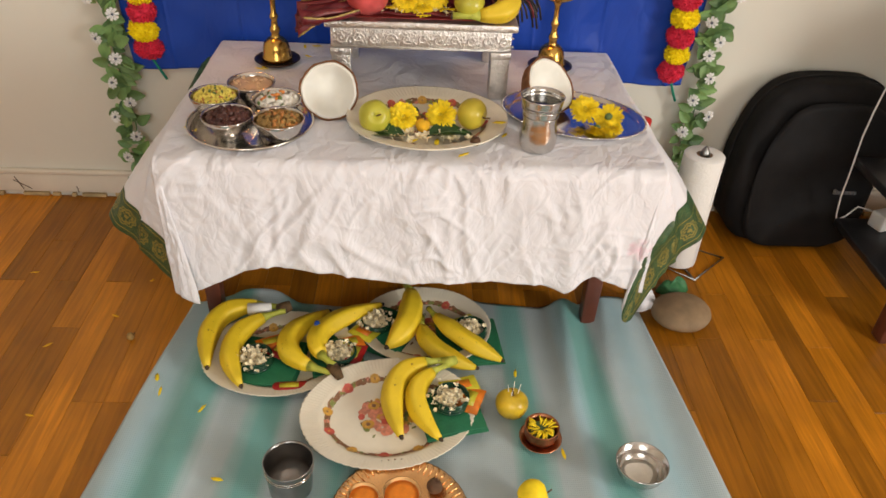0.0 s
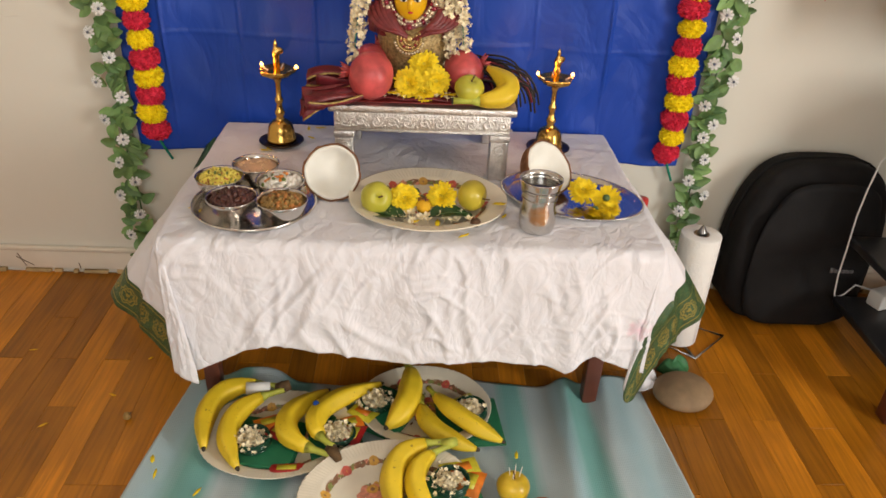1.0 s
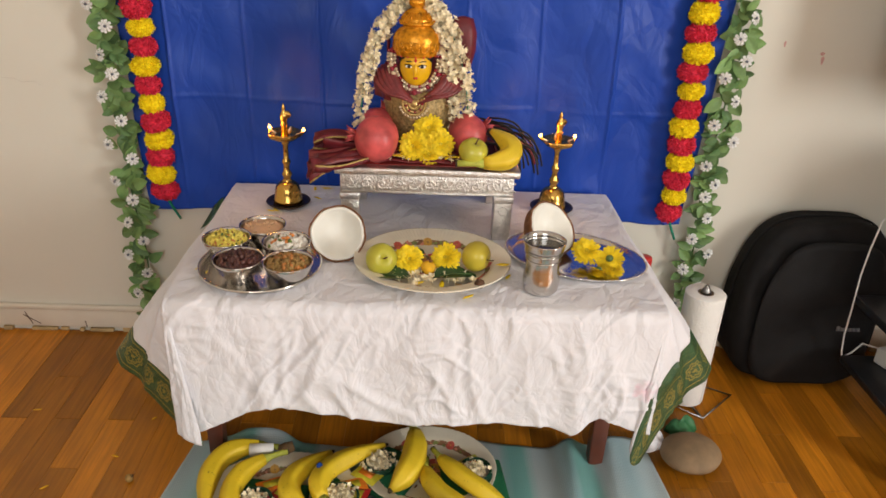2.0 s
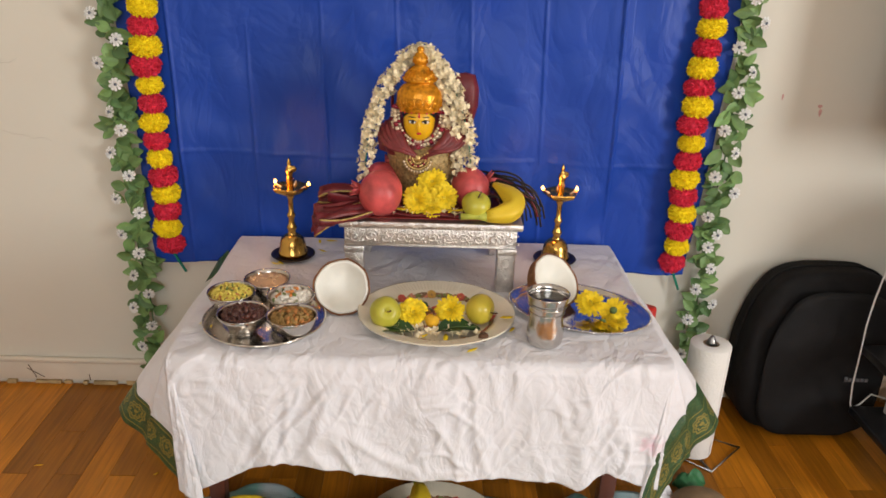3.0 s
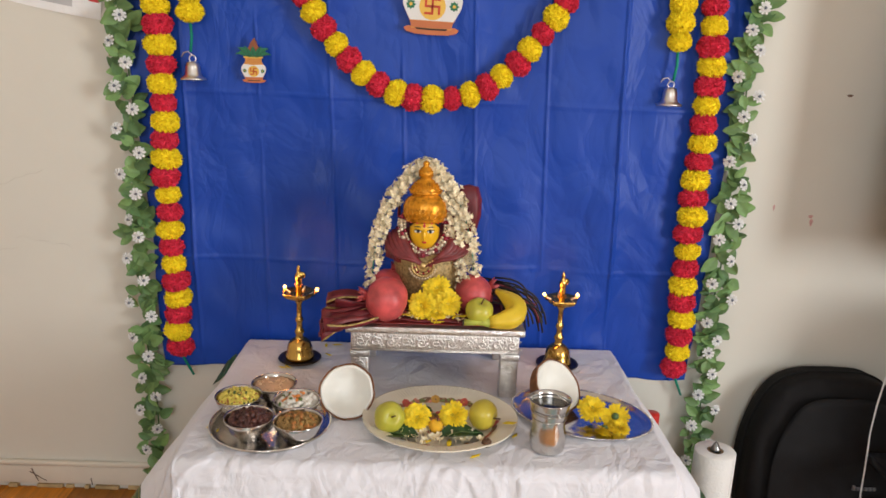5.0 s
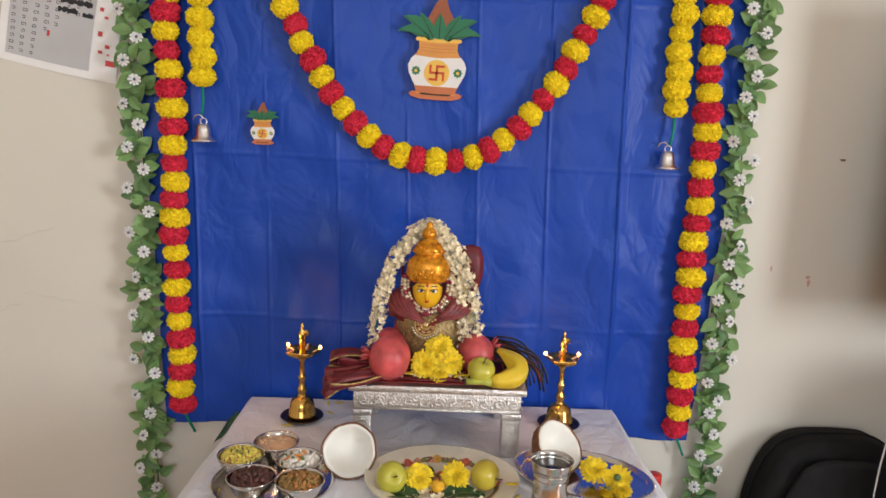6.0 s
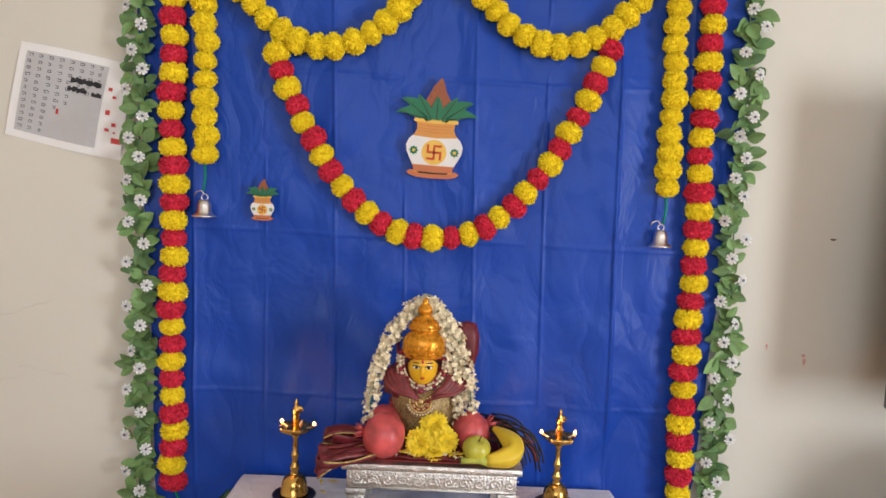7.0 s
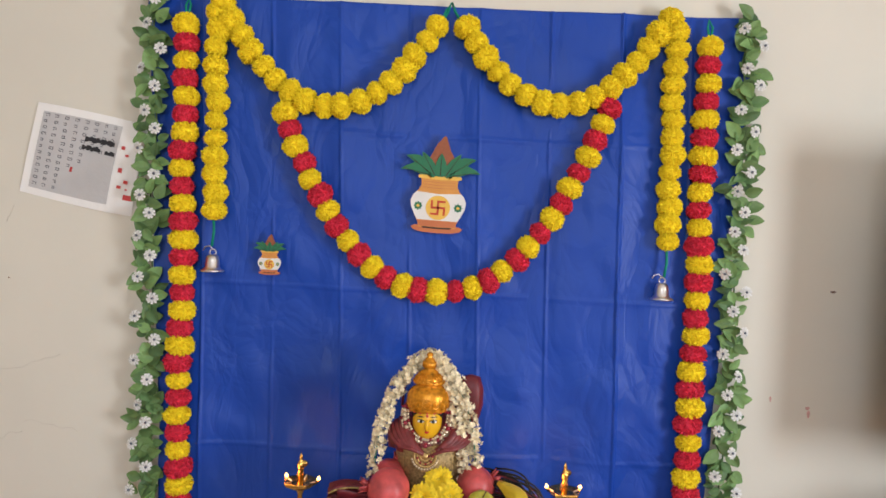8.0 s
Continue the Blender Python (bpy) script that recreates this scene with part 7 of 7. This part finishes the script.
def bangles(x, y, z, r=0.030, count=4, tilt=0, turn=0):
    t = thing("bangles", "stack of dark green glass bangles on a plate", "bangles", (x, y, z), turn, rx=tilt, group="glass bangles")
    for k in range(count):
        rr = r * (1 - 0.02 * (k % 2))
        part("bangle", tube([(rr * math.cos(a) + 0.001 * k, rr * math.sin(a), 0.002 + k * 0.0042) for a in [2 * math.pi * q / 40 for q in range(40)]], 0.0022, 7, closed=True), M_BANGLE, t)


def jasmine_heap(x, y, z, count, seed, spread=(0.025, 0.022, 0.017)):
    rnd = random.Random(seed)
    t = thing("jasmine_bunch", "small bunch of creamy white jasmine flowers", "flowers", (x, y, z), group="jasmine bunches")
    out = []
    for k in range(count):
        d = Vector((rnd.gauss(0, 0.6), rnd.gauss(-0.2, 0.6), abs(rnd.gauss(0.4, 0.5)))).normalized()
        p = Vector((rnd.gauss(0, 0.5) * spread[0], rnd.gauss(0, 0.5) * spread[1], abs(rnd.gauss(0.3, 0.5)) * spread[2] + 0.004))
        out.append((BLOSSOMS[k % 4], facing(p, d, rnd.uniform(0, 360)) @ Matrix.Scale(rnd.uniform(0.38, 0.66), 4), 0))
    tagged(part("blossoms", join(out, "blossoms", False), M_JASMINE, t), kind="stuff")


FZ = MZ + 0.003
folded_cloth(-0.262, -0.615, 0.13, 0.13, -8, FZ)
folded_cloth(-0.135, -0.590, 0.10, 0.12, 12, FZ)
folded_cloth(-0.045, -0.520, 0.115, 0.13, -28, FZ + 0.001)
folded_cloth(0.125, -0.548, 0.125, 0.130, 6, FZ + 0.001)
folded_cloth(0.082, -0.745, 0.110, 0.108, 14, FZ + 0.012)
for x, y, z in ((-0.283, -0.622, 0.026), (-0.126, -0.600, 0.026), (-0.062, -0.508, 0.027), (0.128, -0.530, 0.027), (0.082, -0.728, 0.038)):
    bangles(x, y, z, 0.031, 4, turn=x * 900)
    jasmine_heap(x - 0.005, y - 0.004, z + 0.003, 250, int(abs(x) * 1000))
for x, y, w, d, turn, mat, label in (
    (-0.262, -0.573, 0.055, 0.036, 25, M_PACK_O, "shiny orange powder sachet on a plate"),
    (-0.240, -0.590, 0.050, 0.034, 60, M_PACK_R, "shiny dark red powder sachet on a plate"),
    (-0.212, -0.682, 0.062, 0.026, 4, M_PACK_R, "flat red printed sachet at the plate's edge"),
    (-0.112, -0.572, 0.060, 0.038, 20, M_PACK_O, "shiny orange powder sachet on a plate"),
    (-0.098, -0.600, 0.055, 0.036, 75, M_PACK_R, "shiny dark red powder sachet on a plate"),
    (-0.085, -0.540, 0.055, 0.036, -35, M_PACK_Y, "lime yellow printed sachet on a plate"),
    (0.112, -0.505, 0.060, 0.036, 30, M_PACK_Y, "lime yellow printed sachet on a plate"),
    (0.100, -0.690, 0.070, 0.042, 18, M_PACK_Y, "lime yellow printed sachet under bangles"),
    (0.118, -0.722, 0.062, 0.042, 70, M_PACK_O, "shiny orange powder sachet under bangles"),
):
    sachet(x, y, w, d, turn, (0.026 if y > -0.685 else 0.034) - (0.008 if x == -0.212 else 0), mat, label)


# ---- small vessels on the mat ----
apple("yellow_apple", "yellow-red apple with incense stubs on the mat", (0.192, -0.728, 0.036), 0.0295, M_GUAVA, (0.05, 0.1, 1))
for k, (dx, dy, ln) in enumerate(((-0.006, 0.004, 0.020), (0.002, 0.007, 0.026), (0.008, 0.002, 0.017), (-0.002, -0.004, 0.014), (0.010, 0.008, 0.012))):
    t = tagged(new("incense_stub", tube([(0.192 + dx, -0.727 + dy, 0.050), (0.192 + dx * 1.5, -0.725 + dy * 1.6, 0.063 + ln * 0.6)], 0.0007, 5)), "burnt down thin incense stub in an apple", "incense stub", "incense stubs")
    t.data.materials.append(M_FLESH)


M_COPPER_DK = material("tarnished_copper", (0.42, 0.17, 0.085), 0.34, 1.0, vary=0.3, noise_scale=40, bump=0.08)


def copper_pot():
    t = thing("copper_bowl", "small ribbed copper bowl on a copper saucer", "bowl", (0.239, -0.786, 0.0115))
    part("saucer", lathe(((0.0, 0.0), (0.024, 0.0), (0.036, 0.004), (0.0375, 0.006), (0.035, 0.0055), (0.022, 0.002), (0.0, 0.002)), 36), M_COPPER_DK, t)
    part("bowl", lathe(((0.0, 0.0025), (0.020, 0.0025), (0.027, 0.008), (0.0295, 0.018), (0.0275, 0.027), (0.0305, 0.033), (0.0290, 0.0335), (0.0255, 0.027), (0.0265, 0.018), (0.020, 0.008), (0.0, 0.006)), 48, wobble=lambda a, z: 0.018 * math.cos(16 * a) if z < 0.025 else 0), M_COPPER_DK, t)


copper_pot()
rnd = random.Random(77)
t = thing("petal_heap", "yellow flower petals filling the copper bowl", "petals", (0.239, -0.786, 0.036))
heap = []
for k in range(46):
    a, rr = rnd.uniform(0, 6.28), 0.022 * math.sqrt(rnd.random())
    pet = tube(bezier((0, 0, 0), (0.008, 0, 0.004), (0.016, 0, 0.001), 5), [0.0008, 0.0018, 0.0020, 0.0016, 0.0006], 5, flat=0.4)
    heap.append((pet, pose(rr * math.cos(a) * 0.6, rr * math.sin(a) * 0.6, rnd.uniform(0, 0.008), 0, rnd.uniform(-20, 10), math.degrees(a) + rnd.uniform(-40, 40)), 0))
tagged(part("petals", join(heap, "petals"), M_MUM, t), kind="stuff")
part("bed", scaled_sphere(0.023, 1, 1, 0.25, 20, 10), M_SEPAL, t, m=pose(0, 0, -0.004))


def steel_bowl_on_mat():
    t = thing("steel_bowl", "empty steel bowl with a little milk inside", "bowl", (0.394, -0.866, 0.0125))
    part("shell", lathe(((0.0, 0.0), (0.022, 0.0), (0.030, 0.006), (0.039, 0.020), (0.0425, 0.036), (0.0435, 0.0385), (0.0420, 0.0385), (0.0375, 0.021), (0.028, 0.008), (0.0, 0.005)), 44), M_STEEL, t)
    part("residue", lathe(((0.0, 0.0110), (0.026, 0.0110), (0.0305, 0.0115), (0.0, 0.0095)), 24, wobble=lambda a, z: 0.08 * math.sin(3 * a)), M_CURD, t, "thin milky residue")


steel_bowl_on_mat()


M_CUP = material("dull_dark_steel", (0.30, 0.29, 0.28), 0.28, 1.0, vary=0.15, noise_scale=20)


def steel_cup():
    t = thing("steel_cup", "straight steel cup, dark and empty inside", "cup", (-0.179, -0.892, 0.0125))
    part("wall", lathe(((0.0, 0.0), (0.033, 0.0), (0.0345, 0.002), (0.0365, 0.030), (0.039, 0.062), (0.0400, 0.0655), (0.0385, 0.0655), (0.0372, 0.060), (0.035, 0.030), (0.033, 0.004), (0.0, 0.003)), 48), M_CUP, t)
    for z in (0.048, 0.053):
        part("groove_ring", tube([(0.0383 * math.cos(a), 0.0383 * math.sin(a), z) for a in [2 * math.pi * k / 48 for k in range(48)]], 0.0008, 5, closed=True), M_STEEL, t)


steel_cup()


def copper_tray():
    t = thing("copper_tray", "round copper tray with a fluted rim on the mat", "tray", (-0.002, -0.952, 0.0125))
    part("dish", lathe(((0.0, 0.0), (0.080, 0.0), (0.090, 0.006), (0.108, 0.011), (0.110, 0.013), (0.107, 0.0135), (0.088, 0.008), (0.078, 0.002), (0.0, 0.002)), 120, wobble=lambda a, z: 0.004 * math.cos(44 * a) if z > 0.007 else 0), M_COPPER, t)
    for k in range(60):
        a = 2 * math.pi * k / 60
        c, s = math.cos(a), math.sin(a)
        part("flute", tube([(0.088 * c, 0.088 * s, 0.0085), (0.098 * c, 0.098 * s, 0.0115), (0.1065 * c, 0.1065 * s, 0.0138)], [0.0010, 0.0022, 0.0026], 6), M_COPPER, t)


copper_tray()


def powder_cup(x, y, r, mat, label):
    t = thing("powder_cup", label, "cup", (x, y, 0.0148), group="powder cups")
    part("wall", lathe(((0.0, 0.0), (r * 0.8, 0.0), (r, 0.020), (r, 0.0215), (r * 0.94, 0.0215), (r * 0.75, 0.003), (0.0, 0.002)), 32), M_COPPER, t)
    part("powder", lathe(((0.0, 0.019), (r * 0.5, 0.0185), (r * 0.9, 0.016), (r * 0.8, 0.012), (0.0, 0.012)), 28, wobble=lambda a, z: 0.02 * math.sin(4 * a)), mat, t)


powder_cup(-0.060, -0.925, 0.026, M_ORANGE, "small cup of bright orange powder")
powder_cup(0.000, -0.918, 0.031, M_ORANGE, "small round cup heaped with orange powder")
apple("betel_nut", "dark wrinkled nut on the copper tray", (0.052, -0.900, 0.028), 0.013, M_BROWN, (0.4, 0.2, 0.8), "nut")
apple("lemon", "bright yellow lemon on the striped mat", (0.207, -0.925, 0.039), 0.027, M_MUM, (0.9, 0.1, 0.2), "lemon")


# ---- beside the table: towel roll, stone, bottle, backpack, side table ----
def towel_roll():
    t = thing("towel_holder", "wire towel stand with a triangular foot on the floor", "towel holder", (0.634, -0.231, 0.0))
    part("rod", tube([(0, 0, 0.004), (0, 0, 0.296)], 0.003, 8), M_WIRE, t)
    part("cap", lathe(((0.0, 0.285), (0.012, 0.286), (0.010, 0.292), (0.004, 0.304), (0.0, 0.308)), 20), M_WIRE, t, "dark metal cone cap")
    part("foot", tube([(0.022, -0.077, 0.003), (0.118, 0.012, 0.003), (0.02, 0.07, 0.003), (-0.07, 0.0, 0.003)], 0.0026, 6, closed=True), M_WIRE, t, "bent wire foot")
    part("stay", tube([(0, 0, 0.004), (0.022, -0.077, 0.003)], 0.0026, 6), M_WIRE, t)
    part("stay", tube([(0, 0, 0.004), (-0.07, 0.0, 0.003)], 0.0026, 6), M_WIRE, t)
    r = thing("paper_towel_roll", "white embossed paper towel roll standing upright", "paper towel roll", (0.634, -0.231, 0.0075))
    part("roll", lathe(((0.017, 0.0), (0.0425, 0.0), (0.0435, 0.002), (0.0435, 0.277), (0.0420, 0.279), (0.0175, 0.279)), 48, wobble=lambda a, z: 0.012 * math.sin(a * 2 + 1)), M_TISSUE, r)
    part("core", lathe(((0.0168, 0.0), (0.0168, 0.2785), (0.0155, 0.2785), (0.0155, 0.0)), 28), M_CARD, r, "brown card core")
    part("loose_edge", new_box(0.0415, 0.0445, -0.0008, 0.0008, 0.001, 0.277), M_TISSUE, r, m=pose(0, 0, 0, 0, 0, -50))


towel_roll()
st = tagged(new("stone", bm_mesh("stone", scaled_sphere(0.062, 1.06, 0.92, 0.42, 36, 24, 0.07, 14, 3))), "rounded flat grey-brown stone lying on the floor", "stone")
st.data.materials.append(M_STONE)
st.matrix_basis = pose(0.580, -0.450, 0.0262, 0, 0, 20)


def bottle():
    t = thing("water_bottle", "clear plastic bottle with a red cap behind the table", "bottle", (0.530, -0.100, 0.0))
    part("body", lathe(((0.0, 0.0), (0.030, 0.0), (0.034, 0.006), (0.034, 0.18), (0.032, 0.20), (0.020, 0.245), (0.0145, 0.26), (0.0145, 0.275)), 28), M_CLEAR, t)
    part("cap", lathe(((0.0165, 0.272), (0.0172, 0.276), (0.0172, 0.300), (0.0160, 0.304), (0.0, 0.3045)), 30, wobble=lambda a, z: 0.015 * math.cos(24 * a) if z < 0.3 else 0), M_REDCAP, t, "ribbed red screw cap")
    part("label_band", lathe(((0.0343, 0.08), (0.0346, 0.082), (0.0346, 0.150), (0.0343, 0.152)), 28), M_POT_G, t)


bottle()


def backpack():
    t = thing("backpack", "black nylon backpack leaning upright against the wall", "backpack", (0.937, -0.022, 0.0))

    def outline(a, hw, h):
        """Rounded base, upright sides and an arched top that leans to one side."""
        c, sn = math.cos(a), math.sin(a)
        if sn < 0:
            x, z = hw * math.copysign(abs(c) ** 0.45, c), h * 0.45 * (1 - abs(sn) ** 0.45)
        else:
            x, z = hw * math.copysign(abs(c) ** 0.52, c), h * (0.45 + 0.55 * sn ** 0.86)
        return x + 0.08 * max(0, z / h - 0.3) ** 1.3 * h, z

    def padded(name, hw, h, y0, y1, lean, edge, cx=0.0, z0=0.0, cols=72, amp=0.004):
        """A stuffed pouch between two depths with softly rounded rims."""
        depth = y0 - y1
        prof = [(edge * (1 - math.sin(q)), edge * (1 - math.cos(q))) for q in [math.pi / 2 * k / 5 for k in range(6)]]
        prof += [(0.0, edge + (depth - 2 * edge) * k / 8) for k in range(1, 9)]
        prof += [(edge * (1 - math.cos(q)), depth - edge + edge * math.sin(q)) for q in [math.pi / 2 * k / 5 for k in range(1, 6)]]
        prof += [(edge + 0.03, depth + 0.004), (edge + 0.075, depth + 0.006), (hw * 0.97, depth + 0.007)]
        verts, faces = [], []
        for inset, d in prof:
            k = max(0.02, 1 - inset / hw)
            for i in range(cols):
                x, z = outline(2 * math.pi * i / cols, hw, h)
                cz = h * 0.5
                x, z = x * k, cz + (z - cz) * max(0.02, 1 - inset / (h * 0.5))
                w = noise.noise(Vector((x * 14, d * 18, z * 11 + cx * 5))) + 0.5 * noise.noise(Vector((x * 34, d * 30, z * 26)))
                y = y0 - d + lean * z / h * (d / depth) - amp * 1.4 * w
                x += amp * w * (1 if x > 0 else -1)
                verts.append((cx + x, y, z0 + max(0.0, z + amp * w * (z > 0.05))))
        for j in range(len(prof) - 1):
            for i in range(cols):
                a, b = j * cols + i, j * cols + (i + 1) % cols
                faces.append((a, b, b + cols, a + cols))
        faces.append(tuple(range(cols - 1, -1, -1)))
        faces.append(tuple((len(prof) - 1) * cols + i for i in range(cols)))
        return mesh_from(name, verts, faces)

    def zip_line(hw, h, y, lean, cx=0.0, z0=0.0, lo=-0.10, hi=1.10, r=0.0028):
        pts = []
        for k in range(41):
            x, z = outline(math.pi * (lo + (hi - lo) * k / 40), hw, h)
            pts.append((cx + x, y + lean * z / h, z0 + z))
        return tube(pts, r, 6)

    body = part("main_body", padded("main_body", 0.176, 0.404, 0.012, -0.135, 0.045, 0.030), M_BLACK, t)
    part("zip", zip_line(0.178, 0.406, -0.060, 0.020), M_BLACK2, body, "black zip")
    part("piping", zip_line(0.170, 0.398, -0.112, 0.040, r=0.0035), M_BLACK2, body)
    pk = part("front_panel", padded("front_panel", 0.142, 0.366, -0.128, -0.158, 0.055, 0.016, 0.004, 0.006), M_BLACK2, t, "stiff black front panel")
    for k in range(6):
        part("logo_bar", new_box(k * 0.0095, k * 0.0095 + 0.007, -0.170, -0.1665, 0.158, 0.166 if k else 0.170), M_GREYPRINT, pk, "small grey print", m=pose(0.052, 0.022, 0.0))


backpack()


def side_table():
    t = thing("side_table", "black low side table with dark red legs", "side table", (1.30, -0.36, 0.0))
    part("tabletop", new_box(-0.31, 0.30, -0.16, 0.165, 0.252, 0.272, 0.003), M_GLOSSBLACK, t)
    part("lower_shelf", new_box(-0.31, 0.30, -0.155, 0.150, 0.102, 0.120, 0.003), M_GLOSSBLACK, t)
    for x, y in ((-0.294, -0.134), (0.284, -0.134), (-0.12, 0.120), (0.284, 0.120)):
        part("leg", new_box(x - 0.018, x + 0.018, y - 0.018, y + 0.018, 0.0, 0.1015, 0.003), M_TABLE if y < 0 else M_GLOSSBLACK, t)
        part("post", new_box(x - 0.014, x + 0.014, y - 0.014, y + 0.014, 0.1205, 0.2515, 0.002), M_GLOSSBLACK, t)
    ch = thing("charger", "white plastic charger block lying on the shelf", "charger", (1.085, -0.245, 0.1205), 20)
    part("block", new_box(-0.03, 0.03, -0.02, 0.02, 0, 0.040, 0.005, 3), M_WHITEPL, ch)
    part("plug_face", new_box(-0.012, 0.012, -0.0235, -0.0205, 0.010, 0.030, 0.001), M_GREYPRINT, ch)
    cable = [(1.24, -0.29, 0.80), (1.15, -0.27, 0.70), (1.06, -0.235, 0.58), (1.010, -0.21, 0.49), (0.994, -0.20, 0.455), (0.987, -0.20, 0.39), (0.984, -0.20, 0.325), (0.986, -0.20, 0.285), (0.982, -0.21, 0.238), (0.980, -0.215, 0.18), (0.983, -0.22, 0.135), (0.998, -0.205, 0.110), (1.020, -0.200, 0.118), (1.040, -0.200, 0.145), (1.062, -0.228, 0.150)]
    ca = tagged(new("cable", tube(cable, 0.0019, 6)), "thin white charging cable hanging beside the backpack", "cable")
    ca.data.materials.append(M_WHITEPL)


side_table()


def shade_panel_on_stand():
    """Unseen panel beside the side table, added only to shade the wall."""
    t = thing("wall_shade_panel", "unseen flat black panel on a stand, added to shade the wall", "screen", (1.42, -0.22, 0.0))
    part("panel", new_box(-0.47, 0.47, -0.02, 0.02, 0.705, 1.365, 0.006), M_GLOSSBLACK, t)
    part("panel_face", new_box(-0.46, 0.46, -0.026, -0.0205, 0.715, 1.355, 0.002), M_BLACK2, t)
    part("pole", tube([(0.30, 0.035, 0.02), (0.30, 0.035, 1.2)], 0.016, 12), M_GLOSSBLACK, t)
    part("foot", new_box(0.12, 0.48, -0.08, 0.15, 0.0, 0.02, 0.004), M_GLOSSBLACK, t)


shade_panel_on_stand()


def wall_shade_box():
    """Unseen box on the side table, added to shade the wall below the panel."""
    t = thing("wall_shade_box", "unseen dark lidded box on the side table, added to shade the wall", "storage box", (1.37, -0.35, 0.2725))
    part("body", new_box(-0.22, 0.22, -0.13, 0.13, 0.0, 0.30, 0.012, 3), M_BLACK2, t)
    part("lid", new_box(-0.228, 0.228, -0.138, 0.138, 0.3005, 0.345, 0.010, 3), M_GLOSSBLACK, t)


wall_shade_box()


# ---- floor boards, last ----
def floor_boards():
    rnd = random.Random(11)
    width, gap = 0.0572, 0.0004
    variants = {}
    far = []
    x = ROOM_X0 + 0.004
    col = 0
    while x + width < ROOM_X1:
        y = -0.004 - rnd.uniform(0, 0.35)
        edge = -0.004
        cuts = []
        while edge > ROOM_Y0 + 0.01:
            length = rnd.choice((0.32, 0.45, 0.6, 0.75, 0.9)) if cuts else rnd.choice((0.2, 0.35, 0.5, 0.7))
            lo = max(ROOM_Y0 + 0.005, edge - length)
            cuts.append((lo, edge))
            edge = lo - 0.0012
        for lo, hi in cuts:
            near = -1.45 < x < 1.5 and hi > -1.25
            key = round(hi - lo, 3)
            if near:
                if key not in variants:
                    me = bm_mesh("board", new_box(-width / 2 + gap / 2, width / 2 - gap / 2, -key / 2, key / 2, -0.006, 0.0, 0.0003, 1), False)
                    me.materials.append(M_FLOOR)
                    variants[key] = me
                ob = new("board", variants[key])
                ob.parent = FLOOR
                ob.matrix_basis = pose(x + width / 2, (lo + hi) / 2, rnd.uniform(-0.0006, 0))
            else:
                far.append((x + gap / 2, x + width - gap / 2, lo, hi))
        x += width
        col += 1
    verts, faces = [], []
    for x0, x1, y0, y1 in far:
        b = len(verts)
        verts += [(x0, y0, -0.0055), (x1, y0, -0.0055), (x1, y1, -0.0055), (x0, y1, -0.0055), (x0, y0, 0), (x1, y0, 0), (x1, y1, 0), (x0, y1, 0)]
        faces += [tuple(b + k for k in f) for f in ((4, 5, 6, 7), (0, 1, 5, 4), (1, 2, 6, 5), (2, 3, 7, 6), (3, 0, 4, 7))]
    ob = part("far_boards", mesh_from("far_boards", verts, faces, False), M_FLOOR, FLOOR)
    tagged(ob, kind="stuff")


floor_boards()
